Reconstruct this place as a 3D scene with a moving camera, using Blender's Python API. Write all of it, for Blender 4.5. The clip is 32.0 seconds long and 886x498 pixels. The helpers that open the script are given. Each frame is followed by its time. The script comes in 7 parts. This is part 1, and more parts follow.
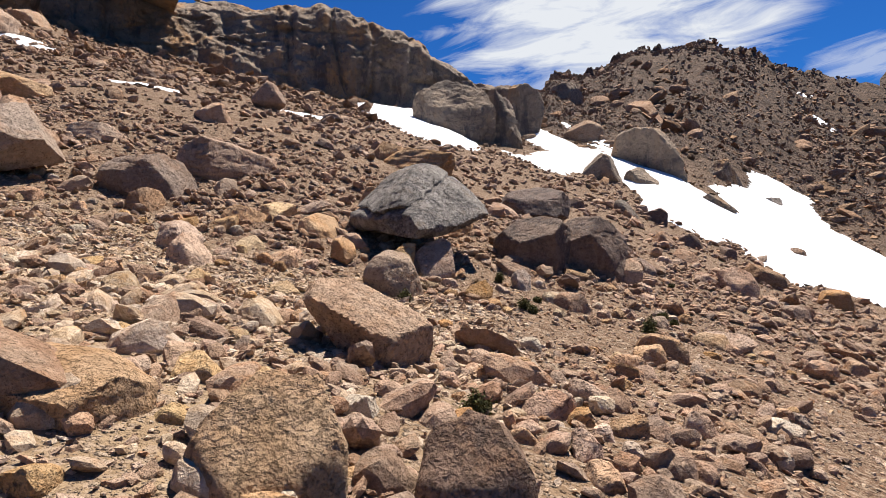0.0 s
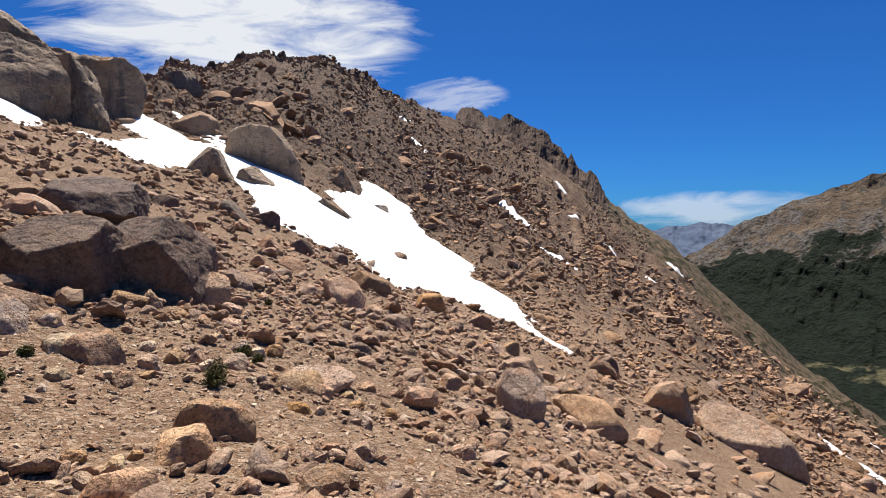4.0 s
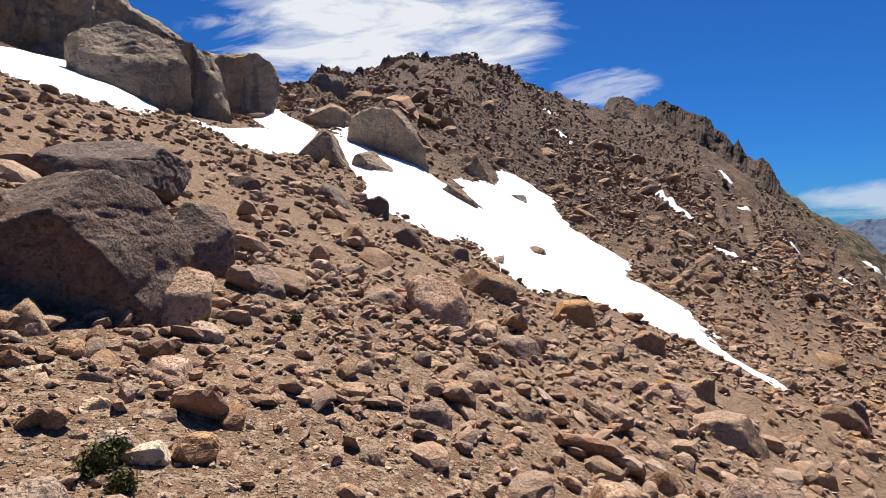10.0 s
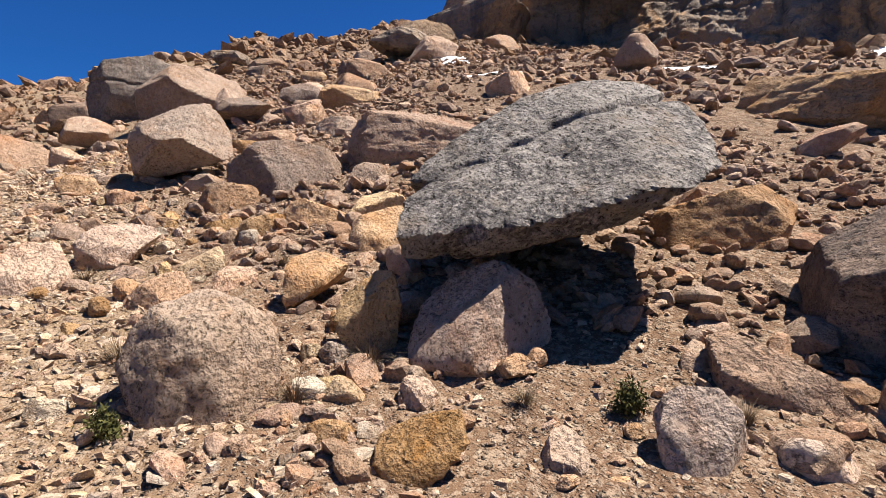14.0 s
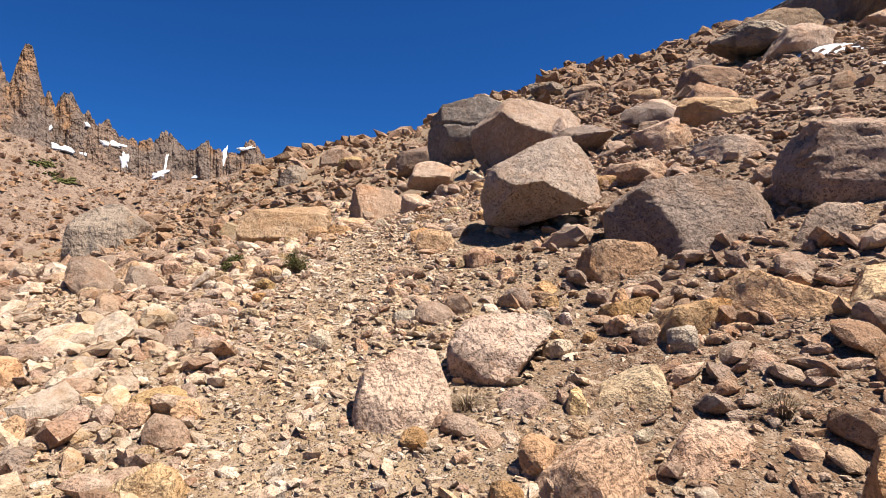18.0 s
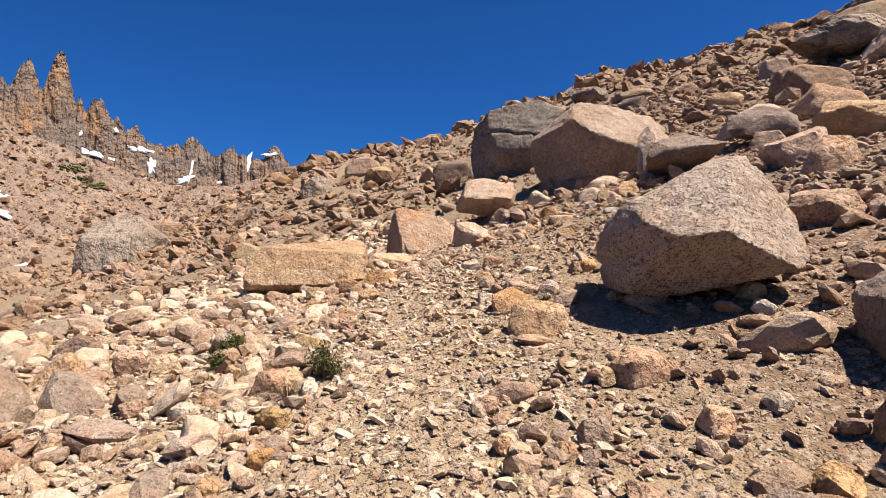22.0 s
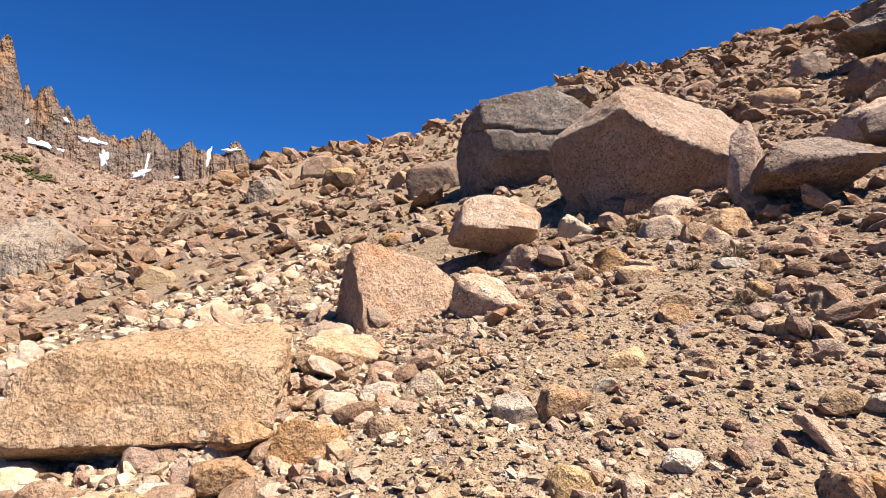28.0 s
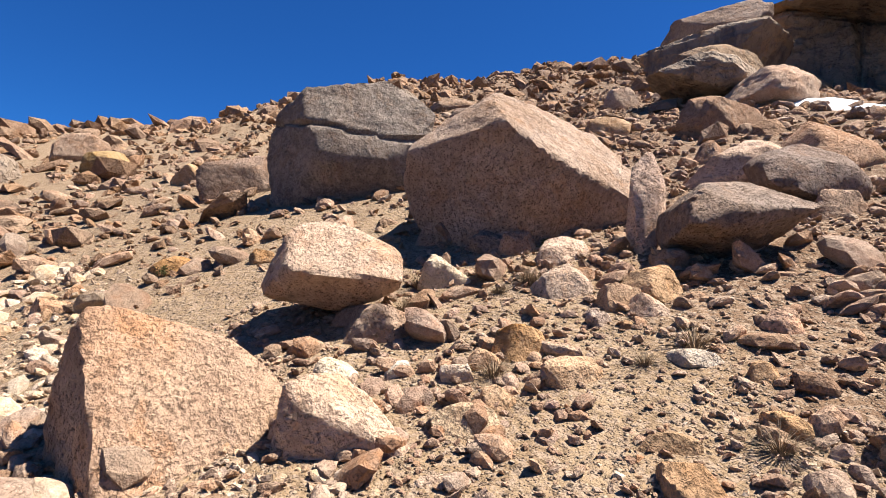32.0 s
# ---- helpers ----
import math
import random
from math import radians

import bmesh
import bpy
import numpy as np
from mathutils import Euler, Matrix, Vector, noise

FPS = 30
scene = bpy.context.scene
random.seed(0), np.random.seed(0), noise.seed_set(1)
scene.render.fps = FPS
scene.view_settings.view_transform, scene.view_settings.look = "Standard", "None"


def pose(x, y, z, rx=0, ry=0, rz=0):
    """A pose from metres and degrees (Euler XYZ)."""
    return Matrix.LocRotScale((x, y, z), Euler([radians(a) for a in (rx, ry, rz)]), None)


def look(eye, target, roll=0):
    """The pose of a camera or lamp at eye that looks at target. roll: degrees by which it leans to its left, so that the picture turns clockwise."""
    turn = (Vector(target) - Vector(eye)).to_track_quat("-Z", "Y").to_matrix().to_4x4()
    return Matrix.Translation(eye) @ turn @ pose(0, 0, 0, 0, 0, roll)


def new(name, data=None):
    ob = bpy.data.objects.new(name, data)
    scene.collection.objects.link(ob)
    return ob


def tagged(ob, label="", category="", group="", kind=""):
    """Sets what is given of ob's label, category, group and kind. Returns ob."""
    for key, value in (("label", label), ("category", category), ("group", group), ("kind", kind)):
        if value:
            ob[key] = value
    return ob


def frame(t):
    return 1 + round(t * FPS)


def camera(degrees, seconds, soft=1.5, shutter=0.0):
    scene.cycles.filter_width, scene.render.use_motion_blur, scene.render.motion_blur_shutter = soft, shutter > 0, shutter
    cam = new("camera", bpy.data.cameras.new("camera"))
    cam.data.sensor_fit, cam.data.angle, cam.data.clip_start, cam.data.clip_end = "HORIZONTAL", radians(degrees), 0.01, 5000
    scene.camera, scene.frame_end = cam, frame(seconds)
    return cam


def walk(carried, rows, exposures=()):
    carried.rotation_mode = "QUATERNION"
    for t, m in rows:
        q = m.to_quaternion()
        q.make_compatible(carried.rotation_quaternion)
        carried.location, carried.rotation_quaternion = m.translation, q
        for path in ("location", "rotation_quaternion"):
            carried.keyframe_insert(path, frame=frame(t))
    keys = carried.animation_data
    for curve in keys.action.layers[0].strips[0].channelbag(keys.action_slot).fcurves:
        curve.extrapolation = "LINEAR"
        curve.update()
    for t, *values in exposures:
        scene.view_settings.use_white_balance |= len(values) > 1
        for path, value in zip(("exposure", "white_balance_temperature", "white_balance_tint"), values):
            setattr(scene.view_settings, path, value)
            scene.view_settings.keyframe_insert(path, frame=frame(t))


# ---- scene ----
cam = camera(76.0, 32.0, 0.9)
PATH = [
    (0, (-0.292, -0.542, 1.474), (-0.215, 3.455, 1.340), -1.03),
    (0.5, (-0.299, -0.247, 1.640), (0.061, 3.734, 1.509), -0.93),
    (1, (-0.174, 0.134, 1.672), (0.544, 4.067, 1.541), -0.80),
    (1.5, (-0.018, 0.368, 1.796), (1.098, 4.207, 1.665), -0.74),
    (2, (0.220, 0.569, 1.794), (1.744, 4.265, 1.668), -0.64),
    (2.5, (0.435, 0.756, 1.799), (2.303, 4.290, 1.668), -0.50),
    (3, (0.678, 1.012, 1.547), (2.741, 4.437, 1.413), -0.43),
    (3.5, (0.855, 1.240, 1.531), (3.092, 4.552, 1.389), -0.47),
    (4, (1.137, 1.531, 1.472), (3.560, 4.710, 1.333), -0.33),
    (4.5, (1.405, 1.688, 1.345), (3.910, 4.803, 1.210), -0.17),
    (6.5, (2.465, 2.613, 1.062), (5.072, 5.643, 0.920), -0.26),
    (7, (2.736, 2.839, 1.055), (5.350, 5.862, 0.913), -0.25),
    (7.5, (2.972, 3.218, 0.993), (5.578, 6.249, 0.847), -0.29),
    (8, (3.158, 3.605, 1.062), (5.731, 6.665, 0.914), -0.36),
    (8.5, (3.457, 4.014, 1.005), (5.954, 7.136, 0.855), -0.50),
    (9, (3.661, 4.340, 1.055), (5.981, 7.596, 0.908), -0.62),
    (9.5, (3.710, 4.688, 1.076), (5.763, 8.118, 0.938), -0.91),
    (10, (3.733, 4.978, 1.133), (5.277, 8.666, 0.998), -1.10),
    (10.5, (3.791, 5.354, 1.156), (4.749, 9.235, 1.025), -1.20),
    (11, (3.685, 5.516, 1.113), (3.899, 9.509, 0.986), -0.99),
    (11.5, (3.541, 5.721, 1.210), (3.156, 9.701, 1.095), -1.02),
    (12, (3.328, 5.915, 1.274), (2.221, 9.757, 1.155), -1.04),
    (12.5, (3.118, 6.035, 1.377), (1.297, 9.595, 1.262), -1.24),
    (13, (2.820, 6.034, 1.380), (0.315, 9.152, 1.282), -1.07),
    (13.5, (2.603, 6.005, 1.491), (-0.208, 8.850, 1.418), -0.98),
    (14, (2.277, 6.015, 1.462), (-0.828, 8.536, 1.403), -0.96),
    (14.5, (1.975, 5.987, 1.572), (-1.352, 8.207, 1.530), -0.80),
    (15, (1.613, 6.007, 1.577), (-1.901, 7.918, 1.545), -0.86),
    (15.5, (1.322, 5.996, 1.733), (-2.315, 7.661, 1.749), -1.10),
    (17.5, (0.286, 5.998, 1.900), (-3.645, 6.729, 2.021), -0.37),
    (18, (-0.009, 5.996, 1.969), (-3.951, 6.665, 2.100), -0.25),
    (18.5, (-0.230, 5.931, 1.976), (-4.177, 6.566, 2.113), -0.26),
    (19, (-0.575, 5.866, 2.144), (-4.524, 6.481, 2.293), -0.16),
    (19.5, (-0.888, 5.858, 2.144), (-4.842, 6.442, 2.300), -0.02),
    (20, (-1.219, 5.854, 2.216), (-5.177, 6.405, 2.379), 0.03),
    (20.5, (-1.527, 5.709, 2.242), (-5.487, 6.251, 2.407), 0.11),
    (21, (-1.798, 5.651, 2.406), (-5.759, 6.181, 2.575), 0.24),
    (21.5, (-2.209, 5.679, 2.410), (-6.172, 6.190, 2.587), 0.29),
    (22, (-2.508, 5.717, 2.631), (-6.469, 6.242, 2.809), 0.48),
    (22.5, (-2.841, 5.784, 2.612), (-6.798, 6.335, 2.793), 0.56),
    (23, (-3.121, 5.822, 2.784), (-7.079, 6.372, 2.966), 0.72),
    (23.5, (-3.480, 5.849, 2.796), (-7.441, 6.373, 2.979), 0.78),
    (24, (-3.775, 5.811, 2.939), (-7.739, 6.317, 3.120), 0.62),
    (24.5, (-4.140, 5.716, 2.973), (-8.103, 6.227, 3.153), 0.54),
    (25, (-4.401, 5.712, 3.078), (-8.365, 6.215, 3.263), 0.66),
    (25.5, (-4.764, 5.799, 3.170), (-8.727, 6.309, 3.354), 0.76),
    (27.5, (-6.012, 5.867, 3.477), (-9.963, 6.464, 3.665), 1.04),
    (28, (-6.347, 5.966, 3.459), (-10.267, 6.737, 3.647), 1.34),
    (28.5, (-6.605, 6.074, 3.618), (-10.514, 6.901, 3.808), 1.56),
    (29, (-6.957, 6.263, 3.677), (-10.858, 7.125, 3.870), 1.63),
    (29.5, (-7.184, 6.266, 3.767), (-11.074, 7.177, 3.958), 1.76),
    (30, (-7.503, 6.199, 3.859), (-11.379, 7.171, 4.049), 1.88),
    (30.5, (-7.751, 6.159, 3.858), (-11.584, 7.284, 4.068), 2.13),
    (31, (-8.068, 6.159, 3.936), (-11.798, 7.585, 4.166), 2.23),
    (31.5, (-8.348, 6.166, 3.965), (-11.937, 7.915, 4.207), 2.41),
    (32, (-8.573, 6.243, 4.013), (-11.989, 8.309, 4.258), 2.70),
]
walk(cam, [(t, look(eye, target, roll)) for t, eye, target, roll in PATH], [(0.0, 1.01), (9.5, 1.02), (12.0, 1.09), (14.0, 1.21), (19.0, 1.16), (25.0, 1.29), (32.0, 1.45)])

# ---- sky and sun ----
SUN_YAW, SUN_RISE = -32.0, 64.0
world = bpy.data.worlds.new("sky")
scene.world = world
world.use_nodes = True
wn, wl = world.node_tree.nodes, world.node_tree.links
wn.clear()
sky = wn.new("ShaderNodeTexSky")
sky.sky_type = "NISHITA"
sky.sun_disc = False
sky.sun_elevation, sky.sun_rotation = radians(SUN_RISE), radians(-SUN_YAW)
sky.altitude, sky.air_density, sky.dust_density, sky.ozone_density = 1800, 1.0, 1.3, 3.0
ray_way = wn.new("ShaderNodeTexCoord")


def wmath(op, a, b=None):
    n = wn.new("ShaderNodeMath")
    n.operation = op
    for i, v in enumerate((a, b)):
        if v is None:
            continue
        if isinstance(v, (int, float)):
            n.inputs[i].default_value = v
        else:
            wl.new(v, n.inputs[i])
    return n.outputs[0]


def cloud_bank(yaw, rise, wide, tall, streak, scale, seed, full):
    """Thin cloud round one direction: how much of it covers the sky there."""
    turn = wn.new("ShaderNodeVectorRotate")
    turn.rotation_type = "Z_AXIS"
    turn.inputs["Angle"].default_value = radians(-yaw)
    wl.new(ray_way.outputs["Generated"], turn.inputs["Vector"])
    part_xyz = wn.new("ShaderNodeSeparateXYZ")
    wl.new(turn.outputs[0], part_xyz.inputs[0])
    u = wmath("DIVIDE", part_xyz.outputs["X"], wmath("MAXIMUM", part_xyz.outputs["Y"], 0.05))
    v = wmath("SUBTRACT", wmath("DIVIDE", part_xyz.outputs["Z"], wmath("MAXIMUM", part_xyz.outputs["Y"], 0.05)), math.tan(radians(rise)))
    e = wmath("ADD", wmath("POWER", wmath("ABSOLUTE", wmath("DIVIDE", u, wide)), 2.0), wmath("POWER", wmath("ABSOLUTE", wmath("DIVIDE", v, tall)), 2.0))
    body = wmath("MAXIMUM", wmath("SUBTRACT", 1.0, e), 0.0)
    flat = wn.new("ShaderNodeCombineXYZ")
    wl.new(wmath("ADD", u, wmath("MULTIPLY", v, -streak)), flat.inputs[0])
    wl.new(wmath("MULTIPLY", v, 3.2), flat.inputs[1])
    flat.inputs[2].default_value = seed
    tex = wn.new("ShaderNodeTexNoise")
    tex.inputs["Scale"].default_value, tex.inputs["Detail"].default_value = scale, 9.0
    tex.inputs["Roughness"].default_value, tex.inputs["Distortion"].default_value = 0.62, 0.7
    wl.new(flat.outputs[0], tex.inputs["Vector"])
    dense = wmath("MULTIPLY", wmath("SUBTRACT", wmath("ADD", tex.outputs["Fac"], wmath("MULTIPLY", body, 0.42)), 0.60), 3.4)
    dense = wmath("MINIMUM", wmath("MAXIMUM", dense, 0.0), 1.0)
    return wmath("MULTIPLY", wmath("MULTIPLY", dense, full), wmath("MINIMUM", wmath("MULTIPLY", body, 3.0), 1.0))


cover = wmath("MAXIMUM", cloud_bank(-17, 20.5, 0.36, 0.22, 0.9, 6.0, 1.7, 1.0), cloud_bank(-38.6, 13.0, 0.10, 0.04, 2.2, 15.0, 4.1, 0.5))
cover = wmath("MAXIMUM", cover, cloud_bank(-63, 1.6, 0.2, 0.035, 0.2, 9.0, 8.3, 0.55))
blend = wn.new("ShaderNodeMixRGB")
blend.inputs[2].default_value = (8.0, 8.3, 8.8, 1)
wl.new(cover, blend.inputs[0])
deep = wn.new("ShaderNodeMixRGB")
deep.blend_type = "MULTIPLY"
deep.inputs[0].default_value = 1.0
deep.inputs[2].default_value = (0.122, 0.45, 0.92, 1)
wl.new(sky.outputs[0], deep.inputs[1])
wl.new(deep.outputs[0], blend.inputs[1])
back = wn.new("ShaderNodeBackground")
back.inputs["Strength"].default_value = 0.05
wl.new(blend.outputs[0], back.inputs["Color"])
wo = wn.new("ShaderNodeOutputWorld")
wl.new(back.outputs[0], wo.inputs["Surface"])

sun = new("sun", bpy.data.lights.new("sun", "SUN"))
sun.data.energy, sun.data.angle, sun.data.color = 5.0, radians(0.53), (1.0, 0.94, 0.85)
sun_way = Vector((-math.sin(radians(SUN_YAW)) * math.cos(radians(SUN_RISE)), math.cos(radians(SUN_YAW)) * math.cos(radians(SUN_RISE)), math.sin(radians(SUN_RISE))))
sun.matrix_world = look(sun_way * 50, (0, 0, 0))

# ---- shape of the land ----
# near ground: a tilted, slightly curved plane with soft swells 4 m apart
PLANE = (-0.726, -0.250, 0.208, -0.353, -0.346, 0.193)
SWELLS = [
    [-0.28, -0.52, -0.06, 0.19, 0.02, 0.01, 0.00],
    [-0.15, -0.15, -0.18, -0.28, 0.01, 0.04, -0.00],
    [0.13, 0.38, 0.01, -0.14, 0.13, 0.02, -0.01],
    [0.25, 0.26, -0.41, -0.11, 0.23, 0.03, -0.01],
    [0.31, 0.32, -0.25, -0.11, 0.04, -0.09, -0.05],
    [0.11, 0.31, 0.13, -0.09, -0.07, -0.19, -0.02],
    [0.01, 0.08, -0.13, 0.00, 0.22, 0.01, 0.15],
    [-0.00, -0.06, -0.27, -0.11, 0.01, -0.29, -0.04],
    [-0.00, -0.04, -0.15, 0.07, 0.34, -0.08, -0.12],
    [-0.00, -0.03, -0.15, -0.07, 0.25, 0.12, -0.01],
]
# skyline of the land round about: yaw in degrees, rise in degrees, reach in metres
SKY_YAW = (-180, -150, -125, -100, -85, -78, -70.7, -66.9, -63.2, -59.9, -56.6, -53.7, -51.2, -48.6, -46.6, -43.4, -40.3, -37.1, -33.9, -30.6, -27.3, -21.9, -18.9, -16.5, -13.1, -11.5, -5.6, 2.5, 16.4, 28.8, 39.4, 44.4, 49, 52.3, 56.2, 60.5, 65, 69.1, 71.5, 75, 79.2, 81.3, 86.6, 90.7, 93.8, 98.3, 103, 111, 122, 145, 180)
SKY_RISE = (-14, -18, -20.5, -21, -19.5, -16.5, -12, -8.6, -5, -1.6, 0.6, 2.9, 5.2, 7.3, 8.4, 9.7, 10.5, 11.4, 12.9, 14.7, 16, 16.2, 16, 14.7, 15, 14, 13.6, 15, 16, 17.5, 20, 21.2, 21.2, 20.9, 20.5, 19.6, 19.4, 18.8, 17.8, 17.1, 15.7, 14.6, 13.5, 12.5, 11.6, 9.9, 6.6, 2.9, -0.4, -5, -14)
SKY_REACH = (120, 160, 240, 320, 425, 459, 480, 478, 457, 437, 414, 394, 380, 369, 359, 336, 305, 269, 231, 197, 182, 165, 156, 147, 123, 107, 90, 80, 75, 70, 66, 65, 64, 64, 64, 63, 62, 61, 61, 59, 57, 56, 53, 51, 50, 51, 55, 70, 80, 90, 120)


def smooth(a, b, v):
    v = np.clip((v - a) / (b - a), 0, 1)
    return v * v * (3 - 2 * v)


def near_height(x, y):
    z = PLANE[0] + PLANE[1] * x + PLANE[2] * y + (PLANE[3] * x * x + PLANE[4] * x * y + PLANE[5] * y * y) / 100
    for i, column in enumerate(SWELLS):
        for j, c in enumerate(column):
            z = z + c * np.exp(-((x + 16 - 4 * i) ** 2 + (y + 2 - 4 * j) ** 2) / 25.92)
    return z


def height(x, y):
    """Height of the ground, without its small bumps."""
    x, y = np.asarray(x, float), np.asarray(y, float)
    r = np.hypot(x, y - 5)
    yaw = np.degrees(np.arctan2(-x, y - 5))
    rise = np.interp(yaw, SKY_YAW, np.tan(np.radians(SKY_RISE)))
    reach = np.interp(yaw, SKY_YAW, SKY_REACH)
    k = 17 / np.maximum(r, 17)
    at_rim = near_height(x * k, (y - 5) * k + 5)
    g = np.clip(np.log(np.maximum(r, 17) / 17) / np.log(reach / 17), 0, 1)
    slope = (at_rim - 1.5) / 17
    far = 1.5 + r * (slope + (rise - slope) * g ** 0.8)
    far = far - np.maximum(r - reach, 0) * 0.55
    return near_height(x, y) * (1 - smooth(13, 24, r)) + far * smooth(13, 24, r)


# ---- materials ----
class Mat:
    """A node material with a Principled shader and short ways to add nodes."""

    def __init__(self, name, rough=0.9):
        self.m = bpy.data.materials.new(name)
        self.m.use_nodes = True
        self.n, self.l = self.m.node_tree.nodes, self.m.node_tree.links
        self.b = self.n["Principled BSDF"]
        self.b.inputs["Roughness"].default_value = rough
        self.b.inputs["Specular IOR Level"].default_value = 0.12
        self.pos = self.n.new("ShaderNodeNewGeometry").outputs["Position"]

    def put(self, node, key, v):
        if isinstance(v, (int, float, tuple)):
            node.inputs[key].default_value = v
        else:
            self.l.new(v, node.inputs[key])

    def noise(self, scale, detail=5.0, rough=0.6, vec=None, distort=0.0):
        t = self.n.new("ShaderNodeTexNoise")
        t.inputs["Scale"].default_value, t.inputs["Detail"].default_value = scale, detail
        t.inputs["Roughness"].default_value, t.inputs["Distortion"].default_value = rough, distort
        self.l.new(vec or self.pos, t.inputs["Vector"])
        return t.outputs["Fac"]

    def cells(self, scale, feature="F1", out="Distance", vec=None):
        t = self.n.new("ShaderNodeTexVoronoi")
        t.feature = feature
        t.inputs["Scale"].default_value = scale
        self.l.new(vec or self.pos, t.inputs["Vector"])
        return t.outputs[out]

    def math(self, op, a, b=0.0, c=0.0):
        t = self.n.new("ShaderNodeMath")
        t.operation = op
        for i, v in enumerate((a, b, c)):
            self.put(t, i, v)
        return t.outputs[0]

    def step(self, v, lo, hi):
        t = self.n.new("ShaderNodeMapRange")
        t.interpolation_type = "SMOOTHSTEP"
        for i, u in enumerate((v, lo, hi, 0.0, 1.0)):
            self.put(t, i, u)
        return t.outputs[0]

    def mix(self, f, a, b, how="MIX"):
        t = self.n.new("ShaderNodeMixRGB")
        t.blend_type = how
        self.put(t, 0, f)
        self.put(t, 1, (*a, 1.0) if isinstance(a, tuple) else a)
        self.put(t, 2, (*b, 1.0) if isinstance(b, tuple) else b)
        return t.outputs[0]

    def tint(self, colour, hue, sat, val):
        t = self.n.new("ShaderNodeHueSaturation")
        self.put(t, "Hue", hue)
        self.put(t, "Saturation", sat)
        self.put(t, "Value", val)
        self.l.new(colour, t.inputs["Color"])
        return t.outputs[0]

    def bump(self, heights, strength=1.0):
        last = None
        for h, dist in heights:
            t = self.n.new("ShaderNodeBump")
            t.inputs["Strength"].default_value, t.inputs["Distance"].default_value = strength, dist
            self.l.new(h, t.inputs["Height"])
            if last:
                self.l.new(last, t.inputs["Normal"])
            last = t.outputs[0]
        self.l.new(last, self.b.inputs["Normal"])

    def done(self, colour):
        self.put(self.b, "Base Color", (*colour, 1.0) if isinstance(colour, tuple) else colour)
        return self.m


def stone(name, base, second, dark, lichen=0.0, pits=0.5, island=False, size=1.0):
    """Weathered volcanic rock: tones in patches, dark pocks and stains, pale chips, crusts of lichen."""
    m = Mat(name, 0.92)
    chance = m.n.new("ShaderNodeNewGeometry").outputs["Random Per Island"] if island else m.n.new("ShaderNodeObjectInfo").outputs["Random"]
    tone = m.noise(1.3 / size, 6, 0.65)
    grain = m.noise(9 / size, 10, 0.75)
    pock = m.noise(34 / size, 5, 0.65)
    c = m.mix(m.step(tone, 0.42, 0.58), base, second)
    c = m.mix(m.math("MULTIPLY", m.step(m.noise(2.7 / size, 7, 0.7, distort=0.6), 0.52, 0.62), 0.32), c, (base[0] * 1.1, base[1] * 0.84, base[2] * 0.62))
    c = m.mix(m.math("MULTIPLY", m.step(grain, 0.51, 0.60), 0.30), c, dark)
    c = m.mix(m.math("MULTIPLY", m.step(grain, 0.485, 0.40), 0.28), c, (min(second[0] * 1.45, 0.7), min(second[1] * 1.45, 0.62), min(second[2] * 1.5, 0.55)))
    if lichen:
        crust = m.math("MULTIPLY", m.step(m.noise(2.6 / size, 10, 0.78, distort=0.4), 0.48, 0.56), lichen)
        crust = m.math("MULTIPLY", crust, m.step(m.noise(26 / size, 5, 0.75), 0.38, 0.54))
        c = m.mix(crust, c, (0.070, 0.064, 0.062))
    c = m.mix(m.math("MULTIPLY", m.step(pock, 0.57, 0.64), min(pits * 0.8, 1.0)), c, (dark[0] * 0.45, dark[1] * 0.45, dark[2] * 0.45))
    c = m.tint(c, m.math("ADD", m.math("MULTIPLY", chance, 0.007), 0.4965), m.math("ADD", m.math("MULTIPLY", m.math("FRACT", m.math("MULTIPLY", chance, 7.3)), 0.26), 0.96), m.math("ADD", m.math("MULTIPLY", m.math("FRACT", m.math("MULTIPLY", chance, 13.7)), 0.55), 0.85))
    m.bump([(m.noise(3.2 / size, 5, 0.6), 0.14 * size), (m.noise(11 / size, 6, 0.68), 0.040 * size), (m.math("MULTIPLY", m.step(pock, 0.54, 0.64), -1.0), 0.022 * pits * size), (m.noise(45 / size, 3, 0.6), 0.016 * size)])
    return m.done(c)


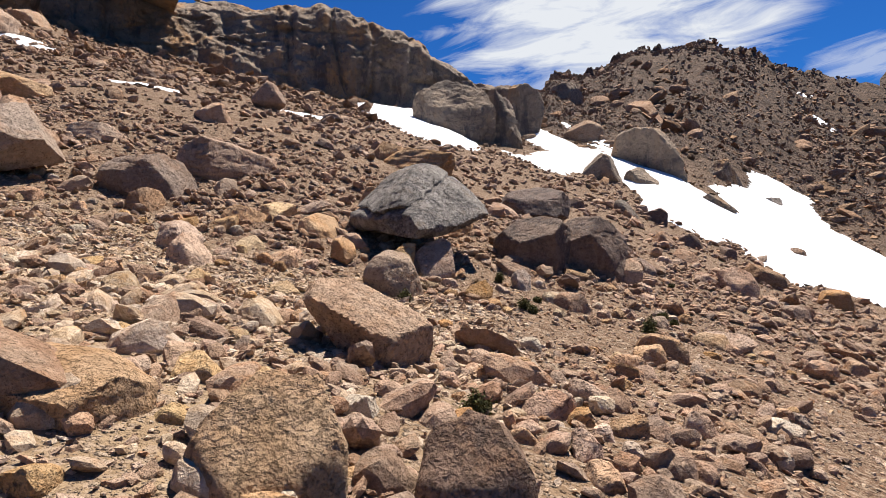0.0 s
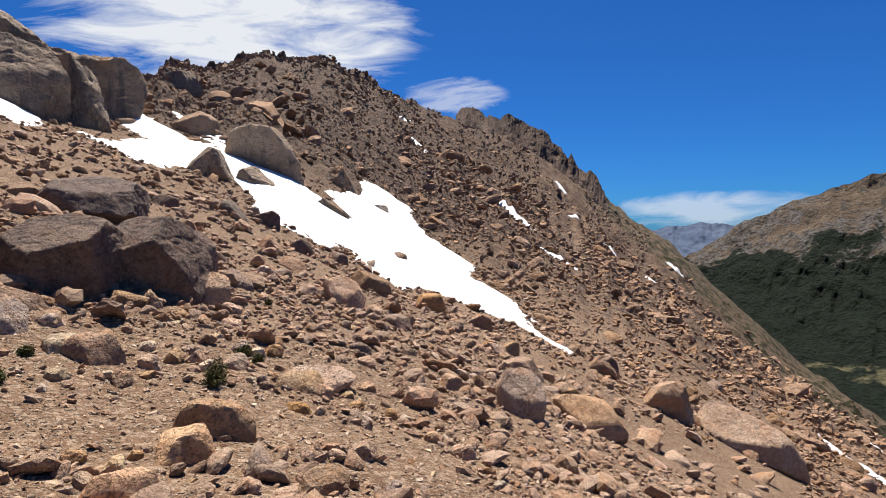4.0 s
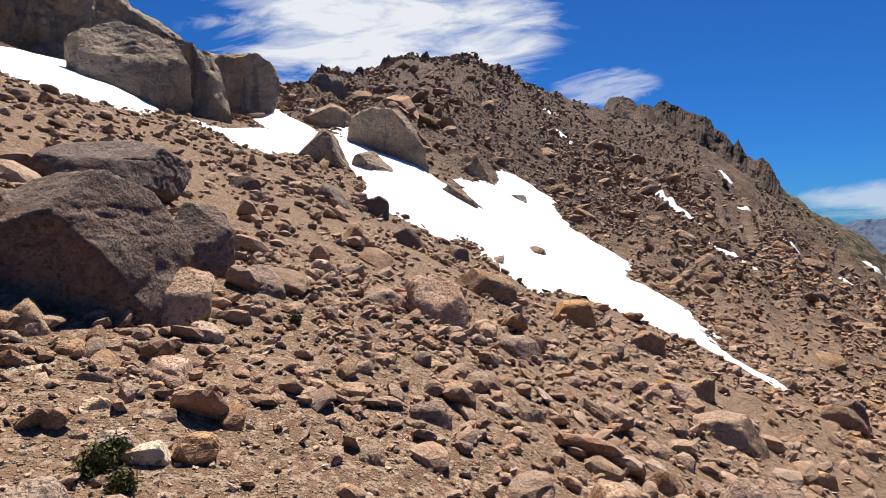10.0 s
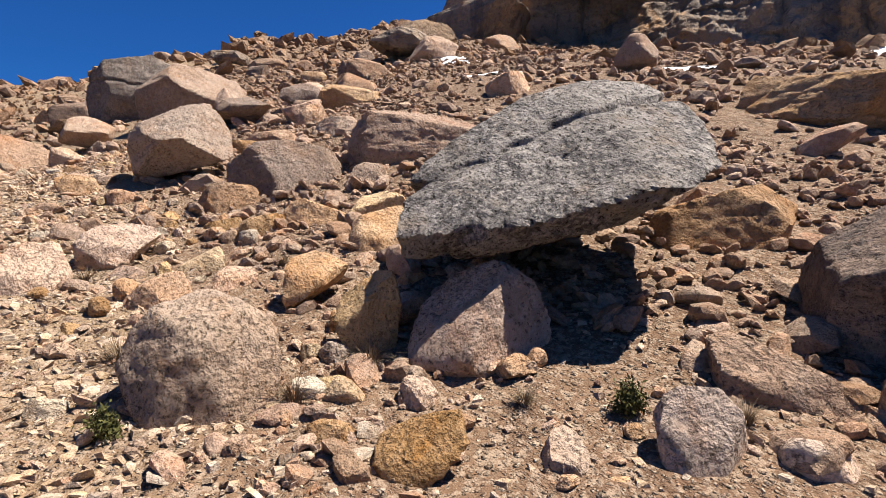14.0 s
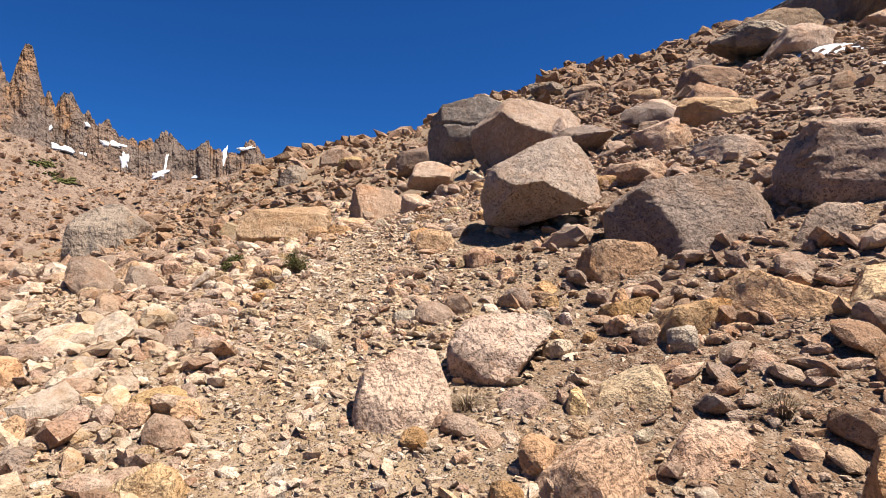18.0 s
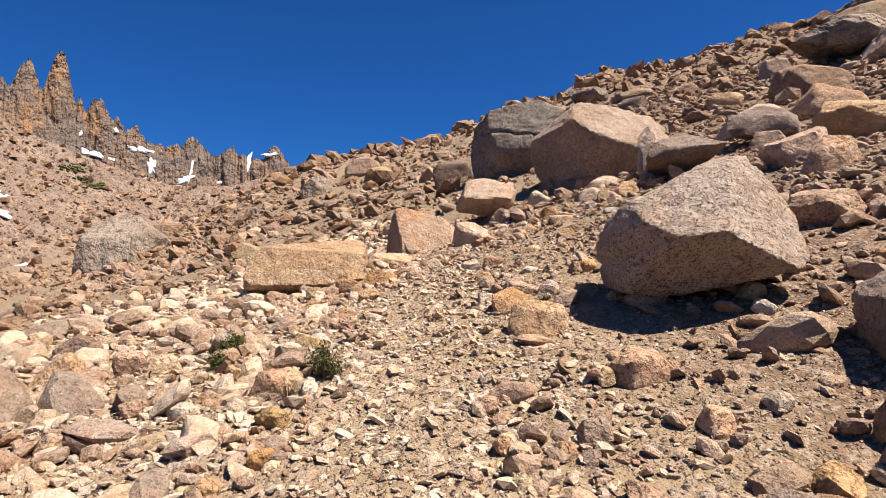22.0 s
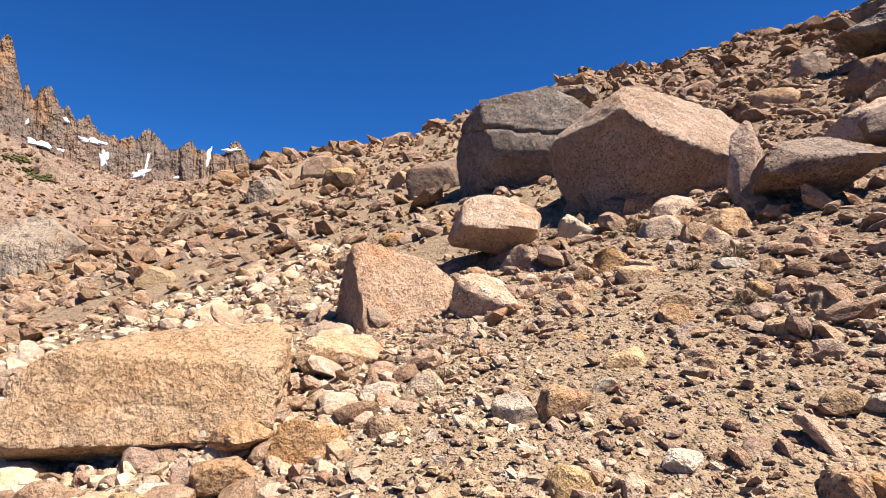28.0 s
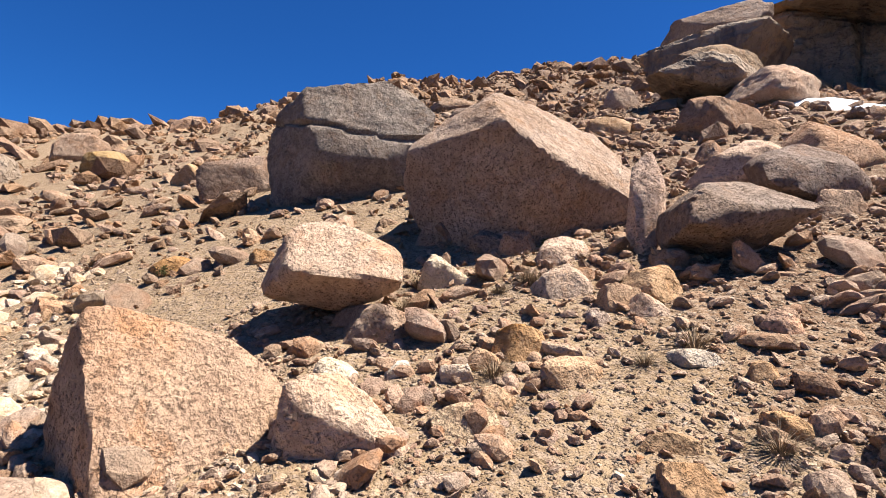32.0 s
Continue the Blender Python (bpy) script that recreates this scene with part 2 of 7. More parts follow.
STONES = {
    "T": stone("orange_tan_stone", (0.340, 0.210, 0.119), (0.382, 0.256, 0.160), (0.168, 0.097, 0.055), 0.10),
    "P": stone("pink_tan_stone", (0.349, 0.231, 0.161), (0.399, 0.286, 0.210), (0.172, 0.105, 0.077), 0.14, 0.7),
    "G": stone("grey_stone", (0.205, 0.166, 0.138), (0.285, 0.238, 0.198), (0.090, 0.070, 0.058), 0.6, 0.6),
    "S": stone("dark_grey_crusted_stone", (0.165, 0.147, 0.132), (0.250, 0.225, 0.203), (0.060, 0.052, 0.047), 0.9, 1.2),
    "C": stone("cliff_tan_stone", (0.223, 0.155, 0.105), (0.269, 0.192, 0.126), (0.108, 0.081, 0.067), 0.4, 0.4),
    "Y": stone("yellow_stone", (0.353, 0.248, 0.150), (0.395, 0.290, 0.185), (0.195, 0.118, 0.067), 0.05),
    "W": stone("cream_stone", (0.412, 0.328, 0.248), (0.454, 0.378, 0.294), (0.235, 0.168, 0.122), 0.05, 0.3),
    "K": stone("pale_pink_stone", (0.361, 0.265, 0.202), (0.412, 0.319, 0.252), (0.160, 0.105, 0.080), 0.12, 0.8),
    "V": stone("purplish_brown_stone", (0.148, 0.108, 0.090), (0.215, 0.158, 0.128), (0.070, 0.050, 0.043), 0.6, 0.6),
    "M": stone("mauve_tan_stone", (0.255, 0.182, 0.138), (0.315, 0.238, 0.190), (0.120, 0.078, 0.060), 0.3, 0.7),
    "D": stone("brown_stone", (0.205, 0.140, 0.104), (0.262, 0.184, 0.140), (0.092, 0.064, 0.050), 0.4, 0.6),
}
RUBBLE = stone("mixed_rubble", (0.282, 0.185, 0.131), (0.349, 0.252, 0.185), (0.141, 0.087, 0.057), 0.2, 0.4, True, 0.5)
PALE_RUBBLE = stone("pale_rubble", (0.362, 0.265, 0.184), (0.440, 0.350, 0.268), (0.202, 0.128, 0.074), 0.0, 0.2, True, 0.35)
DARK_RUBBLE = stone("dark_rubble", (0.205, 0.140, 0.102), (0.260, 0.180, 0.132), (0.11, 0.075, 0.056), 0.2, 0.3, True, 4.0)
FAR_RUBBLE = stone("brown_rubble", (0.227, 0.147, 0.099), (0.294, 0.197, 0.134), (0.126, 0.080, 0.055), 0.1, 0.3, True, 2.0)


def cliff_material():
    """Grey weathered wall with upright orange and black stains."""
    m = Mat("cliff_wall_stone", 0.93)
    up = m.n.new("ShaderNodeMapping")
    up.inputs["Scale"].default_value = (1.0, 1.0, 0.16)
    m.l.new(m.pos, up.inputs["Vector"])
    v = up.outputs[0]
    c = m.mix(m.step(m.noise(0.35, 7, 0.65), 0.40, 0.60), (0.225, 0.168, 0.125), (0.305, 0.234, 0.174))
    c = m.mix(m.math("MULTIPLY", m.step(m.noise(0.42, 6, 0.6, v), 0.53, 0.66), 0.75), c, (0.40, 0.225, 0.105))
    c = m.mix(m.math("MULTIPLY", m.step(m.noise(0.9, 7, 0.65, v), 0.53, 0.64), 0.75), c, (0.10, 0.085, 0.078))
    c = m.mix(m.math("MULTIPLY", m.step(m.noise(3.0, 9, 0.75), 0.52, 0.64), 0.6), c, (0.11, 0.09, 0.08))
    m.bump([(m.noise(0.8, 5, 0.6), 0.6), (m.noise(3.0, 4, 0.6), 0.25), (m.noise(2.2, 4, 0.6, v), 0.12), (m.noise(14, 3, 0.6), 0.04)])
    return m.done(c)


CLIFF_STONE = cliff_material()


def ground_material():
    """Brown dirt with grit, paler and yellower along the climbing trail, bare scree farther off."""
    m = Mat("stony_ground", 0.95)
    xyz = m.n.new("ShaderNodeSeparateXYZ")
    m.l.new(m.pos, xyz.inputs[0])
    x, y = xyz.outputs[0], xyz.outputs[1]
    wob = m.math("MULTIPLY", m.math("SUBTRACT", m.noise(0.55, 4), 0.5), 3.0)
    # pale gravel: a band along the trail west of the bend, wide on the lower side
    band = m.math("SUBTRACT", m.math("ADD", y, wob), m.math("ADD", m.math("MULTIPLY", x, -0.35), 5.6))
    pale = m.math("MULTIPLY", m.math("SUBTRACT", 1.0, m.step(band, -0.3, 1.4)), m.math("SUBTRACT", 1.0, m.step(m.math("ADD", x, wob), -1.2, 1.6)))
    dirt = m.mix(m.step(m.noise(0.8, 5), 0.35, 0.65), (0.128, 0.073, 0.044), (0.174, 0.106, 0.065))
    grit = m.mix(m.step(m.noise(3.0, 5), 0.35, 0.65), (0.224, 0.150, 0.088), (0.275, 0.194, 0.119))
    c = m.mix(pale, dirt, grit)
    # single bits of grit, then dark earth showing between them
    c = m.mix(m.math("MULTIPLY", m.step(m.noise(16, 5, 0.65), 0.50, 0.56), 0.8), c, (0.301, 0.219, 0.155))
    c = m.mix(m.math("MULTIPLY", m.step(m.noise(23, 6, 0.72), 0.545, 0.61), 0.55), c, (0.073, 0.043, 0.028))
    c = m.mix(m.math("MULTIPLY", m.step(m.noise(80, 4, 0.7), 0.52, 0.66), 0.5), c, (0.292, 0.211, 0.146))
    # pebbles half sunk in the dirt, in two sizes
    domes = []
    for scale in (21, 50):
        bits = m.n.new("ShaderNodeSeparateColor")
        m.l.new(m.cells(scale, out="Color"), bits.inputs[0])
        d, wide = m.cells(scale), m.math("MULTIPLY_ADD", bits.outputs[0], 0.42, 0.10)
        inside = m.step(d, wide, m.math("MULTIPLY", wide, 0.78))
        c = m.mix(m.math("MULTIPLY", inside, 0.85), c, m.mix(bits.outputs[1], (0.163, 0.103, 0.067), (0.370, 0.280, 0.202)))
        domes.append((m.math("MAXIMUM", m.math("SUBTRACT", wide, d), 0.0), 2.2 / scale))
    # far off the hill is darker rock and scree
    far = m.step(m.math("ADD", m.math("ADD", y, m.math("MULTIPLY", x, 0.45)), m.math("MULTIPLY", wob, 6.0)), 24.0, 60.0)
    scree = m.mix(m.step(m.noise(0.05, 8, 0.65), 0.40, 0.62), (0.133, 0.085, 0.058), (0.202, 0.135, 0.091))
    scree = m.mix(m.step(m.noise(0.6, 8, 0.75), 0.51, 0.58), scree, (0.073, 0.053, 0.043))
    way = m.math("ADD", m.math("DIVIDE", x, m.math("MAXIMUM", m.math("SUBTRACT", y, 5.0), 1.0)), m.math("MULTIPLY", wob, 0.05))
    ridge = m.math("MULTIPLY", m.step(way, 0.02, 0.2), m.math("SUBTRACT", 1.0, m.step(way, 0.85, 1.3)))
    broken = m.mix(m.step(m.noise(0.45, 9, 0.75), 0.47, 0.54), (0.128, 0.084, 0.060), (0.070, 0.047, 0.035))
    scree = m.mix(ridge, scree, broken)
    c = m.mix(far, c, scree)
    low = m.step(m.math("ADD", m.math("SUBTRACT", x, m.math("MULTIPLY", y, 0.75)), m.math("MULTIPLY", wob, 12.0)), 75.0, 120.0)
    brush = m.mix(m.step(m.noise(0.25, 8, 0.75), 0.46, 0.54), (0.030, 0.029, 0.014), (0.146, 0.103, 0.069))
    c = m.mix(low, c, brush)
    m.bump([(m.math("MULTIPLY", m.noise(0.45, 6, 0.66), far), 1.6), (m.noise(2.2, 4, 0.6), 0.16), (m.noise(14, 4, 0.6), 0.035), (m.noise(70, 3, 0.6), 0.012), *domes])
    return m.done(c)


def snow_material():
    m = Mat("old_snow", 0.6)
    c = m.mix(m.step(m.noise(0.7, 6), 0.35, 0.75), (0.74, 0.75, 0.77), (0.68, 0.68, 0.69))
    c = m.mix(m.math("MULTIPLY", m.step(m.noise(2.6, 7, 0.75), 0.63, 0.75), 0.30), c, (0.60, 0.52, 0.45))
    m.bump([(m.noise(1.1, 5), 0.10), (m.noise(5.0, 5), 0.03)])
    return m.done(c)


GROUND, SNOW = ground_material(), snow_material()


def leaf_material(name, a, b):
    m = Mat(name, 0.7)
    g = m.n.new("ShaderNodeNewGeometry").outputs["Random Per Island"]
    return m.done(m.mix(g, a, b))


LEAF = leaf_material("dark_green_leaves", (0.046, 0.047, 0.014), (0.105, 0.098, 0.032))
STRAW = leaf_material("dry_grass", (0.12, 0.085, 0.055), (0.26, 0.19, 0.12))
TWIG = leaf_material("twig_bark", (0.09, 0.06, 0.04), (0.13, 0.09, 0.06))


# ---- building blocks ----
def hashed(i, j, k):
    h = (i * 374761393 + j * 668265263 + k * 2147483647) & 0xFFFFFFFF
    h = ((h ^ (h >> 13)) * 1274126177) & 0xFFFFFFFF
    return ((h ^ (h >> 16)) & 0xFFFF) / 65535.0


def lumps(p):
    """Smooth random lumps, 0 to 1, about one metre across, at an array of points."""
    q = np.floor(p).astype(np.int64)
    f = p - q
    f = f * f * (3 - 2 * f)
    out = 0
    for a in (0, 1):
        for b in (0, 1):
            for c in (0, 1):
                w = (f[:, 0] if a else 1 - f[:, 0]) * (f[:, 1] if b else 1 - f[:, 1]) * (f[:, 2] if c else 1 - f[:, 2])
                out = out + w * hashed(q[:, 0] + a, q[:, 1] + b, q[:, 2] + c)
    return out


def rough(p, octaves=4, keep=0.5):
    out, amp, total = 0, 1.0, 0.0
    for o in range(octaves):
        out = out + amp * (lumps(p * 2.03**o + 17.1 * o) - 0.5)
        total += amp
        amp *= keep
    return out / total


def mesh_of(name, verts, faces, material, smooth_faces=True):
    """A mesh from arrays; all faces have the same number of corners."""
    me = bpy.data.meshes.new(name)
    faces = np.asarray(faces, np.int32)
    n = faces.shape[1]
    me.vertices.add(len(verts))
    me.vertices.foreach_set("co", np.asarray(verts, np.float32).ravel())
    me.loops.add(faces.size)
    me.loops.foreach_set("vertex_index", faces.ravel())
    me.polygons.add(len(faces))
    me.polygons.foreach_set("loop_start", np.arange(0, faces.size, n, dtype=np.int32))
    me.polygons.foreach_set("use_smooth", np.full(len(faces), smooth_faces))
    me.materials.append(material)
    me.update(calc_edges=True)
    return me


BALLS = {}
for level in (1, 2, 3, 4, 5, 6):
    bm = bmesh.new()
    bmesh.ops.create_icosphere(bm, subdivisions=level, radius=1)
    bm.verts.ensure_lookup_table()
    BALLS[level] = (np.array([v.co[:] for v in bm.verts]), np.array([[v.index for v in f.verts] for f in bm.faces], np.int32))
    bm.free()
# the smallest pebbles are blocks of twelve faces
BALLS[0] = (np.array([(i, j, k) for i in (-1, 1) for j in (-1, 1) for k in (-1, 1)], float) / 3**0.5, np.array([(0, 1, 3), (0, 3, 2), (4, 6, 7), (4, 7, 5), (0, 4, 5), (0, 5, 1), (2, 3, 7), (2, 7, 6), (0, 2, 6), (0, 6, 4), (1, 5, 7), (1, 7, 3)], np.int32))


def stone_shape(seed, level, boxy=0.5, cuts=7, crisp=26.0, bumps=0.06, sides=(), crack=(), under=(), planes_in=()):
    """A rock of half size 1: a ball cut by planes, more or less square, with chips, lumps and cracks."""
    rng = np.random.default_rng(seed)
    way = BALLS[level][0]
    if planes_in:
        ang = np.radians([s[0] for s in sides])
        rim = np.stack([np.cos(ang), rng.normal(0.10, 0.08, len(ang)), np.sin(ang)], -1)
        planes = np.concatenate([rim, np.array([q[:3] for q in planes_in], float), [(0, 1, 0.2), (0.4, 1, -0.2)]])
        reach = np.concatenate([[s[1] for s in sides], [q[3] for q in planes_in], [0.9, 0.9]])
        cuts, crisp = 3, 110.0
    elif sides:
        ang = np.radians([s[0] for s in sides])
        rim = np.stack([np.cos(ang), rng.normal(0, 0.16, len(ang)), np.sin(ang)], -1)
        slant = rng.uniform(1.1, 1.6)
        faces = np.array([[rng.normal(0, 0.15), -1, slant], [rng.normal(0, 0.2), -1, 0.42], [0.6, -1, 0.45], [-0.6, -1, 0.4], [rng.normal(0, 0.2), 1, 0.35], [rng.normal(0, 0.2), 1, -0.2]])
        if under:
            faces[0], faces[1] = (0.1, -1, under[0]), (-0.1, -1, under[2])
        planes = np.concatenate([rim, faces])
        reach = np.concatenate([[s[1] for s in sides], [under[1], under[3], 1.2, 1.2, 0.9, 0.9] if under else [0.52, 0.84, 0.95, 0.98, 0.9, 0.9]])
        cuts = 4
    else:
        planes = np.array([[1, 0, 0], [-1, 0, 0], [0, 1, 0], [0, -1, 0], [0, 0, 1], [0, 0, -1]], float)
        planes = planes + rng.normal(0, 0.12 + 0.30 * (1 - boxy), planes.shape)
        reach = rng.uniform(0.68, 1.0, 6)
    more = rng.normal(0, 1, (cuts, 3))
    planes = np.concatenate([planes, more])
    planes /= np.linalg.norm(planes, axis=1)[:, None]
    reach = np.concatenate([reach, rng.uniform(0.80, 1.10, cuts) + 0.12 * boxy + (0.30 if planes_in else 0.22 if sides else 0)])
    hit = np.maximum(way @ planes.T, 0) / reach
    r = 1 / (hit**crisp).sum(1) ** (1 / crisp)
    p = way * r[:, None]
    lean_in = 1 - 0.34 * (p[:, 2:] * 0.5 + 0.5)
    p = p if planes_in else p * (np.concatenate([lean_in**0.2, lean_in**0.9, np.ones_like(lean_in)], 1) if sides else np.concatenate([lean_in, lean_in, np.ones_like(lean_in)], 1))
    if level == 0:
        p = p + rng.normal(0, 0.18, p.shape)
    off = rng.uniform(0, 50, 3)
    # flakes broken off the corners
    for way_out in rng.normal(0, 1, (7 if level < 3 else 12 if planes_in else 11 if sides else 18, 3)):
        way_out /= np.linalg.norm(way_out)
        far = p @ way_out
        limit = far.max() * (rng.uniform(0.70, 0.92) if level < 3 else rng.uniform(0.90, 0.98) if planes_in else rng.uniform(0.80, 0.96))
        p = p * np.minimum(1, limit / np.maximum(far, 1e-6))[:, None]
    p = p * (1 + bumps * 1.7 * rough(p * 1.5 + off, 3)[:, None])
    if level >= 4:
        broken = rough(p * 5.2 + off, 5, 0.7)
        seams = np.maximum(0.30 - 5 * np.abs(rough(p * (1.6, 1.6, 2.6) + off + 7, 3)), 0)
        p = p * (1 + bumps * (1.5 * broken - 1.6 * seams)[:, None])
    elif level == 3:
        p = p * (1 + bumps * 1.6 * rough(p * 4.2 + off, 2)[:, None])
    for turn, along, deep in crack:
        line = p[:, 0] * math.cos(radians(turn)) + p[:, 2] * math.sin(radians(turn)) - along + 0.30 * rough(p * 2.2 + off, 3)
        p = p * (1 - deep * np.exp(-((line / 0.035) ** 2)))[:, None]
    lo, hi = p.min(0), p.max(0)
    return (p - (lo + hi) / 2) / ((hi - lo) / 2)


def turned(p, x, y, z):
    return p @ np.array(Euler((radians(x), radians(y), radians(z))).to_matrix()).T


CLIFF = []
# main faces of the great boulders: outward way (right, back, up) and distance from the middle
FACETS = {
    1: ((-0.05, -0.72, 0.69, 0.30), (0.25, -0.60, 0.76, 0.40), (0.0, -0.80, -0.60, 1.08), (0.30, -0.60, -0.74, 1.02)),
    2: ((-0.45, -0.55, 0.70, 0.42), (0.78, -0.60, 0.15, 0.50), (0.0, -0.50, -0.86, 0.80)),
    3: ((-0.50, -0.55, 0.66, 0.42), (0.65, -0.74, -0.15, 0.50)),
    7: ((0.05, -0.97, -0.22, 0.62), (-0.20, -0.55, 0.81, 0.66), (0.80, -0.60, 0.05, 0.75), (-0.75, -0.62, 0.20, 0.72)),
    8: ((0.05, -0.95, -0.20, 0.60), (0.60, -0.70, 0.38, 0.62), (-0.30, -0.50, 0.81, 0.70), (-0.72, -0.68, 0.05, 0.74)),
    13: ((0.0, -0.45, 0.89, 0.74), (-0.50, -0.75, 0.35, 0.72), (0.45, -0.80, 0.38, 0.72), (0.0, -0.98, 0.05, 0.80)),
    16: ((-0.30, -0.66, 0.69, 0.40), (0.38, -0.80, 0.46, 0.46), (-0.15, -0.70, -0.70, 0.62), (-0.80, -0.58, -0.15, 0.72)),
    17: ((-0.05, -0.85, 0.52, 0.50), (-0.70, -0.70, 0.10, 0.70), (0.60, -0.66, 0.45, 0.66)),
    21: ((0.04, -0.92, 0.38, 0.50), (0.05, -0.34, 0.94, 0.70), (0.05, -0.62, -0.78, 0.62)),
    22: ((-0.70, -0.70, 0.12, 0.70), (0.36, -0.62, 0.70, 0.30)),
    23: ((0.08, -0.66, 0.75, 0.30), (0.0, -0.62, -0.78, 0.60), (-0.70, -0.60, 0.38, 0.66)),
    24: ((0.03, -0.95, 0.30, 0.60), (-0.60, -0.78, 0.10, 0.75), (0.0, -0.80, -0.60, 0.72)),
    25: ((0.42, -0.58, 0.70, 0.36), (-0.42, -0.86, -0.28, 0.56), (0.30, -0.84, -0.45, 0.60), (-0.50, -0.60, 0.62, 0.66)),
    29: ((0.36, -0.42, 0.83, 0.40), (-0.45, -0.78, -0.42, 0.54), (0.78, -0.55, -0.30, 0.66)),
    30: ((0.12, -0.42, 0.90, 0.50), (-0.08, -0.97, -0.20, 0.55), (0.80, -0.58, 0.10, 0.76)),
    31: ((0.05, -0.45, 0.89, 0.20), (-0.62, -0.70, 0.34, 0.85), (0.62, -0.70, 0.34, 0.85)),
}


def rock(x, y, z, w, d, h, yaw, kind, seed, lean, boxy, label, name="", drop=0.0, sides=(), crack=(), under=()):
    """One rock of its own, by its middle and its size; drop: how far its foot reaches down into the ground; sides: its outline by planes."""
    facets = tuple((a * w, b * d, c * h, e) for a, b, c, e in FACETS.get(seed, ()))
    if not (drop or facets or name):
        low = min(h, 0.9 * w)
        z, h = z - (h - low) / 2, low
    big, off = max(w, h), math.hypot(x + 2, y - 6)
    level = (6 if big > 1.4 else 5 if big > 0.6 else 4) if off < 11 else 6 if big > 8 else 5 if big > 1.6 else 4
    p = stone_shape(seed, level, boxy, 5 + seed % 5, (90 if sides else 40 + 40 * boxy), 0.045 if boxy > 0.55 else 0.06, sides, crack, under, facets)
    if lean:
        p = turned(p, 0, -lean, 0)
        p = p / np.abs(p).max(0)
    p = p * (w / 2, d / 2, h / 2)
    if drop:
        p[:, 2] = np.where(p[:, 2] < 0, p[:, 2] * (1 + 2 * drop / h), p[:, 2])
    if big > 0.4:
        p = p + ((0.2 if name == "rock_outcrop" else 0.018 if facets else 0.026) * big**0.5 * rough(p * 9.0 / big**(0.9 if off > 20 else 0.3) + 3, 5, 0.8))[:, None] * (p / np.linalg.norm(p, axis=1)[:, None])
    outcrop = name == "rock_outcrop"
    name = "cliff_block" if outcrop else "boulder" if big > 0.75 else "rock"
    if not (drop or facets or outcrop):
        gap = z - h / 2 - float(bumpy(np.array([x]), np.array([y]))[0])
        z -= max(gap + 0.10 * h, 0.0)
    me = mesh_of(name, p, BALLS[level][1], CLIFF_STONE if outcrop or (off > 20 and big > 1.4 and kind in "GD") else STONES[kind])
    me.set_sharp_from_angle(angle=radians(38))
    ob = new(name, me)
    ob.matrix_world = pose(x, y, z, 0, 0, yaw)
    if outcrop:
        CLIFF.append(ob)
        ob["label"] = label
        return ob
    return tagged(ob, label, name, "rocks of the slope")


# ---- outline of the long snow field, in plan ----
SNOW_FIELD = np.array([(9.0, 84.0), (10.2, 68.1), (8.9, 42.4), (10.5, 37.9), (10.5, 34.6), (13.1, 50.4), (11.8, 54.5), (13.4, 55.7), (11.7, 40.2), (12.2, 36.4), (12.7, 32.0), (14.1, 31.0), (15.0, 28.1), (16.3, 32.6), (20.9, 37.2), (25.2, 44.2), (28.3, 41.7), (23.2, 32.7), (22.4, 28.2), (22.4, 26.4), (19.2, 22.5), (20.0, 21.6), (19.3, 19.6), (17.2, 16.9), (16.8, 15.5), (15.9, 13.9), (15.5, 14.3), (15.7, 15.2), (15.5, 16.9), (15.1, 18.4), (13.4, 19.1), (12.3, 18.5), (12.0, 19.6), (12.0, 22.2), (10.2, 21.0), (9.4, 22.2), (8.4, 22.5), (9.1, 26.3), (8.9, 27.5), (7.4, 26.0), (6.8, 27.0), (6.2, 25.1), (4.7, 25.3), (3.4, 28.9), (4.0, 27.7), (6.6, 32.4), (6.6, 42.2)])
SNOW_BANK = np.array([(-5.6, 36.7), (-4.7, 37.8), (-2.5, 39.1), (-3.0, 47.4), (0.4, 37.9), (2.2, 29.3), (1.8, 25.3), (1.0, 25.1), (0.3, 23.8), (-0.9, 24.1), (-2.3, 25.7)])


def inside_by(x, y, ring):
    """Distance from the edge of a ring of corners, positive inside."""
    inn = np.zeros(len(x), bool)
    best = np.full(len(x), 1e9)
    for (ax, ay), (bx, by) in zip(ring, np.roll(ring, -1, 0)):
        cross = (ay > y) != (by > y)
        at = ax + (y - ay) * (bx - ax) / (by - ay if by != ay else 1e-9)
        inn ^= cross & (x < at)
        u = np.clip(((x - ax) * (bx - ax) + (y - ay) * (by - ay)) / ((bx - ax) ** 2 + (by - ay) ** 2), 0, 1)
        best = np.minimum(best, np.hypot(x - ax - u * (bx - ax), y - ay - u * (by - ay)))
    return np.where(inn, best, -best)


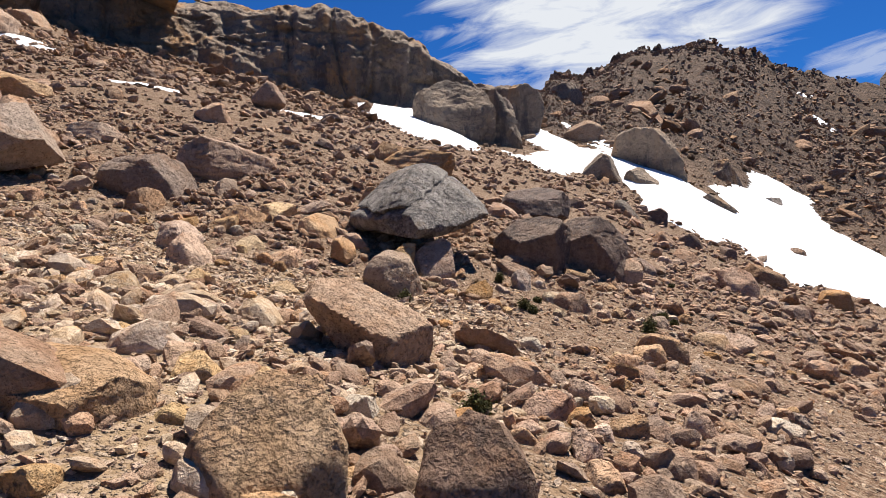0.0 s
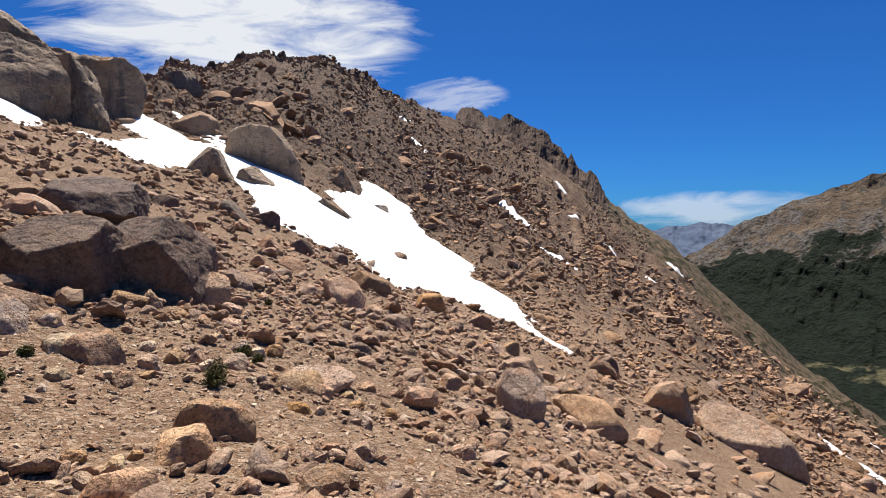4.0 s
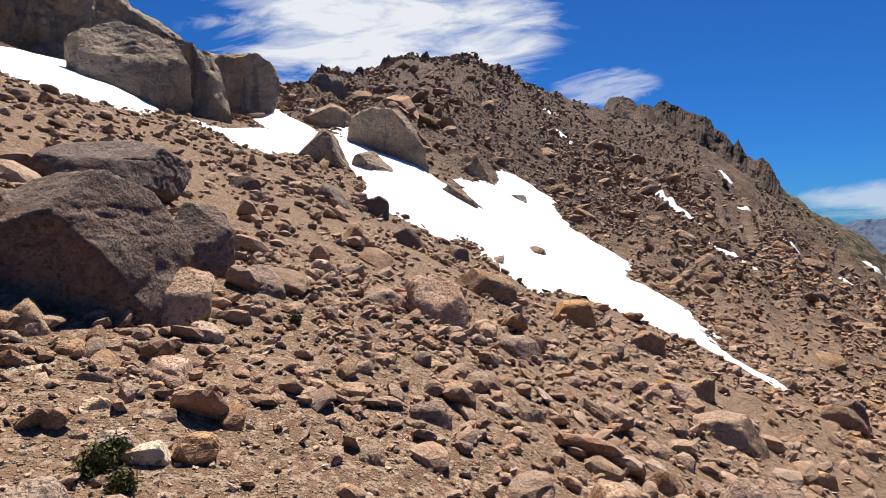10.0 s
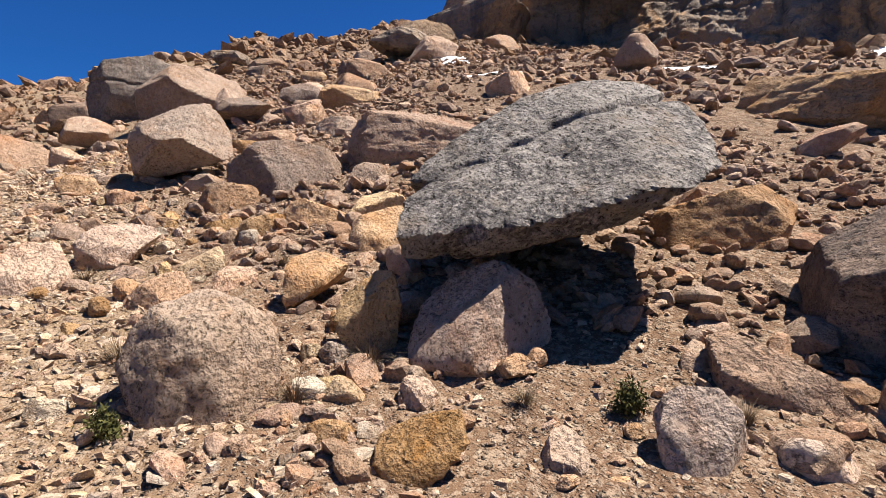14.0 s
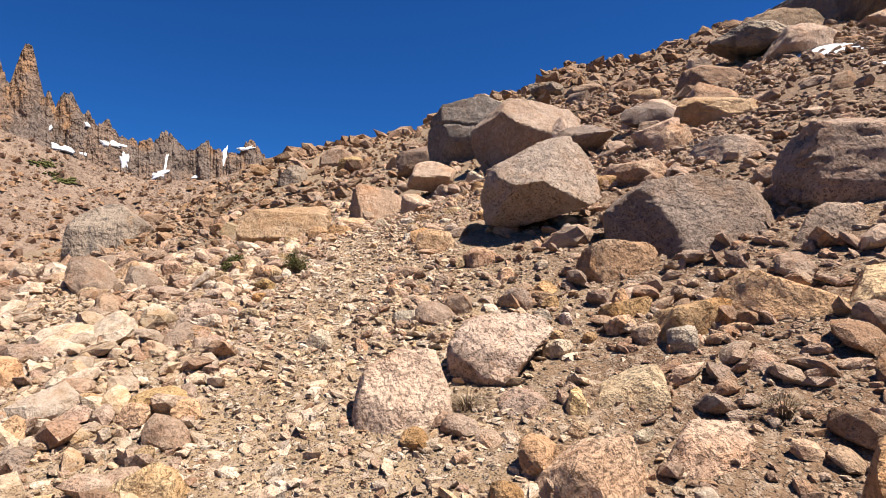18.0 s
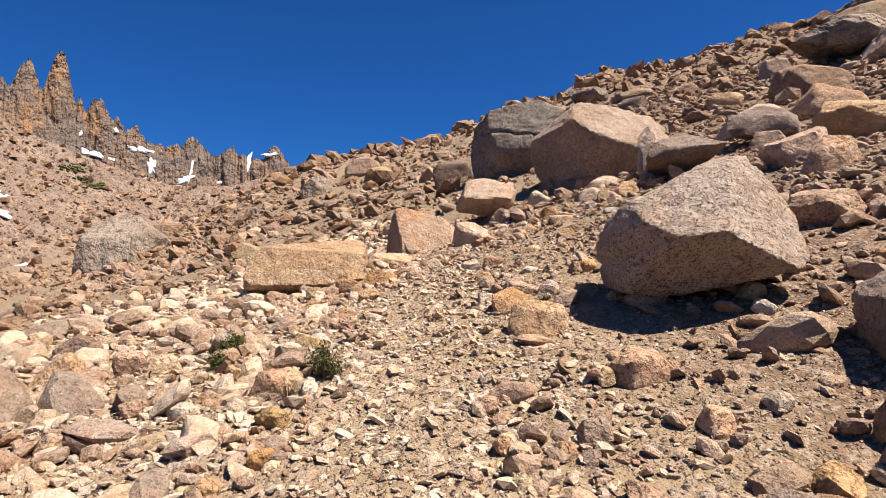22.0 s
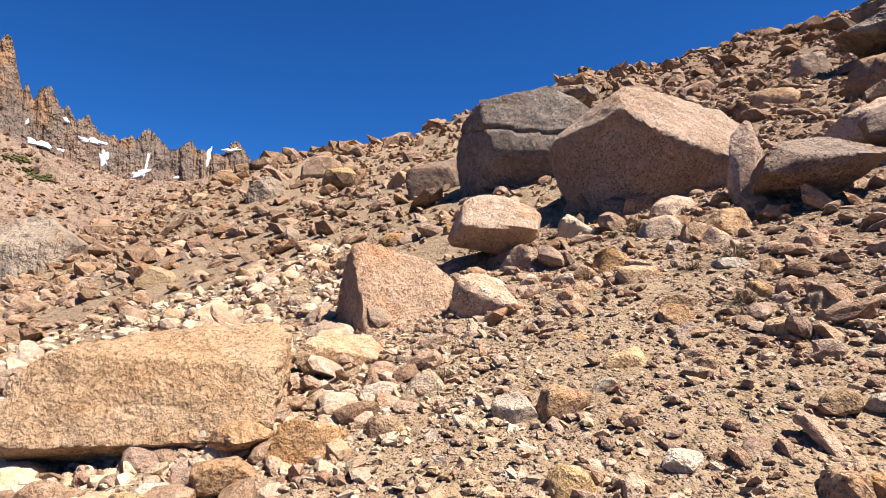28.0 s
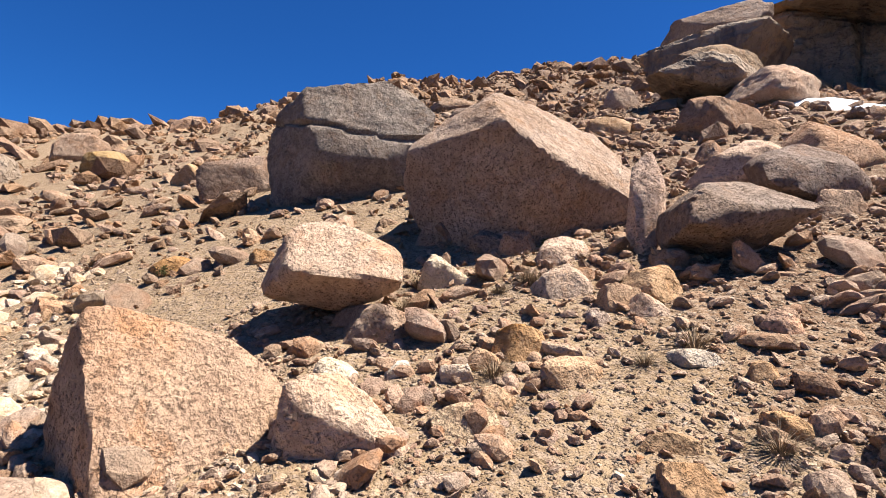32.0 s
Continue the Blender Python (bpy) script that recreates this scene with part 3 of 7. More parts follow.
def bumpy(x, y):
    """Height of the ground with its small bumps."""
    p = np.stack([x, y, 0 * x], -1)
    r = np.hypot(x, y - 5)
    fine = 0.10 * rough(p * 0.9, 4, 0.55) + 0.05 * rough(p * 5.0 + 9, 3, 0.6)
    coarse = np.clip((r - 18) / 60, 0, 1) * (2.0 * rough(p * 0.16 + 5, 5, 0.6)) + np.clip((r - 60) / 80, 0, 1) * 6.0 * rough(p * 0.035 + 3, 5, 0.6)
    far = (r > 16) & (y > 3)
    if far.any():
        bare = smooth(0.5, 4.0, -np.maximum(inside_by(x[far], y[far], SNOW_FIELD), inside_by(x[far], y[far], SNOW_BANK)))
        step = np.minimum(r[far], 160.0)[:, None]
        blocks = np.maximum(rough(p[far] * 22 / step + 40, 4, 0.62), -0.04)
        coarse[far] += bare * np.clip((r[far] - 16) / 30, 0, 1) * step[:, 0] * 0.055 * blocks
    return height(x, y) + fine + coarse


# ---- the ground, one sheet ----
yaws = np.concatenate([np.arange(-104, -62, 0.45), np.arange(-62, 4, 0.22), np.arange(4, 136, 0.5), np.arange(136, 256, 2.5)])
rings = np.concatenate([(0.004, 0.1, 0.2), np.arange(0.3, 13, 0.15), 13 * 1.0165 ** np.arange(1, 206), 375 * 1.06 ** np.arange(1, 14)])
aa, rr = np.meshgrid(np.radians(yaws), rings)
gx, gy = (-rr * np.sin(aa)).ravel(), (5 + rr * np.cos(aa)).ravel()
na, nr = len(yaws), len(rings)
i, j = np.meshgrid(np.arange(na), np.arange(nr - 1))
i, j = i.ravel(), j.ravel()
k = (i + 1) % na
quads = np.stack([j * na + i, (j + 1) * na + i, (j + 1) * na + k, j * na + k], -1)
ground = new("ground", mesh_of("ground", np.stack([gx, gy, bumpy(gx, gy)], -1), quads[:, ::-1], GROUND))
tagged(ground, "stony mountain slope of brown dirt and pale gravel", "ground", kind="structure")


# ---- loose stones, scattered ----
def scatter(name, xs, ys, sizes, level, material, label, seed, sink=0.25, flat=0.56, variants=14, category="stones"):
    """Many stones joined into one object."""
    rng = np.random.default_rng(seed)
    n = len(xs)
    shapes = [stone_shape(seed * 100 + v, level, rng.uniform(0.2, 0.9), 6, 30, 0.05) for v in range(variants)]
    faces = BALLS[level][1]
    zs = bumpy(xs, ys)
    pts, tris, count = [], [], 0
    nv = len(BALLS[level][0])
    for v in range(variants):
        pick = np.arange(v, n, variants)
        m = len(pick)
        if not m:
            continue
        s = sizes[pick, None] * 0.5 * rng.uniform(0.65, 1.2, (m, 3)) * (1.1, 0.8, flat)
        p = shapes[v][None] * s[:, None, :]
        tilt = rng.normal(0, 0.28, (m, 2))
        turn = rng.uniform(0, 2 * np.pi, m)
        c, sn = np.cos(turn)[:, None], np.sin(turn)[:, None]
        z = p[..., 2] + p[..., 0] * tilt[:, :1] + p[..., 1] * tilt[:, 1:]
        q = np.stack([p[..., 0] * c - p[..., 1] * sn + xs[pick, None], p[..., 0] * sn + p[..., 1] * c + ys[pick, None], z + (zs[pick] + s[:, 2] * (1 - 2 * sink))[:, None]], -1)
        pts.append(q.reshape(-1, 3))
        tris.append((faces[None] + (count + np.arange(m) * nv)[:, None, None]).reshape(-1, 3))
        count += m * nv
    ob = new(name, mesh_of(name, np.concatenate(pts), np.concatenate(tris), material, False))
    return tagged(ob, label, category, kind="stuff")


TRAIL = np.array([(-0.9, -2.6), (-0.3, -0.5), (-0.0, 0.4), (0.7, 1.0), (1.4, 1.7), (2.5, 2.6), (3.2, 3.6), (3.7, 4.3), (3.7, 5.0), (3.7, 5.5), (3.3, 5.9), (2.6, 6.0), (1.6, 6.0), (0.3, 6.0), (-1.2, 5.9), (-2.8, 5.8), (-4.4, 5.7), (-6.0, 5.9), (-7.0, 6.3), (-7.8, 6.2), (-8.6, 6.2), (-9.8, 7.6), (-10.8, 9.2)])


def off_trail(x, y):
    """Distance to the middle of the trail."""
    best = np.full(len(x), 99.0)
    for a, b in zip(TRAIL[:-1], TRAIL[1:]):
        ab = b - a
        u = np.clip(((x - a[0]) * ab[0] + (y - a[1]) * ab[1]) / (ab @ ab), 0, 1)
        best = np.minimum(best, np.hypot(x - a[0] - u * ab[0], y - a[1] - u * ab[1]))
    return best


def clumped(x, y, seed):
    return rough(np.stack([x * 0.7, y * 0.7, np.full(len(x), seed * 3.3)], -1), 3) + 0.5


def spread(n, box, seed, clear=0.0, clump=0.5, dirt=1.0):
    """n places in a box, thinned on the trail, in clumps, and fewer on the bare dirt patches."""
    rng = np.random.default_rng(seed)
    x, y = rng.uniform(box[0], box[1], n * 3), rng.uniform(box[2], box[3], n * 3)
    ok = (off_trail(x, y) > clear) & (rng.uniform(0, 1, n * 3) < 1 - clump + clump * np.clip((clumped(x, y, seed) - 0.35) * 4, 0, 1))
    for cx, cy, rx, ry in ((2.6, 7.6, 2.6, 1.3), (-2.6, 7.0, 2.0, 0.8), (-7.6, 8.0, 1.6, 1.0), (0.8, 8.3, 1.0, 0.9)):
        bare = ((x - cx) / rx) ** 2 + ((y - cy) / ry) ** 2 < 1
        ok &= ~bare | (rng.uniform(0, 1, n * 3) < 1 - dirt)
    x, y = x[ok][:n], y[ok][:n]
    open_ground = (inside_by(x, y, SNOW_FIELD) < 0.1) & (inside_by(x, y, SNOW_BANK) < 0.1)
    return x[open_ground], y[open_ground]


def sizes_of(n, lo, hi, seed, power=2.2):
    u = np.random.default_rng(seed).uniform(0, 1, n)
    return lo * (hi / lo) ** (u**power)

# ---- single rocks: place, width, depth, height, turn, stone, seed, lean, squareness ----
rock(-0.47, 9.33, 2.01, 2.07, 2.20, 1.33, 39, "S", 1, 0, 0.6, "huge grey flat-topped boulder resting on smaller rocks", drop=0.00, sides=((-163, 1.11), (-96, 1.04), (-73, 0.83), (-48, 0.88), (-27, 0.94), (-3, 0.98), (19, 1.06), (56, 1.15), (97, 0.92), (128, 0.65), (140, 0.56), (144, 0.56), (152, 0.63)), crack=((125, 0.12, 0.12), (140, -0.2, 0.05)), under=(0.42, 0.45, -1.2, 0.95))
rock(-0.15, 8.24, 0.98, 0.83, 0.66, 0.73, 39, "K", 2, 0, 0.6, "smooth split boulder in the shade under the grey slab", drop=0.19, sides=((-162, 1.01), (-111, 0.98), (-89, 1.00), (-12, 0.90), (31, 1.06), (66, 1.00), (106, 0.91), (137, 0.93), (173, 0.97)))
rock(-0.68, 7.81, 0.99, 0.41, 0.28, 0.60, 39, "Y", 3, 0, 0.6, "yellow-ochre rock among the stones of the slope", drop=0.15, sides=((-149, 0.52), (-136, 0.50), (-49, 0.93), (-15, 0.88), (21, 1.06), (85, 0.96), (119, 1.08)))
rock(0.38, 7.40, 0.58, 0.44, 0.32, 0.34, 39, "T", 4, 0, 0.6, "orange-tan weathered rock lying on the gravelly slope", drop=0.08, sides=((-178, 1.00), (-124, 1.20), (-52, 0.37), (10, 1.04), (119, 0.44)))
rock(1.15, 9.11, 0.76, 0.67, 0.47, 0.40, 39, "P", 5, 0, 0.6, "pinkish-tan pitted rock half sunk in the slope", drop=0.10, sides=((-177, 0.97), (-117, 0.84), (-85, 1.01), (8, 0.87), (47, 0.27), (134, 1.19)))
rock(1.14, 8.32, 0.62, 0.40, 0.32, 0.42, 39, "K", 6, 0, 0.6, "pale pinkish weathered rock on the rocky slope", drop=0.11, sides=((-156, 0.85), (-104, 0.86), (-31, 0.91), (14, 0.94), (39, 0.87), (96, 0.96), (152, 0.96)))
rock(1.60, 10.23, 1.12, 1.61, 1.45, 1.18, -3, "V", 7, 0, 0.6, "shaded grey boulder with dark lichen, leaning on its neighbour", drop=0.29, sides=((-140, 0.90), (-131, 0.89), (-85, 0.98), (-30, 0.83), (-11, 0.90), (35, 1.08), (67, 1.03), (101, 0.93), (136, 0.86), (166, 0.92)), under=(0.4, 0.78, -0.15, 0.82))
rock(2.67, 10.83, 1.04, 1.92, 1.72, 1.31, -3, "V", 8, 0, 0.6, "shaded grey boulder with dark lichen, leaning on its neighbour", drop=0.33, sides=((-125, 1.15), (-89, 0.99), (-73, 0.99), (-27, 0.97), (7, 0.97), (25, 0.90), (54, 0.96), (102, 0.92), (142, 0.72), (147, 0.72), (177, 0.96)), under=(0.4, 0.78, -0.15, 0.82))
rock(2.46, 14.49, 2.16, 2.13, 1.49, 0.87, -3, "V", 9, 0, 0.6, "large grey boulder crusted with dark lichen", drop=0.22, sides=((-116, 0.78), (-76, 1.04), (2, 0.97), (54, 0.97), (114, 0.81), (155, 0.75)))
rock(3.52, 10.41, 0.60, 0.55, 0.44, 0.50, -3, "P", 10, 0, 0.6, "pinkish-tan pitted rock half sunk in the slope", drop=0.12, sides=((-174, 0.98), (-110, 0.92), (-58, 0.88), (-12, 0.88), (40, 1.06), (99, 0.91), (143, 0.85)))
rock(3.71, 11.99, 1.05, 0.68, 0.54, 0.91, -3, "V", 11, 0, 0.6, "large grey boulder crusted with dark lichen", drop=0.23, sides=((-145, 0.68), (-73, 0.92), (-5, 0.97), (50, 0.92), (83, 0.91), (156, 1.00)))
rock(6.67, 12.21, 0.16, 0.81, 0.73, 0.72, -3, "P", 12, 0, 0.6, "large pinkish-tan boulder with pitted weathered faces", drop=0.18, sides=((-151, 0.90), (-106, 0.85), (-44, 0.98), (7, 0.94), (58, 0.85), (107, 0.95), (169, 0.97)))
rock(-0.78, 6.89, 0.85, 0.80, 0.66, 0.76, 61, "K", 13, 0, 0.6, "domed pinkish boulder with pitted skin beside the trail", drop=0.25, sides=((-147, 0.87), (-128, 0.80), (-76, 0.97), (-9, 0.99), (7, 0.99), (49, 0.98), (73, 0.96), (108, 0.94), (134, 0.93), (164, 0.95)))
rock(-1.57, 7.93, 1.35, 0.47, 0.38, 0.41, 61, "T", 14, 0, 0.6, "orange-tan weathered rock lying on the gravelly slope", drop=0.00, sides=((-83, 0.86), (-53, 0.52), (-36, 0.62), (44, 0.95), (106, 0.86), (166, 0.93), (178, 0.96)))
rock(-2.11, 8.97, 1.49, 0.83, 0.66, 0.64, 61, "T", 15, 0, 0.6, "orange-tan weathered rock lying on the gravelly slope", drop=0.16, sides=((-167, 0.97), (-112, 0.93), (-49, 0.75), (-10, 0.87), (68, 1.00), (112, 0.85), (151, 0.88)))
rock(-6.78, 8.35, 3.04, 1.41, 1.34, 1.17, 81, "K", 16, 0, 0.6, "tall pinkish-grey overhanging boulder on the slope", drop=0.00, sides=((-170, 1.03), (-97, 1.04), (-67, 0.75), (-4, 0.97), (17, 1.05), (97, 0.90), (122, 0.68), (161, 0.87)), crack=((130, 0.2, 0.04),), under=(0.55, 0.45, -1.4, 1.05))
rock(-4.94, 9.34, 2.36, 1.79, 1.43, 0.96, 81, "M", 17, 0, 0.6, "broad brown boulder with a flat rough face", drop=0.24, sides=((-177, 0.99), (-131, 0.85), (-103, 0.92), (-66, 1.01), (-16, 1.02), (25, 0.82), (71, 0.88), (106, 1.02), (148, 1.00)), under=(0.35, 0.66, -0.3, 0.85))
rock(-3.53, 6.97, 1.45, 0.70, 0.49, 0.44, 81, "K", 18, 0, 0.6, "pale pink flat slab lying beside the trail", drop=0.11, sides=((-171, 1.00), (-114, 0.94), (-40, 0.59), (-33, 0.58), (7, 1.06), (84, 0.98), (124, 0.89), (160, 0.91)))
rock(-3.15, 6.29, 1.21, 0.58, 0.47, 0.60, 81, "P", 19, 0, 0.6, "pinkish-tan pitted rock half sunk in the slope", drop=0.15, sides=((-90, 1.00), (-2, 0.98), (45, 1.14), (92, 0.97), (124, 0.96), (166, 0.93), (179, 0.98)))
rock(-35.74, -7.83, 4.16, 4.60, 3.69, 3.38, 81, "G", 20, 0, 0.6, "large grey boulder crusted with dark lichen", drop=0.84, sides=((-170, 1.06), (-97, 1.02), (-62, 0.78), (-16, 0.93), (46, 0.79), (113, 0.88), (166, 0.87)))
rock(-10.28, 4.97, 2.63, 1.50, 1.07, 0.95, 83, "T", 21, 0, 0.6, "long orange slab overhanging the lower side of the trail", drop=0.00, sides=((-178, 0.99), (-159, 1.00), (-109, 0.84), (-56, 1.02), (-21, 0.95), (1, 1.00), (54, 1.25), (98, 0.89), (138, 1.04)), under=(0.42, 0.5, -1.2, 0.95))
rock(-12.17, 6.59, 3.33, 1.31, 1.05, 0.94, 59, "P", 22, 0, 0.6, "wedge-shaped pinkish boulder with one smooth slanting face", drop=0.23, sides=((-177, 0.98), (-89, 0.99), (-64, 0.92), (-12, 0.95), (43, 0.82), (53, 0.76), (71, 0.77), (104, 1.10), (168, 1.05)))
rock(-13.15, 7.96, 4.13, 1.18, 0.94, 0.77, 59, "P", 23, 0, 0.6, "tilted flat-topped tan boulder with a hollow beneath", drop=0.00, sides=((-105, 0.93), (-62, 0.94), (-4, 1.00), (22, 0.93), (60, 0.82), (104, 0.99), (156, 0.88), (176, 0.95)), under=(0.75, 0.3, -0.8, 0.8))
rock(-18.23, 10.09, 6.39, 2.94, 2.35, 2.15, 59, "G", 24, 0, 0.6, "grey boulder split by a long horizontal crack", drop=0.54, sides=((-174, 1.00), (-141, 1.18), (-73, 0.76), (-72, 0.75), (-33, 0.82), (-11, 0.90), (32, 1.06), (52, 1.11), (100, 0.89), (136, 0.99), (170, 0.98)), crack=((82, 0.15, 0.09),), under=(0.55, 0.58, -0.25, 0.86))
rock(-13.89, 10.56, 5.42, 2.90, 2.18, 1.79, 59, "M", 25, 0, 0.6, "great tan boulder with a shaded orange underside", drop=0.41, sides=((-161, 1.03), (-132, 1.03), (-105, 0.95), (-83, 1.00), (-35, 1.09), (-17, 1.00), (-3, 0.98), (38, 1.03), (69, 0.97), (105, 0.94), (132, 0.85), (146, 0.85), (167, 0.91)), crack=((60, 0.5, 0.05),), under=(0.55, 0.42, -0.7, 0.78))
rock(-11.47, 11.05, 4.76, 1.24, 0.87, 0.61, 59, "M", 26, 0, 0.6, "large pinkish-tan boulder with rough weathered faces", drop=0.15, sides=((-111, 1.03), (-64, 0.78), (-40, 0.85), (41, 0.67), (105, 0.96), (152, 0.93), (177, 0.96)))
rock(-11.79, 12.81, 5.46, 1.31, 0.92, 0.60, 59, "M", 27, 0, 0.6, "large pinkish-tan boulder with pitted weathered faces", drop=0.15, sides=((-161, 0.96), (-109, 0.87), (-78, 1.03), (6, 0.90), (44, 0.73), (113, 0.91), (155, 0.89)))
rock(-12.26, 10.79, 4.96, 0.37, 0.29, 0.94, 59, "P", 28, 0, 0.6, "large pinkish-tan boulder with pitted weathered faces", drop=0.24, sides=((-172, 1.01), (-90, 1.00), (-10, 0.97), (40, 0.84), (88, 0.97), (169, 0.96)))
rock(-0.75, 3.60, 0.76, 0.92, 0.74, 0.75, -1, "P", 29, 0, 0.6, "long tilted pinkish block of rock with square edges", drop=0.19, sides=((-165, 0.79), (-146, 0.54), (-137, 0.52), (-98, 0.92), (-53, 1.10), (-8, 1.01), (43, 0.66), (55, 0.58), (97, 1.04), (153, 1.20)), under=(1.1, 0.40, -0.1, 0.85))
rock(-1.86, 1.81, 0.85, 0.76, 0.53, 0.34, -1, "T", 30, 0, 0.6, "large orange-tan boulder with rough weathered faces", drop=0.08, sides=((-173, 0.92), (-148, 0.70), (-116, 0.58), (-51, 1.23), (-0, 1.00), (41, 0.80), (70, 0.73), (134, 1.16)))
rock(-0.89, 1.39, 0.66, 0.60, 0.48, 0.61, -1, "T", 31, 0, 0.6, "bright orange-tan boulder beside the trail", drop=0.15, sides=((-85, 0.90), (-5, 1.01), (26, 0.84), (40, 0.88), (120, 0.70), (130, 0.65), (155, 0.71), (173, 0.87)), under=(1.25, 0.46, -0.2, 1.1))
rock(-0.15, 1.61, 0.51, 0.51, 0.41, 0.48, -1, "D", 32, 0, 0.6, "purplish-grey rough boulder beside the trail", drop=0.12, sides=((-91, 0.98), (2, 0.96), (37, 0.81), (68, 0.86), (118, 0.97), (150, 0.95), (179, 0.99)))
rock(7.27, 7.62, -1.10, 0.79, 0.64, 0.86, -41, "P", 33, 0, 0.6, "large pinkish-tan boulder with pitted weathered faces", drop=0.22, sides=((-166, 0.93), (-128, 0.85), (-86, 0.99), (-15, 1.00), (38, 0.70), (84, 0.94), (152, 0.96)))
rock(17.08, 8.60, -4.26, 2.69, 1.61, 1.73, -41, "P", 34, 0, 0.6, "large pinkish-tan boulder with pitted weathered faces", drop=0.44, sides=((-137, 0.53), (-123, 0.54), (-54, 1.12), (26, 0.62), (48, 0.56), (91, 1.00), (178, 1.01)))
rock(9.34, 7.95, -1.92, 1.29, 0.90, 0.76, -41, "T", 35, 0, 0.6, "large orange-tan boulder with rough weathered faces", drop=0.19, sides=((-156, 0.62), (-124, 0.49), (-47, 1.14), (20, 0.73), (73, 0.77), (126, 1.17)))
rock(3.77, 7.39, -0.20, 0.93, 0.56, 0.28, -41, "P", 36, 0, 0.6, "large pinkish-tan boulder with pitted weathered faces", drop=0.07, sides=((-160, 0.95), (-98, 0.95), (-37, 0.86), (23, 0.88), (86, 0.97), (151, 0.86)))
rock(1.05, 31.47, 8.17, 4.69, 2.81, 3.62, -1, "C", 37, 0, 0.6, "weathered grey cliff wall stained orange with vertical cracks", name="rock_outcrop", drop=1.82, sides=((-120, 0.82), (-108, 0.77), (-43, 1.09), (10, 0.89), (62, 0.80), (111, 1.00), (177, 0.98)))
rock(-2.11, 3.32, 0.88, 0.17, 0.13, 0.27, 10, "Y", 38, 0, 0.58, "yellow-ochre rock among the stones of the slope")
rock(-1.51, 2.34, 0.74, 0.35, 0.27, 0.35, -6, "Y", 39, 0, 0.38, "yellow-ochre rock among the stones of the slope")
rock(-1.38, 1.82, 0.71, 0.20, 0.14, 0.25, 11, "Y", 40, 0, 0.68, "yellow-ochre rock among the stones of the slope")
rock(-1.60, 3.17, 0.76, 0.23, 0.17, 0.23, -13, "Y", 41, 0, 0.42, "yellow-ochre rock among the stones of the slope")
rock(-1.21, 1.64, 0.66, 0.13, 0.09, 0.23, -3, "T", 42, 0, 0.32, "orange-tan weathered rock lying on the gravelly slope")
rock(-1.19, 2.21, 0.66, 0.41, 0.30, 0.29, 6, "Y", 43, 18, 0.35, "yellow-ochre rock among the stones of the slope")
rock(-1.58, 1.24, 0.71, 0.20, 0.15, 0.24, -4, "Y", 44, 0, 0.34, "yellow-ochre rock among the stones of the slope")
rock(-0.68, 2.33, 0.57, 0.22, 0.16, 0.24, 9, "W", 45, 0, 0.40, "pale cream flat stone lying on the gravel")
rock(-0.60, 1.66, 0.52, 0.17, 0.13, 0.24, 7, "T", 46, 0, 0.54, "orange-tan weathered rock lying on the gravelly slope")
rock(-1.19, 1.41, 0.64, 0.12, 0.09, 0.27, 7, "D", 47, 0, 0.46, "dark brown rough rock wedged among other stones")
rock(0.39, 2.90, 0.36, 0.40, 0.30, 0.51, 9, "P", 48, 0, 0.50, "pinkish-tan pitted rock half sunk in the slope")
rock(0.80, 3.43, 0.27, 0.36, 0.27, 0.39, -8, "P", 49, 0, 0.65, "pinkish-tan pitted rock half sunk in the slope")
rock(2.00, 5.40, 0.05, 0.46, 0.35, 0.48, 5, "T", 50, 0, 0.51, "orange-tan weathered rock lying on the gravelly slope")
rock(1.46, 4.63, 0.15, 0.36, 0.27, 0.48, -9, "T", 51, 0, 0.71, "orange-tan weathered rock lying on the gravelly slope")
rock(0.09, 3.89, 0.42, 0.27, 0.20, 0.27, -0, "P", 52, 0, 0.58, "pinkish-tan pitted rock half sunk in the slope")
rock(0.31, 3.69, 0.38, 0.28, 0.21, 0.38, 11, "P", 53, 0, 0.72, "pinkish-tan pitted rock half sunk in the slope")
rock(0.51, 6.92, 0.47, 0.35, 0.25, 0.45, 3, "T", 54, 0, 0.71, "orange-tan weathered rock lying on the gravelly slope")
rock(1.72, 7.57, 0.31, 0.54, 0.41, 0.51, -8, "P", 55, 0, 0.30, "pinkish-tan pitted rock half sunk in the slope")
rock(0.48, 2.06, 0.29, 0.27, 0.20, 0.32, 11, "P", 56, 0, 0.71, "pinkish-tan pitted rock half sunk in the slope")
rock(1.46, 3.13, 0.10, 0.37, 0.28, 0.33, -13, "P", 57, 0, 0.33, "pinkish-tan pitted rock half sunk in the slope")
rock(0.84, 2.81, 0.24, 0.27, 0.20, 0.27, 10, "T", 58, 0, 0.45, "orange-tan weathered rock lying on the gravelly slope")
rock(0.17, 2.40, 0.38, 0.18, 0.14, 0.21, -3, "T", 59, 0, 0.37, "orange-tan weathered rock lying on the gravelly slope")
rock(-1.48, 11.21, 2.03, 0.97, 0.73, 0.73, -12, "T", 60, 0, 0.36, "large orange-tan boulder with rough weathered faces")
rock(-1.40, 15.81, 3.52, 1.28, 0.95, 0.99, 4, "T", 61, 0, 0.70, "large orange-tan boulder with rough weathered faces")
rock(-3.31, 3.27, 1.13, 0.28, 0.21, 0.29, 9, "Y", 62, 0, 0.72, "yellow-ochre rock among the stones of the slope")
rock(-2.55, 2.29, 0.97, 0.16, 0.12, 0.17, -8, "Y", 63, 0, 0.68, "yellow-ochre rock among the stones of the slope")
rock(-2.16, 2.81, 0.89, 0.23, 0.17, 0.25, -10, "Y", 64, 0, 0.66, "yellow-ochre rock among the stones of the slope")
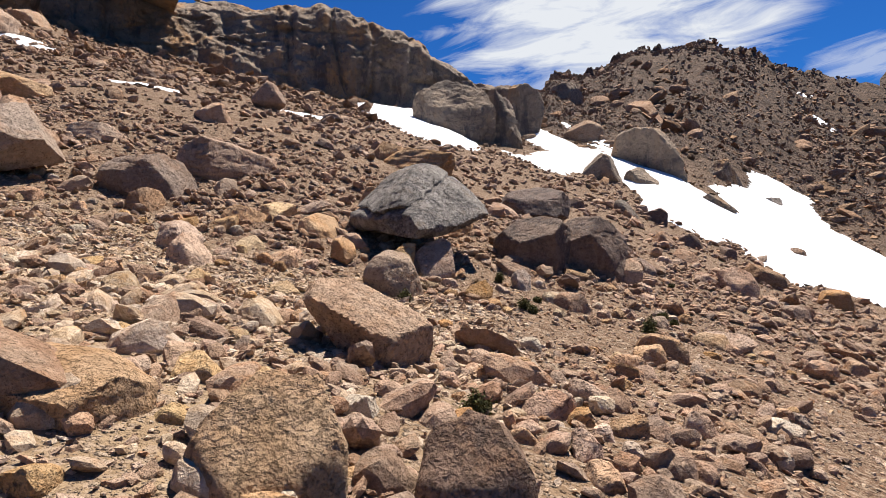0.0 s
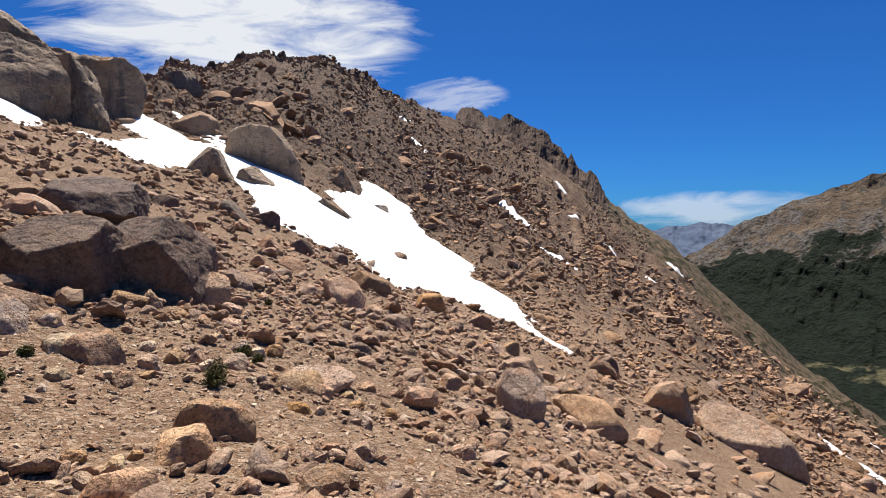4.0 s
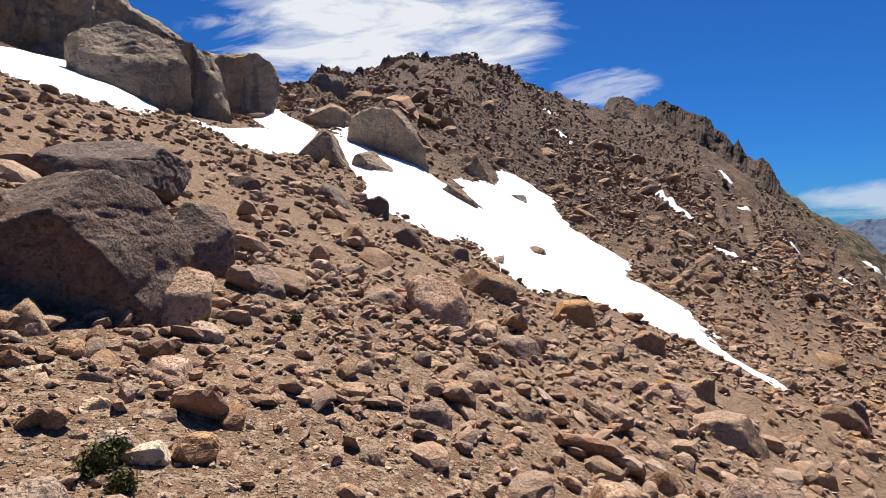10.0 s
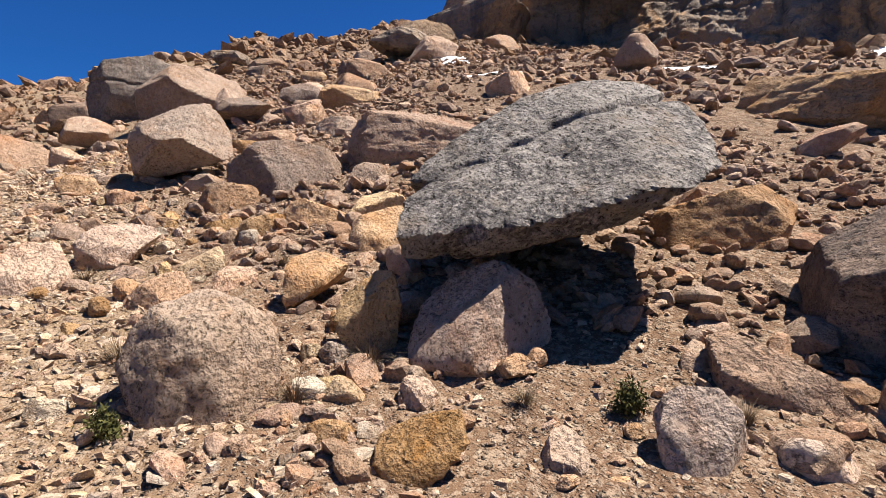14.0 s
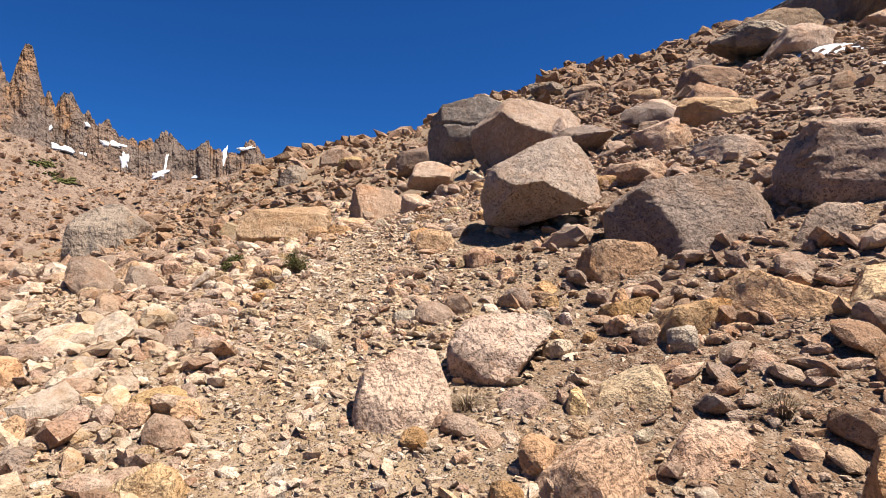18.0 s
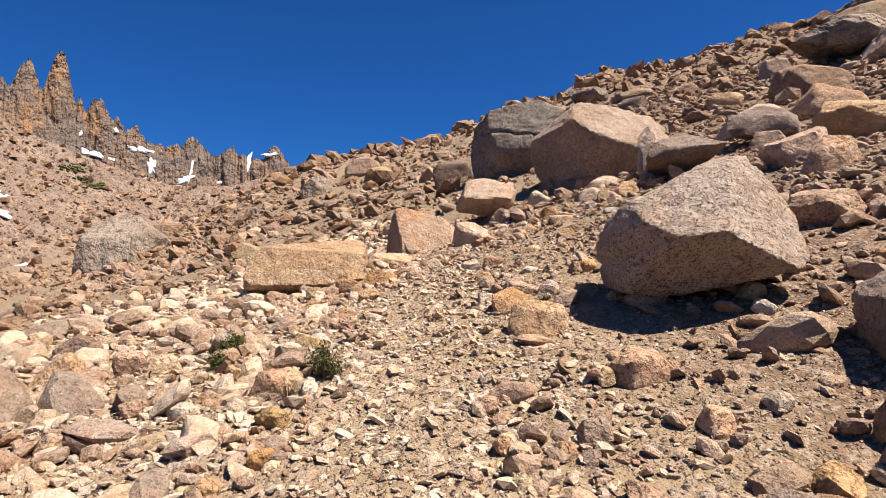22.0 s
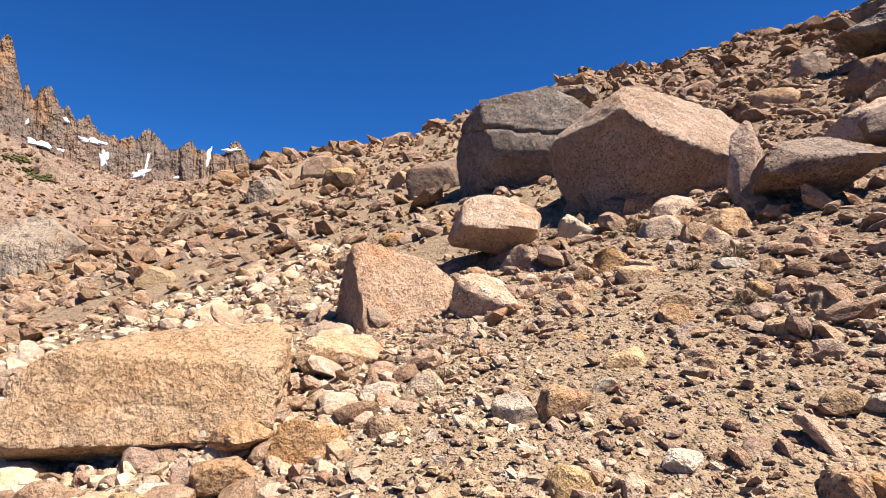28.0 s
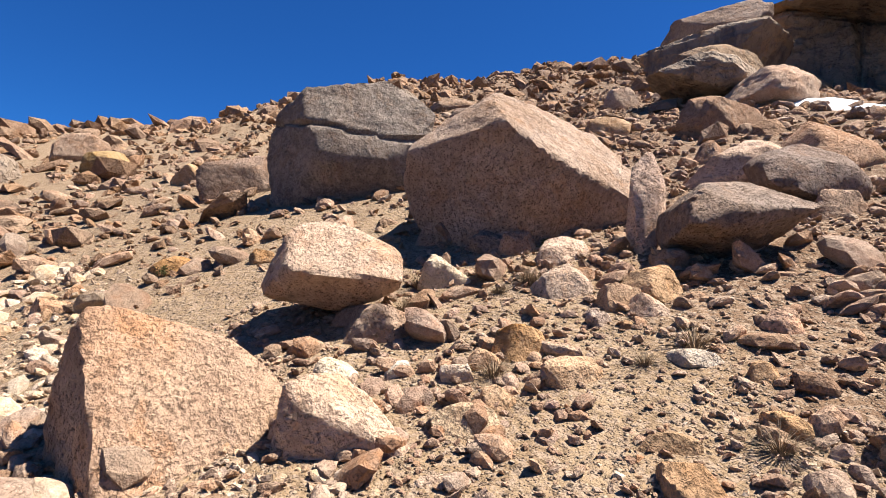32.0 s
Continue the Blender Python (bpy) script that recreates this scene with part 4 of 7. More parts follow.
rock(-1.60, 0.95, 0.65, 0.32, 0.24, 0.14, -0, "Y", 65, 0, 0.60, "yellow-ochre rock among the stones of the slope")
rock(2.30, 9.78, 0.54, 0.60, 0.45, 0.38, -8, "T", 66, -15, 0.70, "orange-tan weathered rock lying on the gravelly slope")
rock(4.25, 11.75, 0.55, 0.65, 0.49, 0.71, -7, "D", 67, 0, 0.50, "dark brown rough rock wedged among other stones")
rock(5.25, 12.94, 0.58, 0.56, 0.41, 0.60, -13, "P", 68, -30, 0.59, "pinkish-tan pitted rock half sunk in the slope")
rock(7.14, 21.07, 2.12, 1.31, 0.99, 1.57, -11, "G", 69, 0, 0.50, "large grey boulder crusted with dark lichen")
rock(6.17, 21.18, 2.46, 0.72, 0.54, 1.05, -12, "P", 70, 0, 0.48, "large pinkish-tan boulder with pitted weathered faces")
rock(4.57, 19.10, 2.35, 0.87, 0.65, 1.27, 5, "D", 71, 0, 0.47, "large dark brown boulder with rough faces")
rock(8.72, 14.71, -0.07, 1.24, 0.93, 0.95, -6, "P", 72, -20, 0.49, "large pinkish-tan boulder with pitted weathered faces")
rock(6.77, 11.05, -0.31, 0.48, 0.35, 0.94, 6, "D", 73, 0, 0.70, "large dark brown boulder with rough faces")
rock(7.59, 11.47, -0.49, 0.70, 0.53, 0.86, 2, "P", 74, 0, 0.40, "large pinkish-tan boulder with pitted weathered faces")
rock(5.85, 10.39, -0.24, 0.28, 0.21, 0.43, -7, "Y", 75, 0, 0.62, "yellow-ochre rock among the stones of the slope")
rock(5.91, 9.89, -0.39, 0.40, 0.29, 0.53, -5, "P", 76, 0, 0.40, "pinkish-tan pitted rock half sunk in the slope")
rock(6.32, 9.79, -0.52, 0.36, 0.27, 0.71, 8, "D", 77, 20, 0.34, "dark brown rough rock wedged among other stones")
rock(6.49, 9.60, -0.64, 0.34, 0.26, 0.44, 1, "Y", 78, 0, 0.39, "yellow-ochre rock among the stones of the slope")
rock(10.79, 14.79, -0.80, 1.20, 0.89, 1.30, -11, "T", 79, 0, 0.30, "large orange-tan boulder with rough weathered faces")
rock(10.19, 19.76, 0.54, 0.90, 0.67, 1.29, 2, "D", 80, 0, 0.60, "large dark brown boulder with rough faces")
rock(5.91, 12.30, 0.19, 0.60, 0.45, 0.42, 4, "P", 81, 0, 0.61, "pinkish-tan pitted rock half sunk in the slope")
rock(3.73, 10.13, 0.28, 0.31, 0.24, 0.29, 4, "P", 82, 0, 0.32, "pinkish-tan pitted rock half sunk in the slope")
rock(3.43, 9.31, 0.17, 0.39, 0.29, 0.25, -12, "P", 83, 0, 0.50, "pinkish-tan pitted rock half sunk in the slope")
rock(3.11, 8.73, 0.15, 0.21, 0.16, 0.25, -4, "W", 84, 0, 0.60, "pale cream flat stone lying on the gravel")
rock(2.75, 9.15, 0.32, 0.18, 0.13, 0.25, 1, "W", 85, 0, 0.70, "pale cream flat stone lying on the gravel")
rock(2.87, 9.44, 0.35, 0.31, 0.22, 0.22, -4, "T", 86, 0, 0.45, "orange-tan weathered rock lying on the gravelly slope")
rock(3.07, 9.10, 0.22, 0.26, 0.19, 0.15, 5, "P", 87, 0, 0.71, "pinkish-tan pitted rock half sunk in the slope")
rock(2.13, 8.65, 0.37, 0.14, 0.11, 0.14, -7, "P", 88, 0, 0.55, "pinkish-tan pitted rock half sunk in the slope")
rock(3.44, 8.22, -0.04, 0.26, 0.19, 0.24, 9, "W", 89, 0, 0.38, "pale cream flat stone lying on the gravel")
rock(4.19, 10.88, 0.35, 0.20, 0.15, 0.21, 0, "P", 90, 0, 0.59, "pinkish-tan pitted rock half sunk in the slope")
rock(5.33, 9.17, -0.38, 0.37, 0.29, 0.39, 1, "D", 91, 0, 0.44, "dark brown rough rock wedged among other stones")
rock(-0.83, 15.89, 3.25, 2.53, 1.90, 1.18, -3, "T", 92, 0, 0.70, "large orange-tan boulder with rough weathered faces")
rock(-0.58, 17.00, 3.55, 1.38, 1.03, 1.38, -12, "D", 93, 0, 0.30, "large dark brown boulder with rough faces")
rock(8.27, 21.26, 1.75, 1.06, 0.79, 1.07, -13, "D", 94, 0, 0.49, "large dark brown boulder with rough faces")
rock(6.56, 16.30, 0.97, 0.83, 0.62, 0.73, -1, "P", 95, 0, 0.36, "large pinkish-tan boulder with pitted weathered faces")
rock(8.27, 18.29, 0.88, 0.89, 0.67, 0.96, 2, "D", 96, 0, 0.57, "large dark brown boulder with rough faces")
rock(2.67, 8.16, 0.15, 0.16, 0.12, 0.14, 5, "P", 97, 0, 0.71, "pinkish-tan pitted rock half sunk in the slope")
rock(14.64, 22.26, 0.08, 1.02, 0.76, 0.99, 0, "D", 98, 0, 0.62, "large dark brown boulder with rough faces")
rock(6.31, 8.19, -0.88, 0.47, 0.35, 0.49, -38, "P", 99, 0, 0.68, "pinkish-tan pitted rock half sunk in the slope")
rock(7.37, 8.75, -1.12, 0.57, 0.43, 0.75, -40, "P", 100, 0, 0.40, "large pinkish-tan boulder with pitted weathered faces")
rock(10.11, 10.44, -1.70, 1.01, 0.75, 0.64, -37, "P", 101, 0, 0.70, "large pinkish-tan boulder with pitted weathered faces")
rock(4.39, 7.30, -0.41, 0.25, 0.19, 0.25, -37, "P", 102, 0, 0.51, "pinkish-tan pitted rock half sunk in the slope")
rock(19.00, 3.89, -6.39, 2.69, 2.02, 2.58, -31, "T", 103, 0, 0.38, "large orange-tan boulder with rough weathered faces")
rock(15.71, 12.52, -2.92, 0.97, 0.73, 1.08, -52, "P", 104, 0, 0.52, "large pinkish-tan boulder with pitted weathered faces")
rock(3.10, 6.37, -0.16, 0.18, 0.14, 0.29, -51, "T", 105, 0, 0.50, "orange-tan weathered rock lying on the gravelly slope")
rock(3.23, 6.47, -0.18, 0.30, 0.23, 0.42, -41, "T", 106, 0, 0.32, "orange-tan weathered rock lying on the gravelly slope")
rock(5.77, 7.10, -0.88, 0.26, 0.19, 0.33, -45, "P", 107, 0, 0.38, "pinkish-tan pitted rock half sunk in the slope")
rock(6.15, 7.20, -0.99, 0.32, 0.25, 0.53, -33, "D", 108, 0, 0.60, "dark brown rough rock wedged among other stones")
rock(3.05, 7.73, -0.00, 0.34, 0.26, 0.33, -37, "P", 109, 0, 0.31, "pinkish-tan pitted rock half sunk in the slope")
rock(13.93, 10.09, -3.04, 0.62, 0.47, 0.98, -46, "P", 110, 0, 0.32, "large pinkish-tan boulder with pitted weathered faces")
rock(15.24, 10.19, -3.43, 1.84, 1.11, 1.55, -50, "P", 111, 0, 0.51, "large pinkish-tan boulder with pitted weathered faces")
rock(32.50, 17.55, -7.43, 1.29, 0.97, 1.74, -31, "D", 112, 0, 0.35, "large dark brown boulder with rough faces")
rock(12.10, 14.17, -1.37, 0.83, 0.62, 0.80, -47, "P", 113, 0, 0.55, "large pinkish-tan boulder with pitted weathered faces")
rock(10.17, 11.44, -1.42, 0.63, 0.47, 0.46, -47, "P", 114, 0, 0.61, "pinkish-tan pitted rock half sunk in the slope")
rock(-1.36, 8.65, 1.17, 0.33, 0.25, 0.48, 39, "T", 115, 0, 0.53, "orange-tan weathered rock lying on the gravelly slope")
rock(0.76, 7.91, 0.52, 0.32, 0.23, 0.31, 30, "K", 116, 0, 0.40, "pale pinkish weathered rock lying on the slope")
rock(0.99, 7.95, 0.50, 0.15, 0.12, 0.23, 37, "T", 117, 0, 0.56, "orange-tan weathered rock lying on the gravelly slope")
rock(1.43, 8.67, 0.52, 0.35, 0.27, 0.39, 47, "K", 118, 0, 0.67, "pale pinkish weathered rock lying on the slope")
rock(1.16, 7.68, 0.41, 0.22, 0.17, 0.33, 42, "W", 119, 30, 0.50, "pale cream flat stone lying on the gravel")
rock(1.54, 7.85, 0.32, 0.50, 0.38, 0.49, 33, "W", 120, 0, 0.40, "pale cream flat stone lying on the gravel")
rock(2.51, 8.94, 0.33, 0.15, 0.11, 0.15, 35, "W", 121, 0, 0.45, "pale cream flat stone lying on the gravel")
rock(-0.04, 7.22, 0.58, 0.26, 0.19, 0.31, 47, "T", 122, 0, 0.67, "orange-tan weathered rock lying on the gravelly slope")
rock(-0.31, 7.44, 0.67, 0.24, 0.18, 0.24, 38, "Y", 123, 0, 0.47, "yellow-ochre rock among the stones of the slope")
rock(-0.08, 11.05, 1.48, 1.36, 1.22, 0.84, 28, "T", 124, 0, 0.60, "large orange-tan boulder with rough weathered faces")
rock(-5.83, 14.54, 4.55, 1.18, 0.88, 0.90, 50, "P", 125, 0, 0.50, "large pinkish-tan boulder with pitted weathered faces")
rock(-2.01, 6.51, 0.92, 0.39, 0.28, 0.58, 65, "T", 126, 0, 0.40, "orange-tan weathered rock lying on the gravelly slope")
rock(-2.28, 7.03, 1.02, 0.62, 0.47, 0.50, 71, "P", 127, 0, 0.40, "pinkish-tan pitted rock half sunk in the slope")
rock(-2.27, 7.55, 1.13, 0.45, 0.33, 0.50, 70, "P", 128, 0, 0.50, "pinkish-tan pitted rock half sunk in the slope")
rock(-2.99, 6.94, 1.20, 0.39, 0.30, 0.50, 62, "P", 129, 0, 0.35, "pinkish-tan pitted rock half sunk in the slope")
rock(-2.90, 7.49, 1.25, 0.46, 0.34, 0.40, 64, "Y", 130, 0, 0.70, "yellow-ochre rock among the stones of the slope")
rock(-3.03, 9.36, 1.77, 0.81, 0.61, 0.50, 73, "Y", 131, 0, 0.60, "yellow-ochre rock among the stones of the slope")
rock(-3.28, 8.94, 1.72, 0.32, 0.25, 0.30, 51, "W", 132, 0, 0.44, "pale cream flat stone lying on the gravel")
rock(-4.06, 9.86, 2.25, 0.58, 0.43, 0.57, 64, "P", 133, 0, 0.37, "pinkish-tan pitted rock half sunk in the slope")
rock(-1.90, 5.57, 0.79, 0.41, 0.31, 0.34, 58, "Y", 134, 0, 0.40, "yellow-ochre rock among the stones of the slope")
rock(-2.69, 5.15, 0.97, 0.38, 0.28, 0.34, 64, "Y", 135, 0, 0.34, "yellow-ochre rock among the stones of the slope")
rock(-1.04, 6.24, 0.67, 0.18, 0.14, 0.15, 52, "W", 136, 0, 0.50, "pale cream flat stone lying on the gravel")
rock(-0.43, 7.43, 0.69, 0.21, 0.15, 0.26, 66, "Y", 137, 0, 0.54, "yellow-ochre rock among the stones of the slope")
rock(-12.45, 14.77, 6.01, 1.38, 1.03, 1.05, 69, "P", 138, 0, 0.70, "large pinkish-tan boulder with pitted weathered faces")
rock(-9.07, 11.63, 4.13, 0.78, 0.59, 0.67, 58, "P", 139, 0, 0.37, "pinkish-tan pitted rock half sunk in the slope")
rock(-6.97, 11.12, 3.47, 1.00, 0.75, 0.73, 51, "P", 140, -10, 0.62, "large pinkish-tan boulder with pitted weathered faces")
rock(-4.34, 11.13, 2.81, 2.35, 1.17, 1.16, 64, "P", 141, 0, 0.30, "large pinkish-tan boulder with pitted weathered faces")
rock(-6.40, 5.16, 1.92, 0.44, 0.32, 0.62, 82, "P", 142, 0, 0.50, "pinkish-tan pitted rock half sunk in the slope")
rock(-4.63, 4.21, 1.46, 0.32, 0.24, 0.56, 92, "G", 143, 0, 0.70, "grey lichen-covered boulder on the rocky slope")
rock(-5.04, 4.39, 1.56, 0.33, 0.25, 0.45, 75, "P", 144, 0, 0.49, "pinkish-tan pitted rock half sunk in the slope")
rock(-3.55, 4.93, 1.17, 0.34, 0.25, 0.38, 86, "Y", 145, 0, 0.50, "yellow-ochre rock among the stones of the slope")
rock(-3.56, 4.53, 1.16, 0.25, 0.19, 0.20, 70, "T", 146, 0, 0.56, "orange-tan weathered rock lying on the gravelly slope")
rock(-4.59, 6.51, 1.55, 0.33, 0.25, 0.40, 86, "W", 147, 15, 0.70, "pale cream flat stone lying on the gravel")
rock(-4.82, 6.95, 1.66, 0.27, 0.20, 0.28, 76, "P", 148, 0, 0.31, "pinkish-tan pitted rock half sunk in the slope")
rock(-3.93, 8.02, 1.64, 0.42, 0.32, 0.53, 81, "T", 149, 0, 0.30, "orange-tan weathered rock lying on the gravelly slope")
rock(-3.47, 8.21, 1.54, 0.60, 0.45, 0.61, 93, "T", 150, 0, 0.30, "orange-tan weathered rock lying on the gravelly slope")
rock(-3.35, 8.76, 1.60, 0.92, 0.69, 0.70, 76, "T", 151, 0, 0.50, "orange-tan weathered rock lying on the gravelly slope")
rock(-4.75, 8.37, 1.93, 0.69, 0.51, 0.57, 85, "P", 152, 0, 0.50, "pinkish-tan pitted rock half sunk in the slope")
rock(-5.84, 7.40, 2.01, 0.42, 0.31, 0.35, 87, "P", 153, 0, 0.70, "pinkish-tan pitted rock half sunk in the slope")
rock(-6.85, 7.06, 2.22, 0.49, 0.37, 0.44, 76, "T", 154, 0, 0.70, "orange-tan weathered rock lying on the gravelly slope")
rock(-9.84, 11.88, 4.38, 1.03, 0.77, 0.86, 79, "P", 155, 0, 0.20, "pinkish-tan pitted rock half sunk in the slope")
rock(-15.45, 16.90, 7.46, 1.87, 1.40, 1.37, 91, "P", 156, 0, 0.50, "large pinkish-tan boulder with pitted weathered faces")
rock(-12.85, 13.44, 5.60, 1.55, 1.24, 0.95, 90, "P", 157, 0, 0.39, "large pinkish-tan boulder with pitted weathered faces")
rock(-9.93, 13.02, 4.84, 1.44, 1.09, 1.06, 75, "T", 158, 0, 0.40, "large orange-tan boulder with rough weathered faces")
rock(-7.58, 10.30, 3.26, 0.92, 0.68, 0.53, 73, "P", 159, 0, 0.32, "pinkish-tan pitted rock half sunk in the slope")
rock(-7.97, 9.80, 3.22, 0.55, 0.41, 0.75, 82, "T", 160, 0, 0.54, "orange-tan weathered rock lying on the gravelly slope")
rock(-3.93, 3.88, 1.28, 0.46, 0.35, 0.50, 70, "T", 161, 0, 0.41, "orange-tan weathered rock lying on the gravelly slope")
rock(-7.39, 1.97, 1.50, 0.80, 0.56, 0.43, 77, "G", 162, 0, 0.32, "large grey boulder crusted with dark lichen")
rock(-3.27, 4.27, 1.10, 0.30, 0.23, 0.30, 85, "T", 163, 0, 0.67, "orange-tan weathered rock lying on the gravelly slope")
rock(-3.32, 4.06, 1.12, 0.21, 0.16, 0.27, 75, "T", 164, 0, 0.62, "orange-tan weathered rock lying on the gravelly slope")
rock(-5.05, 4.77, 1.56, 0.32, 0.24, 0.32, 79, "P", 165, 0, 0.69, "pinkish-tan pitted rock half sunk in the slope")
rock(-6.81, 3.64, 1.89, 0.43, 0.32, 0.34, 80, "T", 166, 0, 0.65, "orange-tan weathered rock lying on the gravelly slope")
rock(-30.91, 3.26, 6.76, 1.89, 1.42, 2.15, 70, "G", 167, 0, 0.60, "large grey boulder crusted with dark lichen")
rock(-4.61, 4.85, 1.43, 0.25, 0.19, 0.22, 73, "P", 168, 0, 0.58, "pinkish-tan pitted rock half sunk in the slope")
rock(-4.36, 5.80, 1.41, 0.23, 0.17, 0.21, 79, "W", 169, 0, 0.70, "pale cream flat stone lying on the gravel")
rock(-4.07, 6.49, 1.41, 0.16, 0.13, 0.24, 72, "Y", 170, 0, 0.41, "yellow-ochre rock among the stones of the slope")
rock(-35.05, 5.44, 8.49, 2.21, 1.66, 1.60, 88, "P", 171, 0, 0.62, "large pinkish-tan boulder with pitted weathered faces")
rock(-4.16, 7.47, 1.58, 0.18, 0.13, 0.16, 92, "W", 172, 0, 0.73, "pale cream flat stone lying on the gravel")
rock(-15.69, 0.70, 1.69, 0.83, 0.62, 0.64, 75, "T", 173, 0, 0.69, "orange-tan weathered rock lying on the gravelly slope")
rock(-29.40, 18.87, 11.62, 2.03, 1.52, 1.05, 72, "P", 174, 0, 0.35, "large pinkish-tan boulder with pitted weathered faces")
rock(-24.05, 18.60, 10.03, 1.50, 1.12, 1.05, 73, "P", 175, 0, 0.44, "large pinkish-tan boulder with pitted weathered faces")
rock(-11.12, 6.07, 2.73, 0.79, 0.59, 0.44, 89, "T", 176, 0, 0.70, "orange-tan weathered rock lying on the gravelly slope")
rock(-9.52, 5.86, 2.51, 0.44, 0.33, 0.44, 73, "T", 177, 0, 0.50, "orange-tan weathered rock lying on the gravelly slope")
rock(-11.70, 7.39, 3.22, 0.55, 0.40, 0.68, 92, "D", 178, 0, 0.70, "dark brown rough rock wedged among other stones")
rock(-11.70, 7.67, 3.30, 0.34, 0.26, 0.52, 72, "P", 179, 0, 0.80, "pinkish-tan pitted rock half sunk in the slope")
rock(-16.26, 5.90, 3.61, 0.59, 0.45, 0.98, 84, "P", 180, 0, 0.60, "large pinkish-tan boulder with pitted weathered faces")
rock(-9.31, 7.24, 2.74, 0.32, 0.24, 0.32, 83, "T", 181, 0, 0.32, "orange-tan weathered rock lying on the gravelly slope")
rock(-10.25, 7.77, 3.05, 0.25, 0.19, 0.39, 73, "T", 182, 20, 0.54, "orange-tan weathered rock lying on the gravelly slope")
rock(-9.39, 7.00, 2.70, 0.29, 0.23, 0.29, 86, "W", 183, 15, 0.37, "pale cream flat stone lying on the gravel")
rock(-10.07, 6.58, 2.72, 0.34, 0.25, 0.26, 90, "W", 184, 0, 0.55, "pale cream flat stone lying on the gravel")
rock(-8.64, 6.99, 2.57, 0.26, 0.19, 0.28, 82, "Y", 185, 0, 0.74, "yellow-ochre rock among the stones of the slope")
rock(-7.61, 7.09, 2.33, 0.56, 0.42, 0.38, 95, "T", 186, 0, 0.60, "orange-tan weathered rock lying on the gravelly slope")
rock(-7.95, 7.24, 2.44, 0.49, 0.36, 0.30, 89, "P", 187, 0, 0.70, "pinkish-tan pitted rock half sunk in the slope")
rock(-7.57, 7.66, 2.39, 0.65, 0.48, 0.35, 82, "T", 188, 0, 0.50, "orange-tan weathered rock lying on the gravelly slope")
rock(-7.79, 5.80, 2.22, 0.18, 0.14, 0.21, 91, "W", 189, 0, 0.70, "pale cream flat stone lying on the gravel")
rock(-7.17, 5.26, 2.04, 0.30, 0.22, 0.31, 73, "Y", 190, 0, 0.45, "yellow-ochre rock among the stones of the slope")
rock(-9.80, 8.35, 3.10, 0.25, 0.19, 0.26, 91, "D", 191, 0, 0.50, "dark brown rough rock wedged among other stones")
rock(-8.53, 7.55, 2.70, 0.25, 0.19, 0.64, 75, "P", 192, 0, 0.52, "pinkish-tan pitted rock half sunk in the slope")
rock(-10.41, 3.74, 2.22, 0.35, 0.26, 0.36, 84, "P", 193, 0, 0.62, "pinkish-tan pitted rock half sunk in the slope")
rock(-7.44, 3.43, 1.96, 0.38, 0.28, 0.36, 95, "D", 194, 0, 0.41, "dark brown rough rock wedged among other stones")
rock(-19.94, 2.24, 3.17, 0.91, 0.68, 0.72, 93, "Y", 195, 0, 0.67, "yellow-ochre rock among the stones of the slope")
rock(-7.90, 5.48, 2.19, 0.27, 0.20, 0.14, 85, "P", 196, 0, 0.62, "pinkish-tan pitted rock half sunk in the slope")
rock(-8.12, 5.51, 2.24, 0.17, 0.13, 0.18, 78, "Y", 197, 0, 0.48, "yellow-ochre rock among the stones of the slope")
rock(-8.37, 7.32, 2.57, 0.21, 0.15, 0.25, 85, "P", 198, 0, 0.62, "pinkish-tan pitted rock half sunk in the slope")
rock(-7.94, 6.88, 2.41, 0.19, 0.14, 0.25, 87, "W", 199, 0, 0.75, "pale cream flat stone lying on the gravel")
rock(-11.36, 9.49, 3.78, 0.14, 0.10, 0.18, 91, "T", 200, 0, 0.47, "orange-tan weathered rock lying on the gravelly slope")
rock(-13.30, 10.03, 4.45, 0.49, 0.37, 0.54, 79, "P", 201, 0, 0.40, "pinkish-tan pitted rock half sunk in the slope")
rock(-11.69, 11.46, 4.54, 0.67, 0.51, 0.36, 94, "P", 202, 0, 0.55, "pinkish-tan pitted rock half sunk in the slope")
rock(-9.47, 7.56, 2.83, 0.22, 0.16, 0.27, 79, "W", 203, 0, 0.61, "pale cream flat stone lying on the gravel")
rock(-9.60, 6.32, 2.60, 0.27, 0.20, 0.34, 79, "T", 204, 0, 0.49, "orange-tan weathered rock lying on the gravelly slope")
rock(-9.63, 5.53, 3.24, 0.38, 0.29, 0.21, 87, "T", 205, 0, 0.30, "orange-tan weathered rock lying on the gravelly slope")
rock(-9.25, 5.50, 3.14, 0.32, 0.24, 0.20, 91, "T", 206, 0, 0.50, "orange-tan weathered rock lying on the gravelly slope")
rock(-9.28, 5.19, 3.12, 0.31, 0.24, 0.10, 84, "W", 207, 0, 0.54, "pale cream flat stone lying on the gravel")
rock(-9.11, 5.11, 3.05, 0.19, 0.15, 0.16, 75, "Y", 208, 0, 0.39, "yellow-ochre rock among the stones of the slope")
rock(-11.64, 9.75, 3.93, 0.39, 0.29, 0.38, 77, "T", 209, 0, 0.41, "orange-tan weathered rock lying on the gravelly slope")
rock(-11.58, 10.11, 4.03, 0.60, 0.44, 0.44, 78, "T", 210, 0, 0.40, "orange-tan weathered rock lying on the gravelly slope")
rock(-11.17, 8.76, 3.47, 0.38, 0.28, 0.26, 76, "T", 211, 0, 0.44, "orange-tan weathered rock lying on the gravelly slope")
rock(-11.23, 8.26, 3.37, 0.29, 0.21, 0.36, 90, "T", 212, 0, 0.62, "orange-tan weathered rock lying on the gravelly slope")
